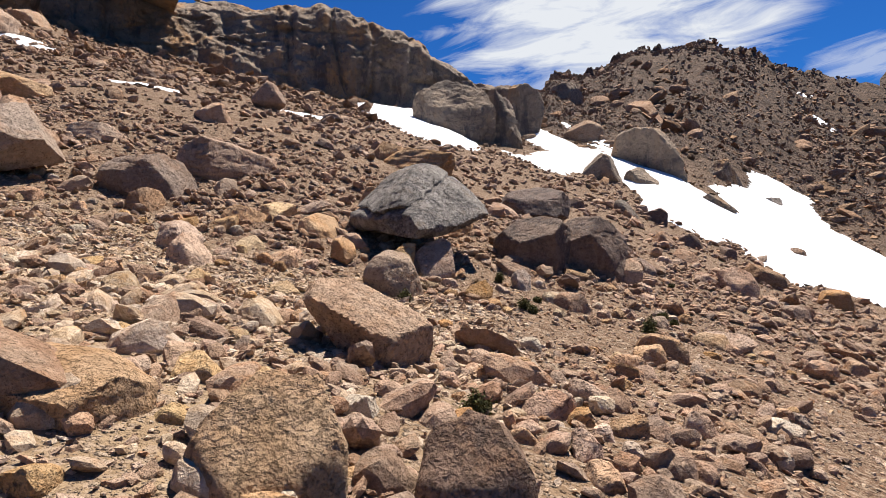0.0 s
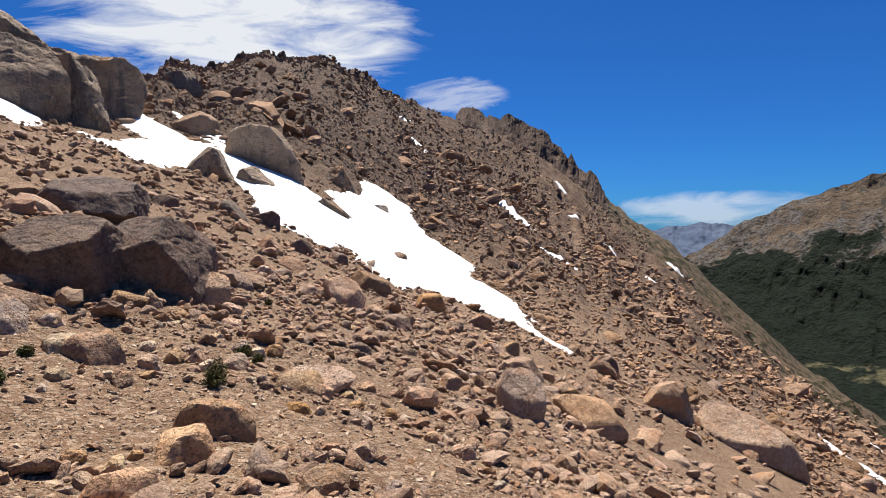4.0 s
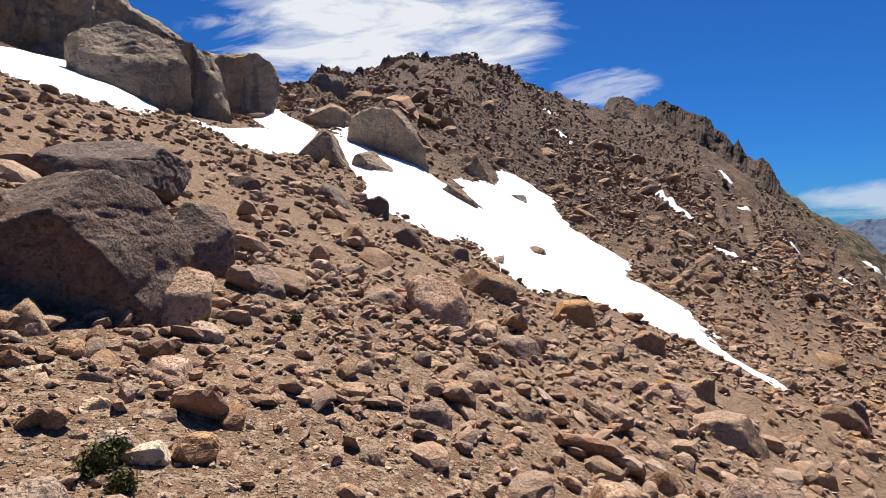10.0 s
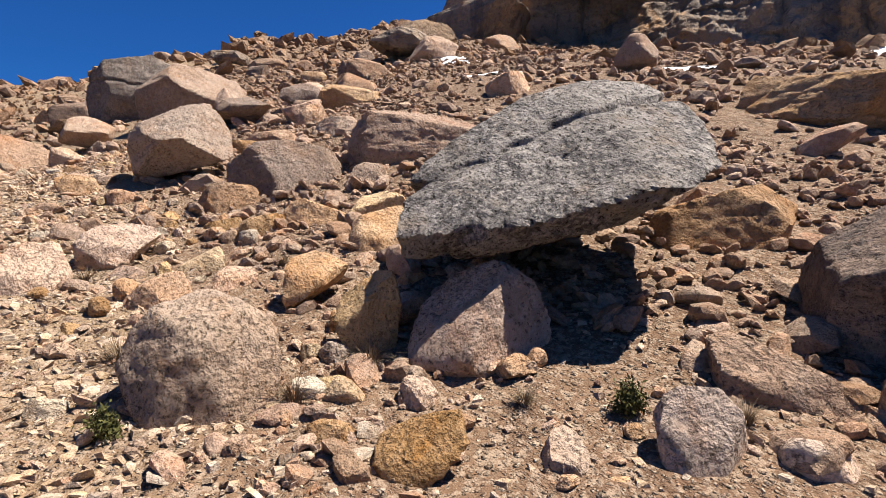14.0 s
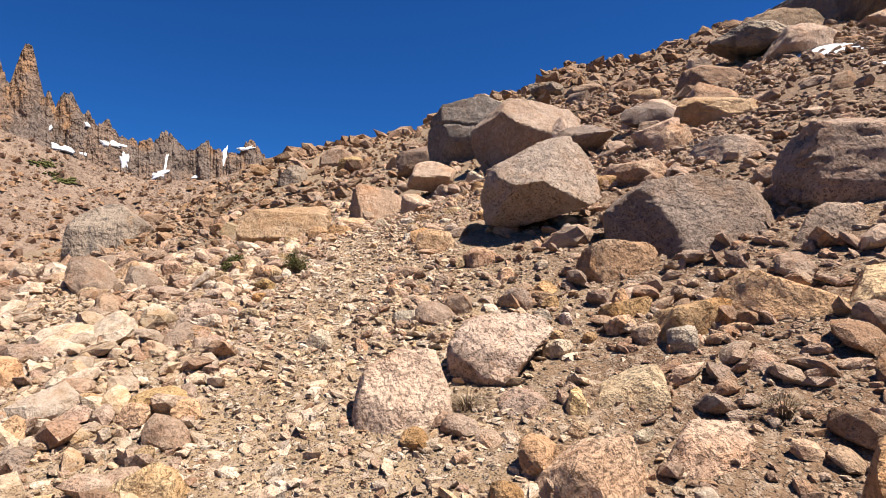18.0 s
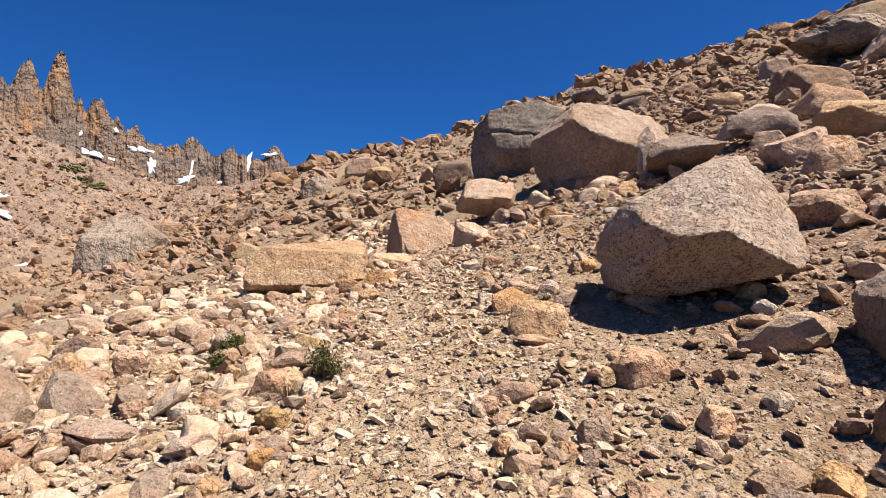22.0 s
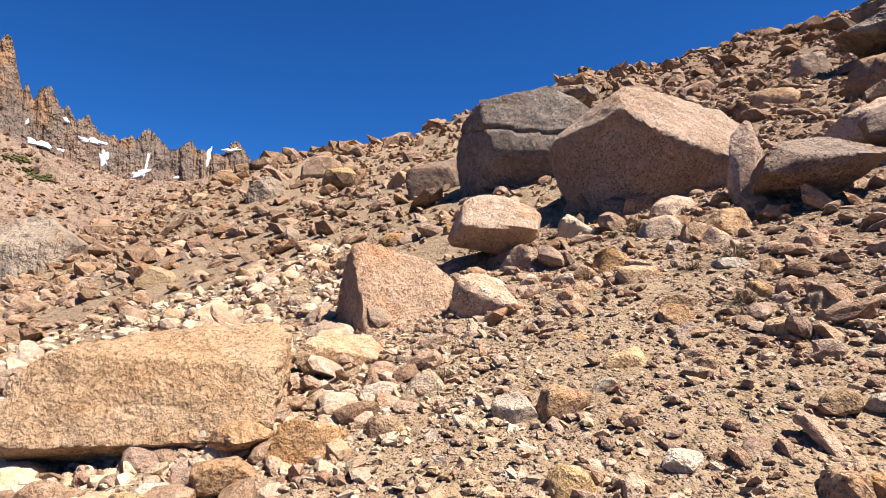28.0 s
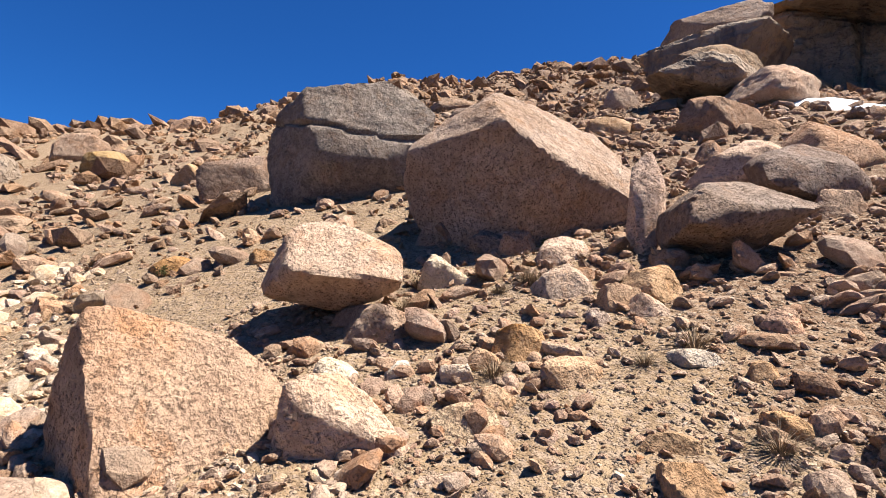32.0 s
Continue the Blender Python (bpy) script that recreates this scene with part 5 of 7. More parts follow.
rock(-11.67, 8.49, 3.52, 0.26, 0.19, 0.30, 81, "T", 213, 0, 0.30, "orange-tan weathered rock lying on the gravelly slope")
rock(-10.14, 7.81, 3.03, 0.13, 0.10, 0.24, 69, "Y", 214, 0, 0.56, "yellow-ochre rock among the stones of the slope")
rock(-11.55, 9.41, 3.80, 0.20, 0.15, 0.21, 72, "K", 215, 0, 0.44, "pale pink weathered rock lying below the great boulders")
rock(-17.69, 4.60, 3.39, 0.50, 0.37, 0.41, 76, "Y", 216, 0, 0.59, "yellow-ochre rock among the stones of the slope")
rock(-10.18, 6.31, 2.66, 0.28, 0.21, 0.17, 91, "W", 217, 0, 0.47, "pale cream flat stone lying on the gravel")
rock(-9.69, 7.83, 2.91, 0.34, 0.25, 0.24, 76, "Y", 218, 0, 0.36, "yellow-ochre rock among the stones of the slope")
rock(-9.52, 6.38, 2.59, 0.11, 0.09, 0.11, 85, "Y", 219, 0, 0.58, "yellow-ochre rock among the stones of the slope")
rock(-11.41, 12.59, 4.93, 0.68, 0.51, 0.43, 57, "P", 220, 0, 0.69, "pinkish-tan pitted rock half sunk in the slope")
rock(-10.89, 7.67, 3.14, 0.25, 0.19, 0.48, 51, "P", 221, 0, 0.80, "pinkish-tan pitted rock half sunk in the slope")
rock(-11.53, 7.49, 3.14, 0.83, 0.62, 0.71, 69, "P", 222, 0, 0.50, "pinkish-tan pitted rock half sunk in the slope")
rock(-13.19, 9.08, 4.07, 0.55, 0.40, 0.55, 63, "W", 223, 0, 0.60, "pale cream flat stone lying on the gravel")
rock(-12.77, 10.14, 4.36, 0.56, 0.43, 0.63, 64, "K", 224, 0, 0.50, "pale pink weathered rock lying below the great boulders")
rock(-13.55, 9.81, 4.41, 0.50, 0.37, 0.43, 54, "D", 225, 0, 0.20, "dark brown rough rock wedged among other stones")
rock(-14.35, 9.53, 4.51, 0.48, 0.37, 0.53, 55, "P", 226, 0, 0.40, "pinkish-tan pitted rock half sunk in the slope")
rock(-12.74, 8.14, 3.61, 0.69, 0.52, 0.46, 54, "P", 227, 0, 0.70, "pinkish-tan pitted rock half sunk in the slope")
rock(-20.94, 8.65, 5.85, 1.56, 1.18, 1.40, 49, "D", 228, 0, 0.50, "large dark brown boulder with rough faces")
rock(-23.97, 8.07, 6.30, 0.98, 0.74, 0.90, 58, "T", 229, 0, 0.55, "large orange-tan boulder with rough weathered faces")
rock(-10.37, 8.64, 3.25, 0.32, 0.24, 0.36, 53, "T", 230, 0, 0.50, "orange-tan weathered rock lying on the gravelly slope")
rock(-10.09, 8.47, 3.17, 0.31, 0.23, 0.31, 48, "T", 231, 0, 0.60, "orange-tan weathered rock lying on the gravelly slope")
rock(-12.20, 9.58, 3.99, 0.56, 0.43, 0.45, 66, "K", 232, 0, 0.40, "pale pink weathered rock lying below the great boulders")
rock(-11.42, 9.75, 3.88, 0.40, 0.30, 0.44, 53, "P", 233, 0, 0.40, "pinkish-tan pitted rock half sunk in the slope")
rock(-11.62, 8.75, 3.58, 0.43, 0.32, 0.39, 55, "T", 234, 0, 0.20, "orange-tan weathered rock lying on the gravelly slope")
rock(-11.65, 8.26, 3.43, 0.26, 0.18, 0.30, 52, "W", 235, 0, 0.73, "pale cream flat stone lying on the gravel")
rock(-11.19, 8.05, 3.24, 0.46, 0.35, 0.27, 50, "Y", 236, 0, 0.60, "yellow-ochre rock among the stones of the slope")
rock(-9.60, 9.28, 3.32, 0.32, 0.24, 0.27, 68, "Y", 237, 0, 0.47, "yellow-ochre rock among the stones of the slope")
rock(-10.60, 10.16, 3.84, 0.32, 0.24, 0.23, 57, "P", 238, 0, 0.40, "pinkish-tan pitted rock half sunk in the slope")
rock(-10.39, 9.51, 3.58, 0.20, 0.15, 0.19, 55, "T", 239, 0, 0.37, "orange-tan weathered rock lying on the gravelly slope")
rock(-10.05, 9.15, 3.37, 0.25, 0.19, 0.21, 61, "T", 240, 0, 0.55, "orange-tan weathered rock lying on the gravelly slope")
rock(-10.77, 9.44, 3.61, 0.30, 0.23, 0.15, 67, "W", 241, 0, 0.65, "pale cream flat stone lying on the gravel")
rock(-12.27, 7.69, 3.36, 0.40, 0.30, 0.22, 52, "W", 242, 0, 0.52, "pale cream flat stone lying on the gravel")
rock(-11.97, 8.00, 3.41, 0.23, 0.17, 0.18, 60, "W", 243, 0, 0.70, "pale cream flat stone lying on the gravel")
rock(-19.47, 22.67, 12.52, 3.10, 2.79, 1.70, 63, "C", 244, 0, 0.50, "tan weathered block below the cliff")
rock(-18.71, 21.35, 10.87, 3.76, 3.01, 1.20, 53, "G", 245, 0, 0.40, "large grey boulder crusted with dark lichen")
rock(-34.03, 18.44, 13.66, 2.27, 1.70, 1.01, 62, "D", 246, 0, 0.50, "large dark brown boulder with rough faces")
rock(-30.34, 6.30, 7.39, 1.79, 1.35, 1.11, 62, "Y", 247, 0, 0.44, "large yellow-ochre boulder on the gravel")
rock(-16.43, 7.04, 4.03, 0.77, 0.58, 0.34, 53, "T", 248, 0, 0.35, "orange-tan weathered rock lying on the gravelly slope")
rock(-15.58, 7.95, 4.20, 0.34, 0.25, 0.27, 68, "T", 249, 0, 0.53, "orange-tan weathered rock lying on the gravelly slope")
rock(-24.22, 16.28, 9.43, 1.22, 0.92, 1.04, 54, "D", 250, 0, 0.37, "large dark brown boulder with rough faces")
rock(-21.36, 20.63, 10.20, 1.31, 0.99, 1.34, 58, "P", 251, 0, 0.74, "large pinkish-tan boulder with pitted weathered faces")
rock(-20.96, 22.48, 10.70, 1.42, 1.07, 0.99, 55, "P", 252, 0, 0.33, "large pinkish-tan boulder with pitted weathered faces")
rock(-20.34, 29.01, 12.29, 2.49, 1.86, 1.20, 65, "P", 253, 0, 0.42, "large pinkish-tan boulder with pitted weathered faces")
rock(-17.67, 16.00, 7.63, 1.02, 0.77, 0.72, 54, "T", 254, 0, 0.65, "large orange-tan boulder with rough weathered faces")
rock(-13.95, 14.26, 6.14, 0.67, 0.50, 0.63, 60, "P", 255, 0, 0.33, "large pinkish-tan boulder with pitted weathered faces")
rock(-11.15, 13.57, 5.25, 0.54, 0.41, 0.33, 53, "P", 256, 0, 0.75, "pinkish-tan pitted rock half sunk in the slope")
rock(-12.89, 13.19, 5.48, 0.41, 0.31, 0.31, 51, "P", 257, 0, 0.53, "pinkish-tan pitted rock half sunk in the slope")
rock(3.57, 32.44, 7.05, 2.74, 1.91, 5.01, 8, "G", 258, 0, 0.50, "weathered grey outcrop block standing on the skyline", name="rock_outcrop")
rock(6.46, 43.27, 10.00, 4.08, 2.45, 5.26, -5, "G", 259, 0, 0.40, "weathered grey outcrop block standing on the skyline", name="rock_outcrop")
rock(7.87, 27.35, 4.16, 2.41, 1.81, 1.81, -40, "D", 260, 0, 0.40, "large dark brown boulder with rough faces")
rock(12.79, 32.51, 5.02, 5.06, 3.80, 4.97, -46, "D", 261, 0, 0.50, "large dark brown boulder with rough faces")
rock(10.17, 27.35, 3.64, 2.18, 1.63, 2.29, -50, "D", 262, 0, 0.40, "large dark brown boulder with rough faces")
rock(13.67, 27.02, 2.37, 1.89, 1.42, 2.13, -37, "D", 263, 0, 0.40, "large dark brown boulder with rough faces")
rock(19.60, 37.16, 4.77, 3.19, 2.39, 3.51, -50, "D", 264, 0, 0.40, "large dark brown boulder with rough faces")
rock(20.65, 33.81, 2.60, 1.21, 0.91, 1.17, -47, "G", 265, 0, 0.40, "large grey boulder crusted with dark lichen")
rock(20.10, 84.94, 21.22, 4.76, 3.56, 4.70, -39, "D", 266, 0, 0.50, "large dark brown boulder with rough faces")
rock(23.06, 60.38, 13.35, 4.12, 3.08, 3.66, -36, "P", 267, 0, 0.50, "large pinkish-tan boulder with pitted weathered faces")
rock(11.43, 43.02, 8.28, 3.35, 2.51, 2.92, -33, "P", 268, 0, 0.40, "large pinkish-tan boulder with pitted weathered faces")
rock(-5.69, 18.90, 6.57, 1.15, 0.87, 1.26, -0, "P", 269, 0, 0.30, "large pinkish-tan boulder with pitted weathered faces")
rock(2.32, 5.87, -0.01, 0.60, 0.45, 0.56, -25, "T", 270, 0, 0.60, "orange-tan weathered rock lying on the gravelly slope")
rock(1.56, 4.79, 0.10, 0.42, 0.32, 0.42, -43, "P", 271, 0, 0.50, "pinkish-tan pitted rock half sunk in the slope")
rock(3.53, 7.10, -0.21, 0.60, 0.45, 0.37, -37, "T", 272, 0, 0.70, "orange-tan weathered rock lying on the gravelly slope")
rock(16.03, 12.71, -2.96, 0.97, 0.73, 1.05, -33, "D", 273, 0, 0.50, "large dark brown boulder with rough faces")
rock(2.49, 9.78, 0.53, 0.50, 0.38, 0.37, -43, "T", 274, 0, 0.60, "orange-tan weathered rock lying on the gravelly slope")
rock(10.25, 11.58, -1.41, 0.49, 0.37, 0.53, -34, "T", 275, 0, 0.68, "orange-tan weathered rock lying on the gravelly slope")
rock(11.10, 9.87, -2.22, 0.54, 0.41, 0.73, -26, "T", 276, 0, 0.70, "orange-tan weathered rock lying on the gravelly slope")
rock(11.16, 11.89, -1.63, 0.59, 0.45, 0.57, -24, "T", 277, 0, 0.67, "orange-tan weathered rock lying on the gravelly slope")
rock(-17.01, 21.05, 9.25, 2.56, 1.92, 1.62, 1, "P", 278, 0, 0.40, "large pinkish-tan boulder with pitted weathered faces")
rock(-25.60, 31.87, 15.94, 7.0, 4.4, 2.4, 28, "G", 301, 0, 0.45, "large grey boulder crusted with dark lichen", drop=1.2)
rock(-26.19, 33.00, 18.10, 5.2, 3.6, 2.4, 24, "M", 302, 4, 0.5, "brown block lying on a grey boulder below the cliff", drop=0.5)



def cliff_wall():
    """The long wall under the skyline: a cracked upright face, a rounded shoulder and a top sloping back."""
    line = np.array([(-25.5, 41.5, 16.5, 19.6), (-27.0, 36.6, 16.3, 20.2), (-24.7, 36.6, 15.3, 20.2), (-20.1, 38.4, 14.0, 18.6), (-13.5, 40.5, 12.9, 18.6), (-8.0, 42.2, 12.2, 18.5), (-1.7, 44.0, 10.8, 17.2), (1.6, 45.0, 10.0, 15.6), (4.3, 45.8, 9.4, 14.0), (6.9, 47.4, 8.7, 12.9), (8.5, 51.2, 9.3, 12.6)])
    run = np.concatenate([[0], np.cumsum(np.hypot(*np.diff(line[:, :2], axis=0).T))])
    s = np.arange(0, run[-1], 0.14)
    x, y, foot, top = (np.interp(s, run, line[:, k]) for k in range(4))
    side = np.stack([np.gradient(y), -np.gradient(x)], -1)
    side /= np.linalg.norm(side, axis=1)[:, None]
    top = top + 1.6 * rough(np.stack([s * 0.35, 0 * s, 0 * s + 3], -1), 4)
    up = np.concatenate([np.linspace(-0.35, 0.8, 62), np.linspace(0.82, 1.0, 10), np.full(16, 1.0)])
    back = np.concatenate([np.linspace(-0.3, 0.9, 62), np.linspace(1.0, 2.2, 10), np.linspace(2.7, 12, 16)])
    fall = np.concatenate([np.zeros(72), np.linspace(0.0, 3.0, 16)])
    n, rows = len(s), len(up)
    ss, uu = np.tile(s, rows), np.repeat(up, n)
    zz = np.tile(foot, rows) + uu * np.tile(top - foot, rows) - np.repeat(fall, n)
    q = np.stack([ss, zz, np.repeat(back, n) * 0.5], -1)
    joints = np.maximum(0.06 - np.abs(rough(q * (0.33, 0.05, 0.2) + 5, 3)), 0) * 9 + np.maximum(0.03 - np.abs(rough(q * (0.12, 0.45, 0.2) + 15, 3)), 0) * 9
    steps = np.floor(5 * (rough(q * (0.13, 0.03, 0.1) + 9, 2) + 0.5)) * 0.28
    depth = np.repeat(back, n) + joints - steps + 2.2 * rough(q * (0.34, 0.30, 0.3) + 2, 6, 0.72)
    depth = depth + 0.25 * (zz - np.tile(foot, rows) - 2) * np.clip(rough(q * (0.12, 0.02, 0) + 31, 2) * 3, -0.2, 0.8)
    px = np.tile(x, rows) - depth * np.tile(side[:, 0], rows)
    py = np.tile(y, rows) - depth * np.tile(side[:, 1], rows)
    pz = zz + 0.6 * rough(q * (0.5, 0.3, 0.8) + 8, 4, 0.6)
    i, j = np.meshgrid(np.arange(n - 1), np.arange(rows - 1))
    k = (j * n + i).ravel()
    ob = new("cliff_wall", mesh_of("cliff_wall", np.stack([px, py, pz], -1), np.stack([k, k + 1, k + n + 1, k + n], -1), CLIFF_STONE))
    ob["label"] = "weathered grey wall stained orange with upright cracks"
    CLIFF.append(ob)


cliff_wall()
cliff = new("cliff")
cliff.matrix_world = pose(-8, 34, float(height(-8, 34)))
tagged(cliff, "grey weathered cliff stained orange along the skyline", "cliff")
for ob in CLIFF:
    m = ob.matrix_world.copy()
    ob.parent = cliff
    ob.matrix_parent_inverse = cliff.matrix_world.inverted()
    ob.matrix_basis = m

# ---- loose stones over the slope ----
def strew(name, n, box, lo, hi, level, material, label, seed, clear=0.0, clump=0.5, dirt=1.0, **more):
    x, y = spread(n, box, seed, clear, clump, dirt)
    return scatter(name, x, y, sizes_of(len(x), lo, hi, seed), level, material, label, seed, **more)


def strew_far(name, n, yaw_lo, yaw_hi, r_lo, r_hi, lo, hi, level, material, label, seed, **more):
    """Stones over a far sector of the hill, evenly to the eye; they grow with distance."""
    rng = np.random.default_rng(seed)
    yaw = np.radians(rng.uniform(yaw_lo, yaw_hi, n))
    r = r_lo * (r_hi / r_lo) ** rng.uniform(0, 1, n)
    r = np.minimum(r, np.interp(np.degrees(yaw), SKY_YAW, SKY_REACH) * rng.uniform(0.90, 1.02, n))
    x, y = -r * np.sin(yaw), 5 + r * np.cos(yaw)
    ok = (inside_by(x, y, SNOW_FIELD) < 0.2) & (inside_by(x, y, SNOW_BANK) < 0.2)
    ok &= clumped(x * 4 / r * 8, y * 4 / r * 8, seed) > 0.40
    x, y, r = x[ok], y[ok], r[ok]
    return scatter(name, x, y, sizes_of(len(x), lo, hi, seed, 1.7) * r, level, material, label, seed, **more)


strew("stones", 3000, (-13, 9, 0.5, 13), 0.12, 0.30, 2, RUBBLE, "loose tan and pink stones strewn over the slope", 11, 0.6, 0.6, 0.8)
strew("stones", 16000, (-14, 10, 0.3, 14), 0.05, 0.15, 1, RUBBLE, "small broken tan and pink stones covering the slope", 21, 0.35, 0.55, 0.7, variants=40)
strew("stones", 2600, (-28, 22, -5, 25), 0.16, 0.60, 2, RUBBLE, "larger tan and brown stones strewn over the hillside", 12, 1.5, 0.5, 0.9)
strew("stones", 7000, (-26, 22, 9, 28), 0.10, 0.32, 1, RUBBLE, "broken brown stones covering the upper hillside", 23, 1.5, 0.5, 0.3, variants=40)
strew("gravel", 11000, (-10.5, 5.8, 1.2, 9.4), 0.016, 0.07, 0, PALE_RUBBLE, "pale grit and chips on the dirt", 28, 0.0, 0.45, 0.0, variants=40, flat=0.48, sink=0.38)
strew("gravel", 15000, (-10.5, 5.8, 1.2, 9.4), 0.016, 0.075, 0, RUBBLE, "brown and pink pebbles on the dirt", 13, 0.0, 0.45, 0.0, variants=40, flat=0.48, sink=0.38)
strew("gravel", 18000, (-11.5, 0.8, 2.8, 7.0), 0.016, 0.10, 0, PALE_RUBBLE, "pale yellow gravel along the climbing trail", 14, 0.0, 0.35, 0.3, variants=40, flat=0.48, sink=0.38)
strew("gravel", 6000, (-12.5, 0.6, 2.4, 7.4), 0.04, 0.13, 1, PALE_RUBBLE, "flat pale chips of stone lying on the trail", 32, 0.0, 0.4, 0.2, variants=40, flat=0.42)
strew("gravel", 5000, (-14, -8, 6.5, 13), 0.025, 0.10, 1, RUBBLE, "fine brown and pink gravel on the dirt slope", 33, 0.0, 0.35, 0.0, variants=40, flat=0.5)
strew("stones", 1500, (-18, -1, -2, 6.4), 0.12, 0.42, 2, PALE_RUBBLE, "pale yellow stones below the climbing trail", 15, 0.9, 0.5, 0.9)
strew("stones", 6500, (-18, -1, -2, 6.6), 0.05, 0.17, 1, PALE_RUBBLE, "small pale yellow stones below the climbing trail", 24, 0.5, 0.5, 0.9, variants=40)
strew_far("rubble", 1300, -100, 10, 19, 130, 0.010, 0.036, 2, FAR_RUBBLE, "brown blocks and scree over the far hillside", 16)
strew_far("rubble", 11000, -100, 6, 20, 220, 0.003, 0.013, 0, FAR_RUBBLE, "small brown scree over the far hillside", 22, variants=30)
strew_far("rubble", 24000, -58, 6, 45, 330, 0.0016, 0.0068, 0, DARK_RUBBLE, "dark broken stone covering the ridge", 20, flat=0.7, variants=30)
strew_far("rubble", 13000, -94, -34, 15, 150, 0.0035, 0.014, 0, FAR_RUBBLE, "brown broken stone over the flank below the ridge", 27, variants=30)
strew_far("stones", 1500, 8, 140, 18, 70, 0.010, 0.042, 1, FAR_RUBBLE, "brown stones and blocks along the near skyline", 19)
strew_far("stones", 7000, 8, 140, 16, 66, 0.004, 0.018, 1, FAR_RUBBLE, "broken brown stones covering the slope below the skyline", 25, variants=30)
strew_far("rubble", 12000, 8, 140, 15, 66, 0.003, 0.013, 0, FAR_RUBBLE, "small broken brown stone over the slope below the skyline", 29, variants=30)

# the nearest loose stones are things of their own
rng = np.random.default_rng(31)
SMALL = []
for v in range(12):
    me = mesh_of("stone", stone_shape(900 + v, 3, rng.uniform(0.2, 0.9), 6, 30, 0.05) * 0.5, BALLS[3][1], list(STONES.values())[(0, 1, 5, 6, 0, 1, 9, 5, 1, 6, 0, 7)[v]], False)
    SMALL.append(me)
xs, ys = rng.uniform(-9.5, 4.5, 4000), rng.uniform(0.3, 9.2, 4000)
near_by = off_trail(xs, ys)
pick = np.flatnonzero((near_by > 0.45) & (near_by < 2.4))[:290]
zs = bumpy(xs, ys)
for n in pick:
    size = float(rng.uniform(0.09, 0.24))
    kind = int(rng.integers(12))
    ob = new("stone", SMALL[kind])
    flat = float(rng.uniform(0.5, 0.9))
    ob.matrix_world = pose(xs[n], ys[n], zs[n] + size * flat * 0.22, rng.normal(0, 12), rng.normal(0, 12), rng.uniform(0, 360)) @ Matrix.Diagonal((size, size * rng.uniform(0.6, 1), size * flat, 1))
    tagged(ob, ("small orange-tan stone lying loose by the trail", "small pinkish stone lying loose by the trail", "small ochre stone lying loose by the trail", "small pale stone lying loose by the trail", "small orange-tan stone lying loose by the trail", "small pinkish stone lying loose by the trail", "small dark brown stone lying by the trail", "small ochre stone lying loose by the trail", "small pinkish stone lying loose by the trail", "small pale stone lying loose by the trail", "small orange-tan stone lying loose by the trail", "small grey stone lying loose by the trail")[kind], "stone", "loose stones by the trail")


# ---- snow ----
def snow(name, ring, cell, deep, label):
    """A sheet of old snow inside a ring of corners, thin and ragged at its edge."""
    lo, hi = ring.min(0) - 1, ring.max(0) + 1
    nx, ny = int((hi[0] - lo[0]) / cell) + 1, int((hi[1] - lo[1]) / cell) + 1
    x, y = np.meshgrid(lo[0] + cell * np.arange(nx), lo[1] + cell * np.arange(ny))
    x, y = x.ravel(), y.ravel()
    p = np.stack([x, y, 0 * x], -1)
    d = inside_by(x, y, ring) + 3.0 * cell * rough(p * 0.35 / cell**0.5, 4, 0.6) + min(1.6, 5 * cell) * rough(p * 0.5 + 7, 5, 0.68)
    r = np.hypot(x, y - 5)
    soft = np.clip((r - 18) / 60, 0, 1) * (2.0 * rough(p * 0.16 + 5, 5, 0.6))
    z = np.maximum(height(x, y) + soft + 0.05, bumpy(x, y) + 0.02) + deep * smooth(0, 6 * cell, d) + 0.12 * rough(p * 0.5, 3) * smooth(0, 2, d) - 0.25 * smooth(0, -cell, d)
    i, j = np.meshgrid(np.arange(nx - 1), np.arange(ny - 1))
    a = (j * nx + i).ravel()
    quads = np.stack([a, a + 1, a + nx + 1, a + nx], -1)
    keep = (d[quads] > -cell).all(1)
    quads = quads[keep]
    used, back = np.unique(quads, return_inverse=True)
    ob = new(name, mesh_of(name, np.stack([x, y, z], -1)[used], back.reshape(-1, 4), SNOW))
    return tagged(ob, label, "snow", "snow patches")


snow("snow_field", SNOW_FIELD, 0.3, 0.30, "long white field of old snow on the slope")
snow("snow_bank", SNOW_BANK, 0.25, 0.30, "white snow bank below the grey cliff")


def snow_streak(x0, y0, x1, y1, wide, cell, label="narrow streak of old snow on the far slope"):
    """A narrow patch of snow from one place to another."""
    a, b = np.array((x0, y0)), np.array((x1, y1))
    along = (b - a) / np.linalg.norm(b - a)
    side = np.array((-along[1], along[0])) * wide
    ring = np.array([a, a + (b - a) * 0.3 + side * 0.7, a + (b - a) * 0.65 + side, b, a + (b - a) * 0.7 - side * 0.6, a + (b - a) * 0.3 - side])
    snow("snow_streak", ring, cell, 0.3 + 0.014 * max(math.hypot(x0, y0) - 40, 0), label)


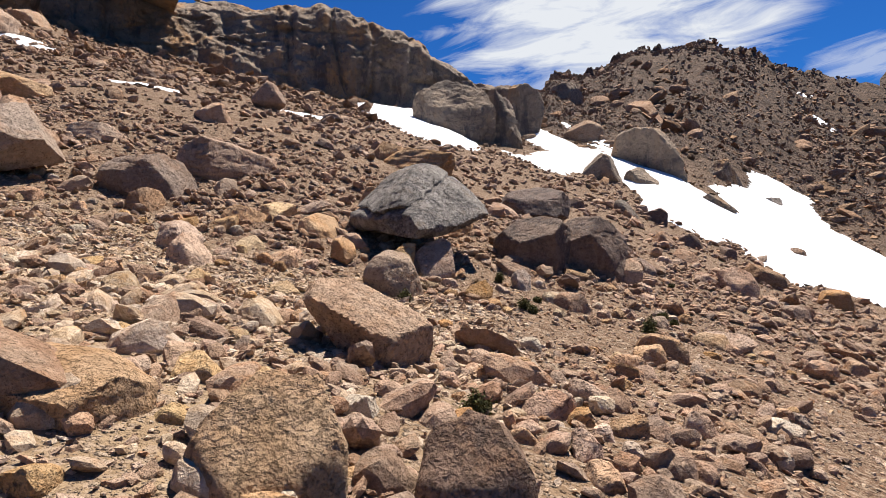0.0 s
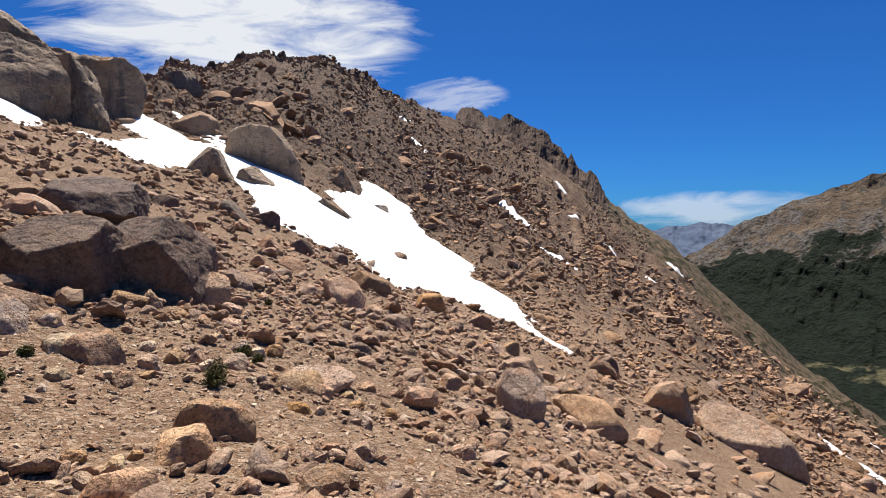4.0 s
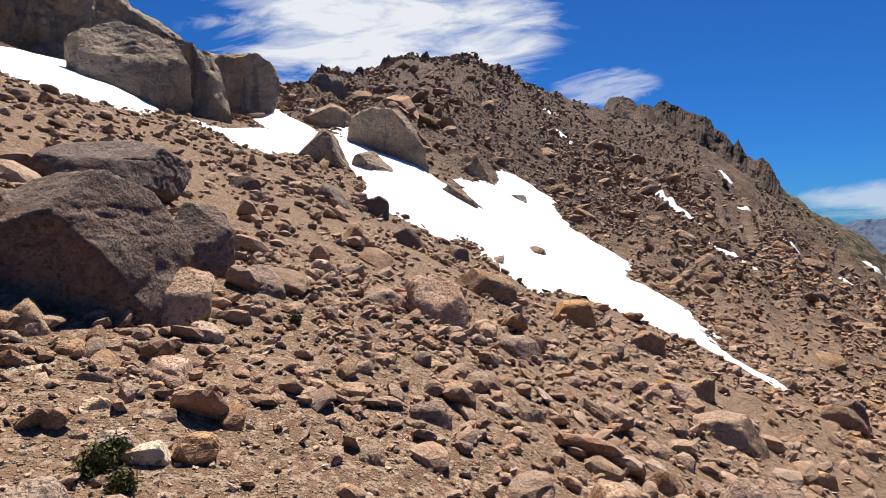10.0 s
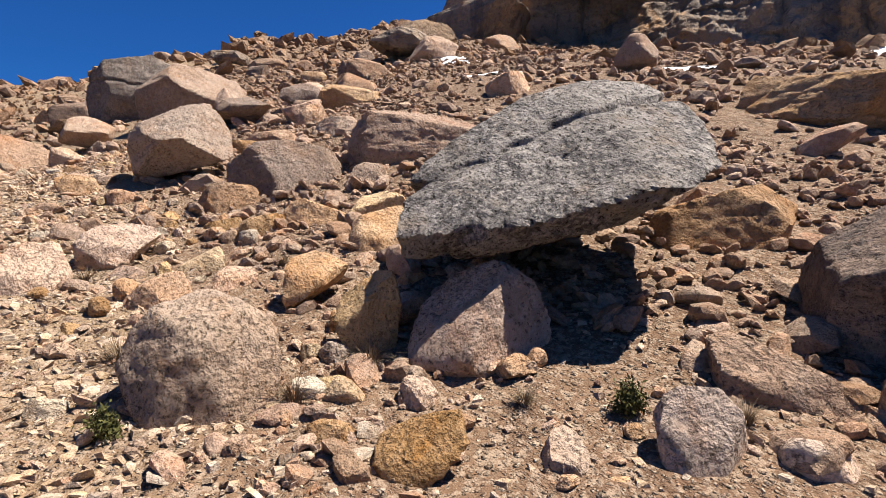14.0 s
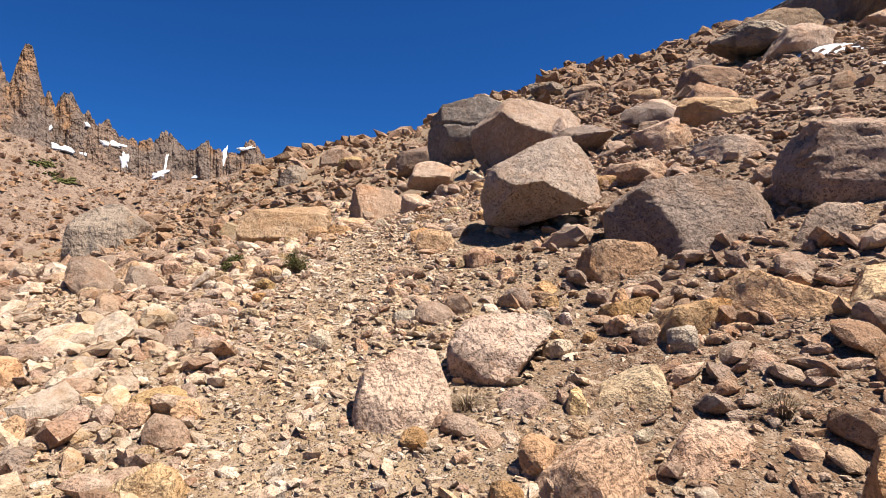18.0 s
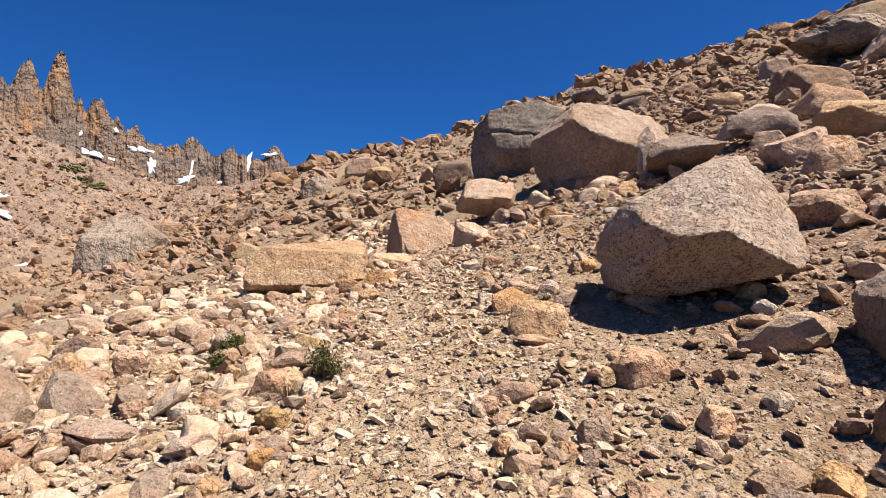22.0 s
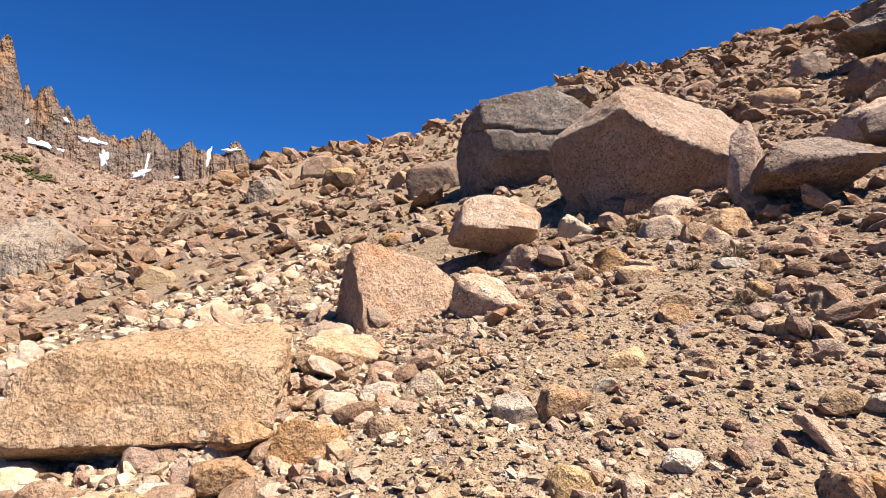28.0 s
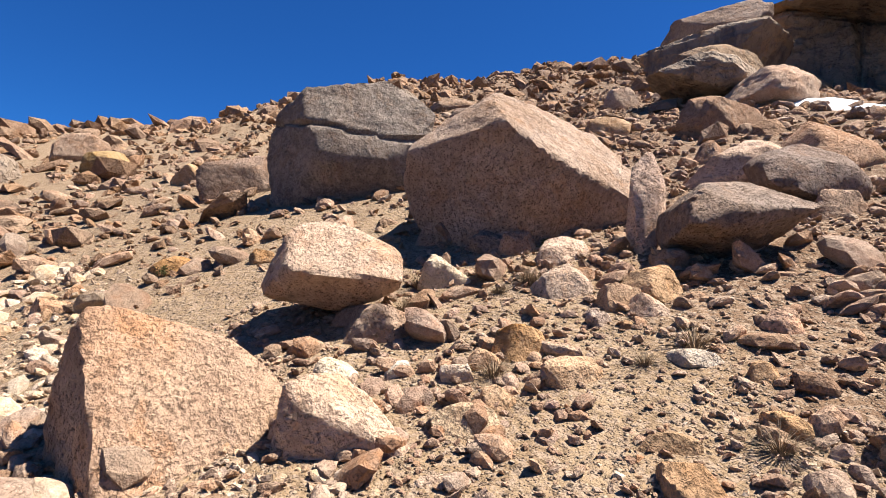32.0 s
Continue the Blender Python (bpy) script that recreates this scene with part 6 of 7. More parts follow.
snow_streak(91.4, 135.4, 92.4, 140.9, 1.2, 0.5)
snow_streak(80.0, 118.5, 72.2, 100.0, 1.5, 0.5)
snow_streak(172.2, 153.1, 165.2, 141.4, 2.0, 0.6)
snow_streak(107.2, 91.6, 109.3, 89.0, 1.2, 0.4)
snow_streak(59.1, 66.6, 55.2, 52.8, 1.7, 0.35)
snow_streak(45.6, 44.1, 51.1, 41.8, 1.7, 0.3)
snow_streak(107.6, 80.8, 104.5, 75.9, 1.2, 0.4)
snow_streak(201.8, 123.1, 198.6, 114.0, 2.0, 0.6)
snow_streak(107.8, 70.6, 107.0, 67.8, 0.9, 0.4)
snow_streak(46.0, 17.0, 35.2, 7.7, 0.70, 0.25, "narrow strip of snow beside the drop")
snow_streak(82.5, 26.6, 97.9, 13.1, 1.41, 0.4, "narrow strip of snow beside the drop")
snow_streak(18.6, 19.6, 17.9, 17.0, 0.32, 0.2, "thin tongue of snow among the stones")
snow_streak(-18.0, 22.2, -13.2, 20.0, 0.75, 0.25, "white snow patch below the skyline blocks")
snow_streak(-6.0, 19.1, -2.9, 22.1, 0.31, 0.25, "thin snow strip at the foot of the cliff")
snow_streak(-10.0, 17.0, -8.0, 17.6, 0.25, 0.25, "thin snow strip at the foot of the cliff")
snow_streak(13.1, 52.1, 12.3, 36.7, 0.55, 0.35, "narrow arm of snow between the rock ribs")


# ---- mountains farther off ----
def relief(yaws, rises, low, r_lo, r_hi, step, rows, rugged, seed, jag=0.0):
    """Points of a mountain side from its foot to its skyline, seen from the slope; jag: how toothed the skyline is."""
    az = np.arange(yaws[0], yaws[-1], step)
    up = np.linspace(0, 1, rows)
    a, u = np.meshgrid(az, up)
    sky = np.interp(a, yaws, np.tan(np.radians(rises)))
    if jag:
        teeth = rough(np.stack([a.ravel() * 1.1, 0 * a.ravel(), 0 * a.ravel() + seed], -1), 3, 0.5).reshape(a.shape)
        sky = sky + jag * np.tan(np.radians(teeth * 4))
    if not isinstance(low, float):
        low = np.interp(a, low[0], np.tan(np.radians(low[1])))
    rise = low + u * (sky - low)
    r = r_lo + (r_hi - r_lo) * u**0.8
    rad = np.radians(a)
    span = (r_hi * (sky.max() - np.min(low))) / (r_hi * radians(1.0))
    flat = np.stack([a.ravel(), u.ravel() * span, np.full(a.size, seed * 3.7)], -1)
    broad = rough(np.stack([flat[:, 0] - 0.5 * flat[:, 1], flat[:, 1] * 0.6, flat[:, 2]], -1) * 0.16, 5, 0.6).reshape(a.shape)
    ribs = 0.5 - np.abs(rough(flat * (0.9, 0.28, 1) + 4, 5, 0.6)).reshape(a.shape) * 2
    r = r * (1 + rugged * (2.0 * broad - 0.55 * ribs) * (1 - 0.55 * u))
    z = 1.5 + r * rise
    nx = len(az)
    i, j = np.meshgrid(np.arange(nx - 1), np.arange(rows - 1))
    k = (j * nx + i).ravel()
    return np.stack([(-r * np.sin(rad)).ravel(), (5 + r * np.cos(rad)).ravel(), z.ravel()], -1), np.stack([k, k + 1, k + nx + 1, k + nx], -1)[:, ::-1]


def wooded_rock():
    """Dry brown crags above, a dark wood below an uneven line, a pale meadow at the bottom."""
    m = Mat("wooded_mountain", 0.95)
    xyz = m.n.new("ShaderNodeSeparateXYZ")
    m.l.new(m.pos, xyz.inputs[0])
    z = xyz.outputs[2]
    wob = m.math("MULTIPLY", m.math("SUBTRACT", m.noise(0.0045, 9, 0.68), 0.5), 620.0)
    c = m.mix(m.step(m.noise(0.010, 8, 0.65), 0.38, 0.62), (0.100, 0.072, 0.050), (0.160, 0.116, 0.078))
    c = m.mix(m.step(m.noise(0.02, 9, 0.75), 0.51, 0.57), c, (0.060, 0.052, 0.046))
    # bands of bare grey cliff above the trees
    cliffs = m.math("SUBTRACT", 1.0, m.step(m.math("ADD", z, m.math("MULTIPLY", wob, 1.5)), 10.0, 60.0))
    c = m.mix(m.math("MULTIPLY", cliffs, m.step(m.noise(0.03, 9, 0.72), 0.46, 0.54)), c, (0.125, 0.112, 0.100))
    c = m.mix(m.math("MULTIPLY", cliffs, m.step(m.noise(0.07, 6, 0.7), 0.53, 0.58)), c, (0.045, 0.040, 0.036))
    wood = m.mix(m.step(m.noise(0.05, 8, 0.75), 0.35, 0.68), (0.002, 0.004, 0.002), (0.008, 0.015, 0.006))
    c = m.mix(m.math("SUBTRACT", 1.0, m.step(m.math("ADD", z, wob), -92.0, -66.0)), c, wood)
    meadow = m.mix(m.noise(0.03, 6), (0.07, 0.075, 0.035), (0.16, 0.13, 0.075))
    c = m.mix(m.math("SUBTRACT", 1.0, m.step(m.math("ADD", z, m.math("MULTIPLY", wob, 0.35)), -330.0, -310.0)), c, meadow)
    m.bump([(m.noise(0.012, 6, 0.62), 60.0), (m.noise(0.06, 5, 0.62), 18.0)])
    return m.done(c)


pts, quads = relief((-128, -105, -94, -89, -84, -79.8, -77, -74.5, -70.9, -67.6, -65.2, -63.3, -61.4, -54), (10, 9, 8.2, 7.4, 6.6, 5.7, 4.4, 4.2, 2.8, 1.6, 0.4, -0.9, -2.2, -6), -0.30, 900, 2500, 0.18, 110, 0.09, 3, 0.16)
far_side = new("mountain_east", mesh_of("mountain_east", pts, quads, wooded_rock()))
tagged(far_side, "brown rocky mountain across the valley with dark woods below", "mountain", kind="structure")


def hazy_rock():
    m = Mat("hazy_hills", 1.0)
    # distance haze is painted into the rock colour as blue-grey
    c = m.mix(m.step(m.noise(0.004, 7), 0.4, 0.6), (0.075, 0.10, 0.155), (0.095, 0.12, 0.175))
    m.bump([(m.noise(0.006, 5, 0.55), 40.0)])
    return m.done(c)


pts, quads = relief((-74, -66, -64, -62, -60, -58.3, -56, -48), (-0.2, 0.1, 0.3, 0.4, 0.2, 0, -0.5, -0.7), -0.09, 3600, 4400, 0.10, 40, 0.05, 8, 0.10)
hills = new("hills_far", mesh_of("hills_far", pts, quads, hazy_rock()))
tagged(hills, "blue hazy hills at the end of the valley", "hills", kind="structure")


def spire_rock():
    """Reddish-brown spires over scree."""
    m = Mat("spire_rock", 0.95)
    stretch = m.n.new("ShaderNodeMapping")
    stretch.inputs["Scale"].default_value = (1.0, 1.0, 0.65)
    m.l.new(m.pos, stretch.inputs["Vector"])
    v = stretch.outputs[0]
    c = m.mix(m.step(m.noise(0.10, 7, 0.65, v), 0.36, 0.64), (0.185, 0.125, 0.093), (0.255, 0.170, 0.122))
    c = m.mix(m.math("MULTIPLY", m.step(m.noise(0.035, 5, 0.6, v), 0.50, 0.60), 0.8), c, (0.30, 0.165, 0.085))
    c = m.mix(m.math("MULTIPLY", m.step(m.noise(0.05, 6, 0.65, v), 0.47, 0.56), 0.7), c, (0.150, 0.118, 0.102))
    c = m.mix(m.math("MULTIPLY", m.step(m.noise(0.30, 7, 0.7, v), 0.51, 0.60), 0.7), c, (0.11, 0.078, 0.06))
    m.bump([(m.noise(0.12, 5, 0.6), 9.0), (m.noise(0.4, 4, 0.6, v), 2.0)])
    return m.done(c)


def scree_rock():
    m = Mat("tan_scree", 0.95)
    c = m.mix(m.step(m.noise(0.06, 8, 0.6), 0.38, 0.64), (0.23, 0.158, 0.115), (0.31, 0.22, 0.16))
    c = m.mix(m.step(m.noise(0.35, 8, 0.75), 0.51, 0.58), c, (0.15, 0.095, 0.07))
    m.bump([(m.noise(0.25, 5, 0.62), 3.5), (m.noise(0.9, 4, 0.6), 1.0)])
    return m.done(c)


SPIRE, SCREE = spire_rock(), scree_rock()
LOW = -0.14
SCREE_YAW = (87, 95.5, 98.9, 102.9, 107.8, 112.6, 115.9, 119.1, 122, 129.9, 142)
SCREE_RISE = (3.5, 6.6, 9.6, 8.3, 8.0, 9.2, 10.3, 11.4, 13.2, 16.5, 20)
scree_pts, quads = relief(SCREE_YAW, SCREE_RISE, LOW, 190, 400, 0.2, 90, 0.05, 5)
tagged(new("scree_slope_west", mesh_of("scree_slope_west", scree_pts, quads, SCREE)), "tan scree slope under the rock spires", "scree slope", kind="structure")
rng = np.random.default_rng(77)
pick = rng.integers(0, len(scree_pts), 12000)
place = scree_pts[pick] + rng.normal(0, 0.9, (len(pick), 3))
shapes = [stone_shape(700 + v, 0, 0.5, 6, 30, 0.05) for v in range(8)]
size = sizes_of(len(pick), 0.6, 4.5, 78, 2.0) * 0.5
joined = np.concatenate([shapes[n % 8] * size[n] * (1, 1, 0.75) + place[n] for n in range(len(pick))])
tris = (BALLS[0][1][None] + (np.arange(len(pick)) * 8)[:, None, None]).reshape(-1, 3)
tagged(new("scree", mesh_of("scree", joined, tris, FAR_RUBBLE, False)), "tan blocks strewn over the scree slope", "stones", kind="stuff")


def crag_face(line, feet, towers, r, step, rows, seed, teeth):
    """A wall of rock on the skyline: its top line, its feet and its towers (yaw, half width, rise), cut by upright clefts."""
    az = np.arange(line[0][0], line[0][-1], step)
    flat = np.stack([az, 0 * az, 0 * az + seed], -1)
    top = np.interp(az, *line)
    for yaw, half, rise in towers:
        edge = np.abs(az - yaw + 0.25 * rough(flat * 2.0, 3)) / half
        top = np.maximum(top, top + (rise - top) * (1 - smooth(0.15, 1.3, edge)))
    spiky = 1.4 * rough(flat * (2.2, 1, 1), 5, 0.66)
    top = top + teeth * (spiky - 1.2 * np.maximum(0.05 - np.abs(rough(flat * (1.7, 1, 1) + 8, 3)), 0) * 8)
    foot = np.interp(az, *feet) - 2.5
    u = np.linspace(0, 1, rows)
    a, uu = np.meshgrid(az, u)
    rise = foot + uu * (top - foot)
    q = np.stack([a.ravel(), rise.ravel(), 0 * a.ravel() + seed], -1)
    clefts = np.maximum(0.09 - np.abs(rough(q * (0.6, 0.10, 1) + 3, 4)), 0) * 9
    columns = rough(q * (0.7, 0.22, 1) + 11, 5, 0.55)
    ledges = rough(q * (1.5, 1.1, 1) + 23, 5, 0.62)
    depth = (0.35 * clefts - 1.7 * columns - 0.55 * ledges).reshape(a.shape)
    rr = r * (1 + 0.022 * depth + 0.05 * uu + 0.012 * (rise - foot) / 4)
    t = np.radians(a)
    nx = len(az)
    i, j = np.meshgrid(np.arange(nx - 1), np.arange(rows - 1))
    k = (j * nx + i).ravel()
    pts = np.stack([-rr * np.sin(t), 5 + rr * np.cos(t), 1.5 + rr * np.tan(np.radians(rise))], -1).reshape(-1, 3)
    return pts, np.stack([k, k + 1, k + nx + 1, k + nx], -1)[:, ::-1]


crag_pts, quads = crag_face(((95.5, 97, 97.6, 98.9, 100.2, 101, 103, 104.6, 106.3, 108, 109.4, 111.1, 113.2, 115.5, 118, 120, 121.2, 124, 129), (7, 8.5, 10.6, 11.6, 11.0, 11.0, 11.5, 10.9, 12.0, 11.4, 11.4, 12.4, 13.2, 13.8, 14.5, 14.6, 15.8, 16.4, 17)),
                            ((95.5, 98.9, 102.9, 107.8, 112.6, 115.9, 119.1, 122, 129), (6, 9.0, 7.8, 7.5, 8.7, 9.8, 10.9, 12.2, 12.5)),
                            ((116.75, 1.05, 17.9), (118.95, 0.95, 17.0), (113.9, 0.85, 14.9), (112.4, 0.2, 13.6), (111.1, 0.45, 12.9), (106.3, 0.7, 12.6), (103, 0.6, 12.0), (98.9, 0.8, 12.2), (115.2, 0.3, 14.6), (121.3, 0.3, 16.4)), 388.0, 0.045, 90, 9, 0.75)
tagged(new("crag_wall_west", mesh_of("crag_wall_west", crag_pts, quads, SPIRE, False)), "reddish-brown rock towers and toothed wall on the skyline", "crag", kind="structure")


def spire(yaw, rise, foot, wide, seed, r=425.0, columns=3, material=None, label="reddish-brown rock spire with vertical cracks on the skyline"):
    """A tower of columns grown together, given by its direction from the slope, its top and its foot."""
    rng = np.random.default_rng(seed)
    base = new("rock_spire")
    z0, z1 = 1.5 + r * math.tan(radians(foot)), 1.5 + r * math.tan(radians(rise))
    w = r * radians(wide)
    base.matrix_world = pose(-r * math.sin(radians(yaw)), 5 + r * math.cos(radians(yaw)), z0, 0, 0, yaw)
    tagged(base, label, "rock spire", "skyline spires")
    for c in range(columns):
        p = stone_shape(seed * 10 + c, 4, 0.75, 5, 16, 0.12)
        tall = (z1 - z0) * (1.0 if c == 0 else rng.uniform(0.5, 0.92)) * 1.15
        cw = w * (0.80 if c == 0 else rng.uniform(0.5, 0.8))
        taper = 1.0 - 0.35 * (p[:, 2:] * 0.5 + 0.5) ** 1.5
        p = np.concatenate([p[:, :2] * taper, p[:, 2:]], 1) * (cw / 2, cw * 0.5, tall / 2)
        q = p / cw
        cracks = np.maximum(0.10 - np.abs(rough(q * (4.5, 4.5, 0.5) + c, 3)), 0) * 1.6
        p[:, :2] *= (1 - cracks + 0.35 * rough(q * (5, 5, 1.6) + 3 * c, 4, 0.6))[:, None]
        p[:, 2] += 0.10 * cw * rough(q * 5 + 9, 4, 0.65) + 0.35 * cw * rough(q * (3, 3, 0.3) + 2, 3)
        ob = new("rock_column", mesh_of("rock_column", p, BALLS[4][1], material or SPIRE, False))
        ob.parent = base
        ob.location = ((0 if c == 0 else rng.uniform(-0.5, 0.5) * w), rng.uniform(-0.2, 0.25) * w, tall / 2 - 0.15 * tall)


WEST = np.concatenate([scree_pts, crag_pts])
WEST_R = np.hypot(WEST[:, 0], WEST[:, 1] - 5)
WEST_YAW, WEST_RISE = np.degrees(np.arctan2(-WEST[:, 0], WEST[:, 1] - 5)), (WEST[:, 2] - 1.5) / WEST_R


def on_west(yaw, rise):
    """Distance of the scree or the crag in one direction."""
    near_it = (WEST_YAW - yaw) ** 2 + ((WEST_RISE - rise) * 57) ** 2
    best = np.argpartition(near_it, 6)[:6]
    return WEST_R[best].min()


def snow_on_scree(yaw, rise, half_wide, half_tall, lean, seed, label="small white snow patch under the spires"):
    """Snow lying in a gully of the scree, in front of the rock."""
    rng = np.random.default_rng(seed)
    ang, rad = np.meshgrid(np.linspace(0, 2 * np.pi, 25), np.linspace(0.02, 1, 6))
    edge = 0.72 + 0.20 * np.sin(2 * ang + seed) + 0.14 * np.sin(5 * ang + 2 * seed) + 0.08 * np.sin(9 * ang + 3 * seed)
    u, v = rad * np.cos(ang) * edge, rad * np.sin(ang) * edge
    yy, ee = yaw + half_wide * u + lean * v, np.tan(np.radians(rise + half_tall * v))
    r = np.array([on_west(p, q) for p, q in zip(yy.ravel(), ee.ravel())])
    fit = np.stack([yy.ravel(), ee.ravel(), np.ones(r.size)], -1)
    r = (fit @ np.linalg.lstsq(fit, r, rcond=None)[0]).reshape(yy.shape) - 0.9 + 2.5 * rad**3
    t = np.radians(yy)
    pts = np.stack([-r * np.sin(t), 5 + r * np.cos(t), 1.5 + r * ee], -1).reshape(-1, 3)
    i, j = np.meshgrid(np.arange(24), np.arange(5))
    k = (j * 25 + i).ravel()
    ob = new("snow_patch", mesh_of("snow_patch", pts, np.stack([k, k + 1, k + 26, k + 25], -1), SNOW))
    tagged(ob, label, "snow", "snow patches")


for n, (yaw, rise, hw, ht, lean) in enumerate(((113.9, 10.1, 1.2, 0.7, 1.2), (110.6, 10.9, 1.1, 0.5, 0.8), (109.7, 9.6, 0.5, 1.1, 0.2), (106.9, 8.6, 0.9, 0.6, -0.3), (106.4, 9.5, 0.22, 1.2, -0.2), (101.4, 10.5, 0.35, 1.2, -0.3), (99.5, 11.4, 0.8, 0.4, -1.0), (112.5, 12.3, 0.3, 0.5, 0.3), (115.1, 11.7, 0.2, 0.4, 0), (119.8, 9.4, 1.1, 0.5, 0.3), (120.5, 6.3, 0.9, 0.5, 0.6), (120.5, 4.9, 1.0, 0.6, 0.6), (119.2, -0.1, 1.6, 1.2, -1.4), (104, 8.5, 0.4, 0.35, -0.5))):
    snow_on_scree(yaw, rise, hw, ht, lean, n + 1)


def bush_patch(yaw, rise, half_wide, half_tall, seed):
    """Low bushes lying flat on the scree, far off."""
    rng = np.random.default_rng(seed)
    yy, ee = rng.normal(yaw, half_wide * 0.5, 130), np.tan(np.radians(rng.normal(rise, half_tall * 0.5, 130)))
    r = np.array([on_west(p, q) for p, q in zip(yy, ee)])
    t = np.radians(yy)
    at = np.stack([-r * np.sin(t), 5 + r * np.cos(t), 1.5 + r * ee], -1)
    shape = stone_shape(seed, 1, 0.2, 5, 20, 0.2)
    pts = np.concatenate([shape * rng.uniform(0.4, 1.1) * (1.3, 1.3, 0.6) + c for c in at])
    tris = (BALLS[1][1][None] + (np.arange(130) * 12)[:, None, None]).reshape(-1, 3)
    tagged(new("bushes", mesh_of("bushes", pts, tris, LEAF, False)), "dark-green low bushes spreading on the scree", "bushes", kind="stuff")


bush_patch(115.4, 8.8, 0.9, 0.25, 61)
bush_patch(114.0, 7.5, 1.0, 0.25, 62)
bush_patch(114.9, 8.0, 0.6, 0.2, 63)

# crags along the ridge
CRAG = stone("dark_crag", (0.105, 0.076, 0.060), (0.150, 0.108, 0.084), (0.055, 0.041, 0.035), 0.3, 0.3, False, 8.0)
crest_pts, quads = crag_face(((-54.2, -53.6, -53.1, -52.5, -52.0, -51.3, -50.7, -50.3, -49.7, -48.8, -48.3, -47.6, -46.7, -45.5, -44.6, -43.7, -43.0, -42.1, -40.9, -39.8, -39.2), (2.6, 4.0, 5.0, 5.6, 5.5, 6.0, 7.4, 6.9, 7.9, 8.5, 9.7, 9.8, 10.1, 10.9, 11.4, 10.9, 11.1, 11.4, 12.3, 12.1, 11.2)),
                             ((-56.4, -51, -46, -42, -38.2), (2.0, 7.0, 10.4, 12.2, 13.0)), (), 296.0, 0.05, 50, 12, 0.42)
tagged(new("ridge_crest", mesh_of("ridge_crest", crest_pts, quads, CRAG, False)), "dark jagged crest of rock along the ridge", "crag", kind="structure")
for n, (yaw, rise, foot, wide) in enumerate(((-26.4, 16.9, 14.6, 2.2), (-22.5, 17.0, 14.8, 2.0), (-18.9, 16.9, 14.6, 1.8), (-16.3, 15.6, 13.8, 2.0), (-12.9, 15.8, 13.8, 1.3))):
    reach = float(np.interp(yaw, SKY_YAW, SKY_REACH))
    spire(yaw, rise, foot, wide, 80 + n, reach * 0.97, 4, CRAG, "dark jagged crag on the ridge's skyline")


# ---- low plants ----
def shrub(x, y, wide, tall, seed, label="low dark-green shrub growing between the stones"):
    """A cushion of leafy twigs."""
    wide, tall = wide * 0.75, tall * 0.7
    rng = np.random.default_rng(seed)
    base = new("shrub")
    base.matrix_world = pose(x, y, float(bumpy(np.array([x]), np.array([y]))[0]) - 0.02)
    tagged(base, label, "shrub", "low plants")
    pts, tris, tw, tf = [], [], [], []
    for s in range(46):
        a, lean = rng.uniform(0, 2 * np.pi), rng.uniform(0.1, 1.25)
        tip = np.array([math.cos(a) * math.sin(lean) * wide / 2, math.sin(a) * math.sin(lean) * wide / 2, math.cos(lean) * tall + 0.02]) * rng.uniform(0.7, 1.05)
        side = np.array([-math.sin(a), math.cos(a), 0]) * 0.003
        k = len(tw)
        tw += [-side, side, tip + side * 0.4, tip - side * 0.4]
        tf.append((k, k + 1, k + 2, k + 3))
        for _ in range(26):
            c = tip * rng.uniform(0.45, 1.05) + rng.normal(0, 0.012 + 0.02 * wide, 3)
            d, e = rng.normal(0, 1, 3), rng.normal(0, 1, 3)
            d *= rng.uniform(0.010, 0.020) / np.linalg.norm(d)
            e *= 0.006 / np.linalg.norm(e)
            k = len(pts)
            pts += [c - d, c + e, c + d, c - e]
            tris.append((k, k + 1, k + 2, k + 3))
    for name, p, f, mat in (("leaves", pts, tris, LEAF), ("twigs", tw, tf, TWIG)):
        new(name, mesh_of(name, np.array(p), np.array(f), mat, False)).parent = base


def tuft(x, y, wide, tall, seed, label="dry straw-coloured grass tuft beside a rock"):
    """Curved dry blades springing from one root."""
    tall = tall * 0.75
    rng = np.random.default_rng(seed)
    pts, quads = [], []
    for s in range(170):
        a, lean = rng.uniform(0, 2 * np.pi), rng.uniform(0.3, 1.5)
        out, up = np.array([math.cos(a), math.sin(a), 0]), np.array([0, 0, 1.0])
        side = np.array([-math.sin(a), math.cos(a), 0]) * 0.0022
        root = out * rng.uniform(0, 0.16) * wide
        long = rng.uniform(0.55, 1.1)
        for k in range(4):
            u = k / 3
            c = root + out * (wide / 2 * lean * u**1.5 * long) + up * (tall * long * (u - 0.45 * lean * u * u))
            w = side * (1 - 0.8 * u)
            pts += [c - w, c + w]
            if k:
                n = len(pts)
                quads.append((n - 4, n - 3, n - 1, n - 2))
    ob = new("grass_tuft", mesh_of("grass_tuft", np.array(pts), np.array(quads), STRAW, False))
    ob.matrix_world = pose(x, y, float(bumpy(np.array([x]), np.array([y]))[0]) - 0.01)
    tagged(ob, label, "grass", "low plants")

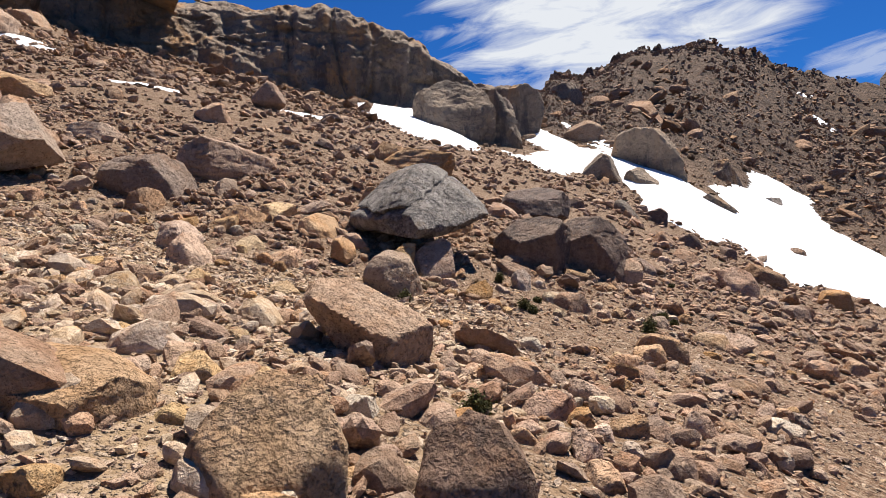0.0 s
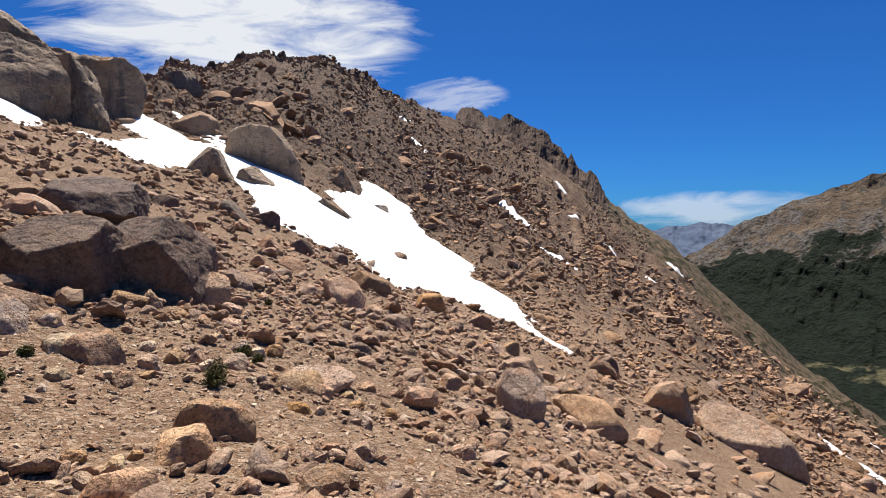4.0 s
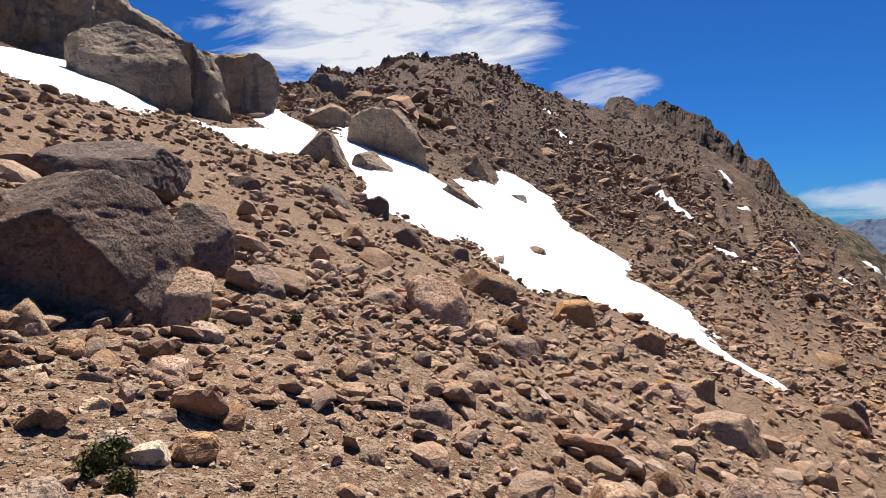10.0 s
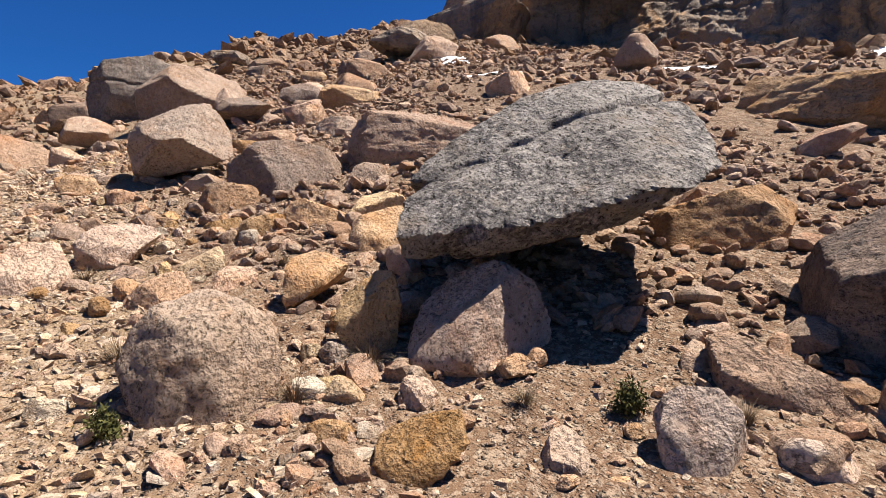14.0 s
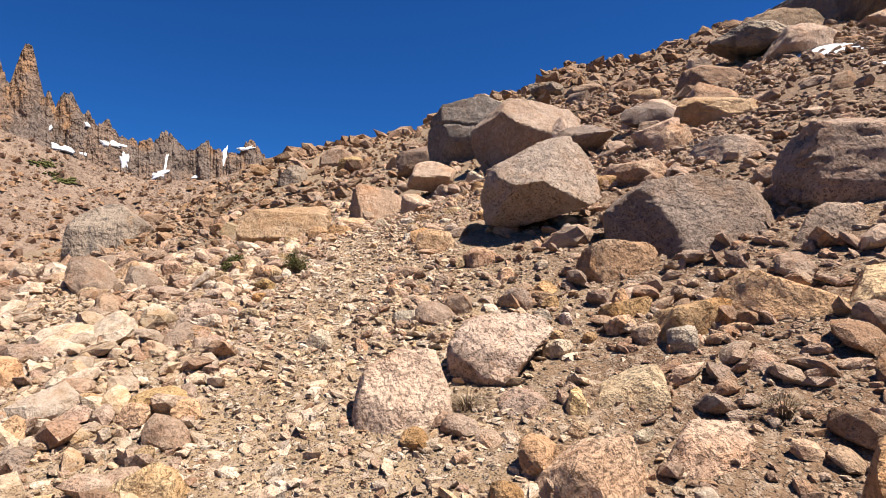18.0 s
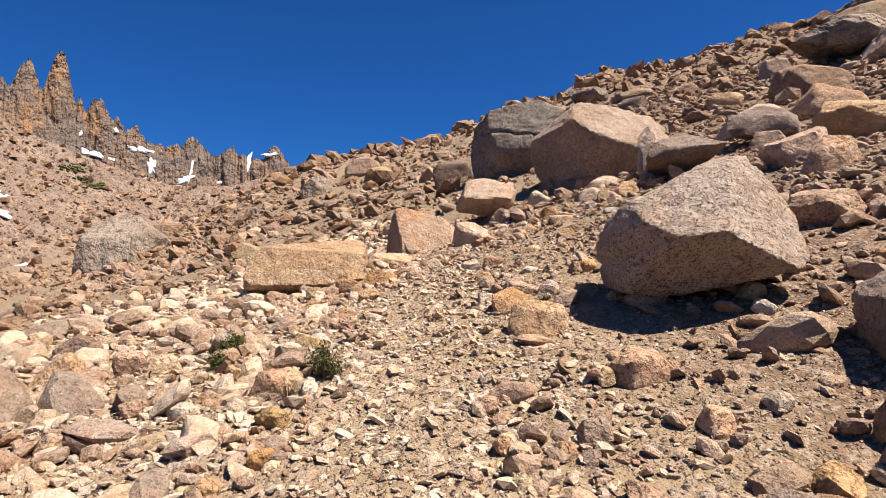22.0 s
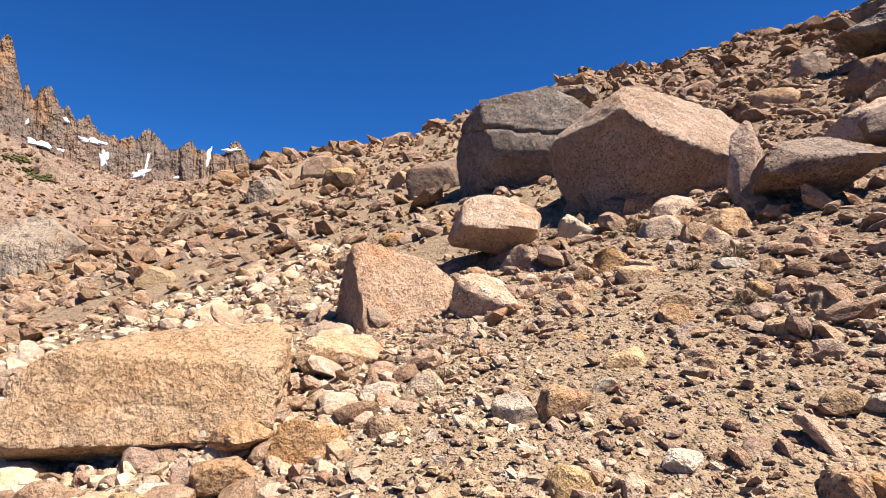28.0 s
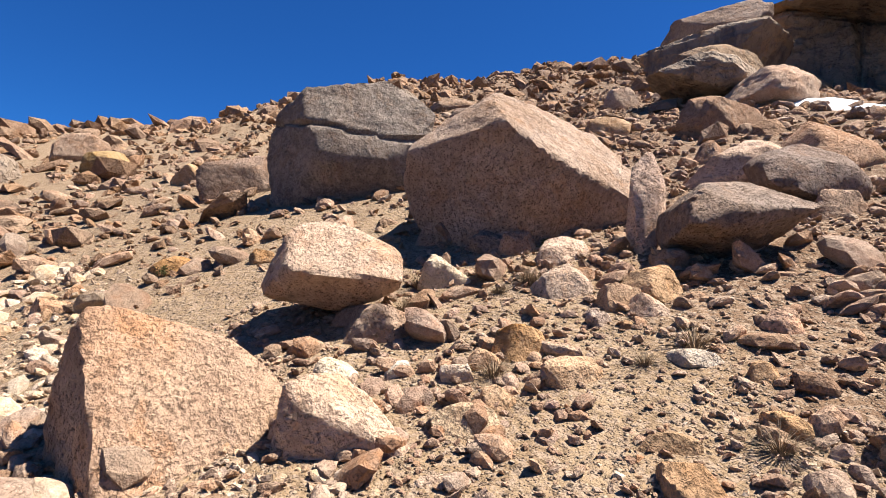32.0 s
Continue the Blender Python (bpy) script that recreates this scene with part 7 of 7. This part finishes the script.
shrub(-6.43, 5.45, 0.41, 0.36, 1)
shrub(-7.05, 4.66, 0.29, 0.20, 2)
shrub(-6.85, 4.66, 0.26, 0.17, 3)
shrub(3.34, 7.92, 0.17, 0.14, 4)
shrub(3.22, 8.08, 0.28, 0.16, 5)
shrub(2.61, 6.99, 0.31, 0.24, 6)
shrub(1.02, 6.86, 0.19, 0.16, 7)
shrub(2.68, 7.14, 0.35, 0.32, 8)
shrub(3.28, 8.18, 0.22, 0.16, 9)
shrub(-7.23, 4.69, 0.32, 0.20, 10)
shrub(1.21, 7.60, 0.19, 0.09, 11)
shrub(-0.64, 6.41, 0.24, 0.19, 12)
shrub(-0.06, 2.60, 0.28, 0.20, 13)
shrub(0.76, 8.36, 0.25, 0.23, 14)
shrub(-16.25, 6.94, 0.34, 0.15, 15)
shrub(-13.11, 10.27, 0.23, 0.13, 16)
shrub(0.91, 6.93, 0.31, 0.24, 17)
shrub(4.55, 10.84, 0.18, 0.15, 18)
tuft(-0.42, 7.22, 0.30, 0.28, 126)
tuft(-1.45, 6.62, 0.40, 0.30, 125)
tuft(-10.01, 8.96, 0.40, 0.20, 124)
tuft(-10.96, 9.19, 0.30, 0.16, 123)
tuft(-12.35, 10.62, 0.40, 0.20, 122)
tuft(-10.87, 9.56, 0.50, 0.30, 121)
tuft(-11.51, 8.44, 0.42, 0.26, 120)
tuft(-6.24, 5.23, 0.33, 0.26, 19)
tuft(-0.51, 7.73, 0.34, 0.29, 20)
tuft(-12.50, 9.51, 0.36, 0.30, 21)
tuft(-12.83, 8.46, 0.31, 0.28, 22)
tuft(-13.25, 8.82, 0.26, 0.25, 23)
tuft(-11.65, 8.85, 0.23, 0.19, 24)
tuft(-10.20, 6.75, 0.28, 0.19, 25)
tuft(-11.94, 7.32, 0.27, 0.21, 26)
tuft(-3.15, 6.66, 0.32, 0.21, 27)
tuft(-5.04, 4.65, 0.25, 0.15, 28)
tuft(0.38, 8.05, 0.18, 0.18, 29)
tuft(-8.74, 5.75, 0.30, 0.15, 30)
tuft(-7.52, 7.33, 0.20, 0.15, 31)
tuft(1.15, 8.68, 0.21, 0.19, 32)
tuft(-12.50, 9.20, 0.21, 0.14, 33)
tuft(-2.38, 8.01, 0.27, 0.23, 34)
tuft(-12.44, 9.53, 0.37, 0.26, 35)
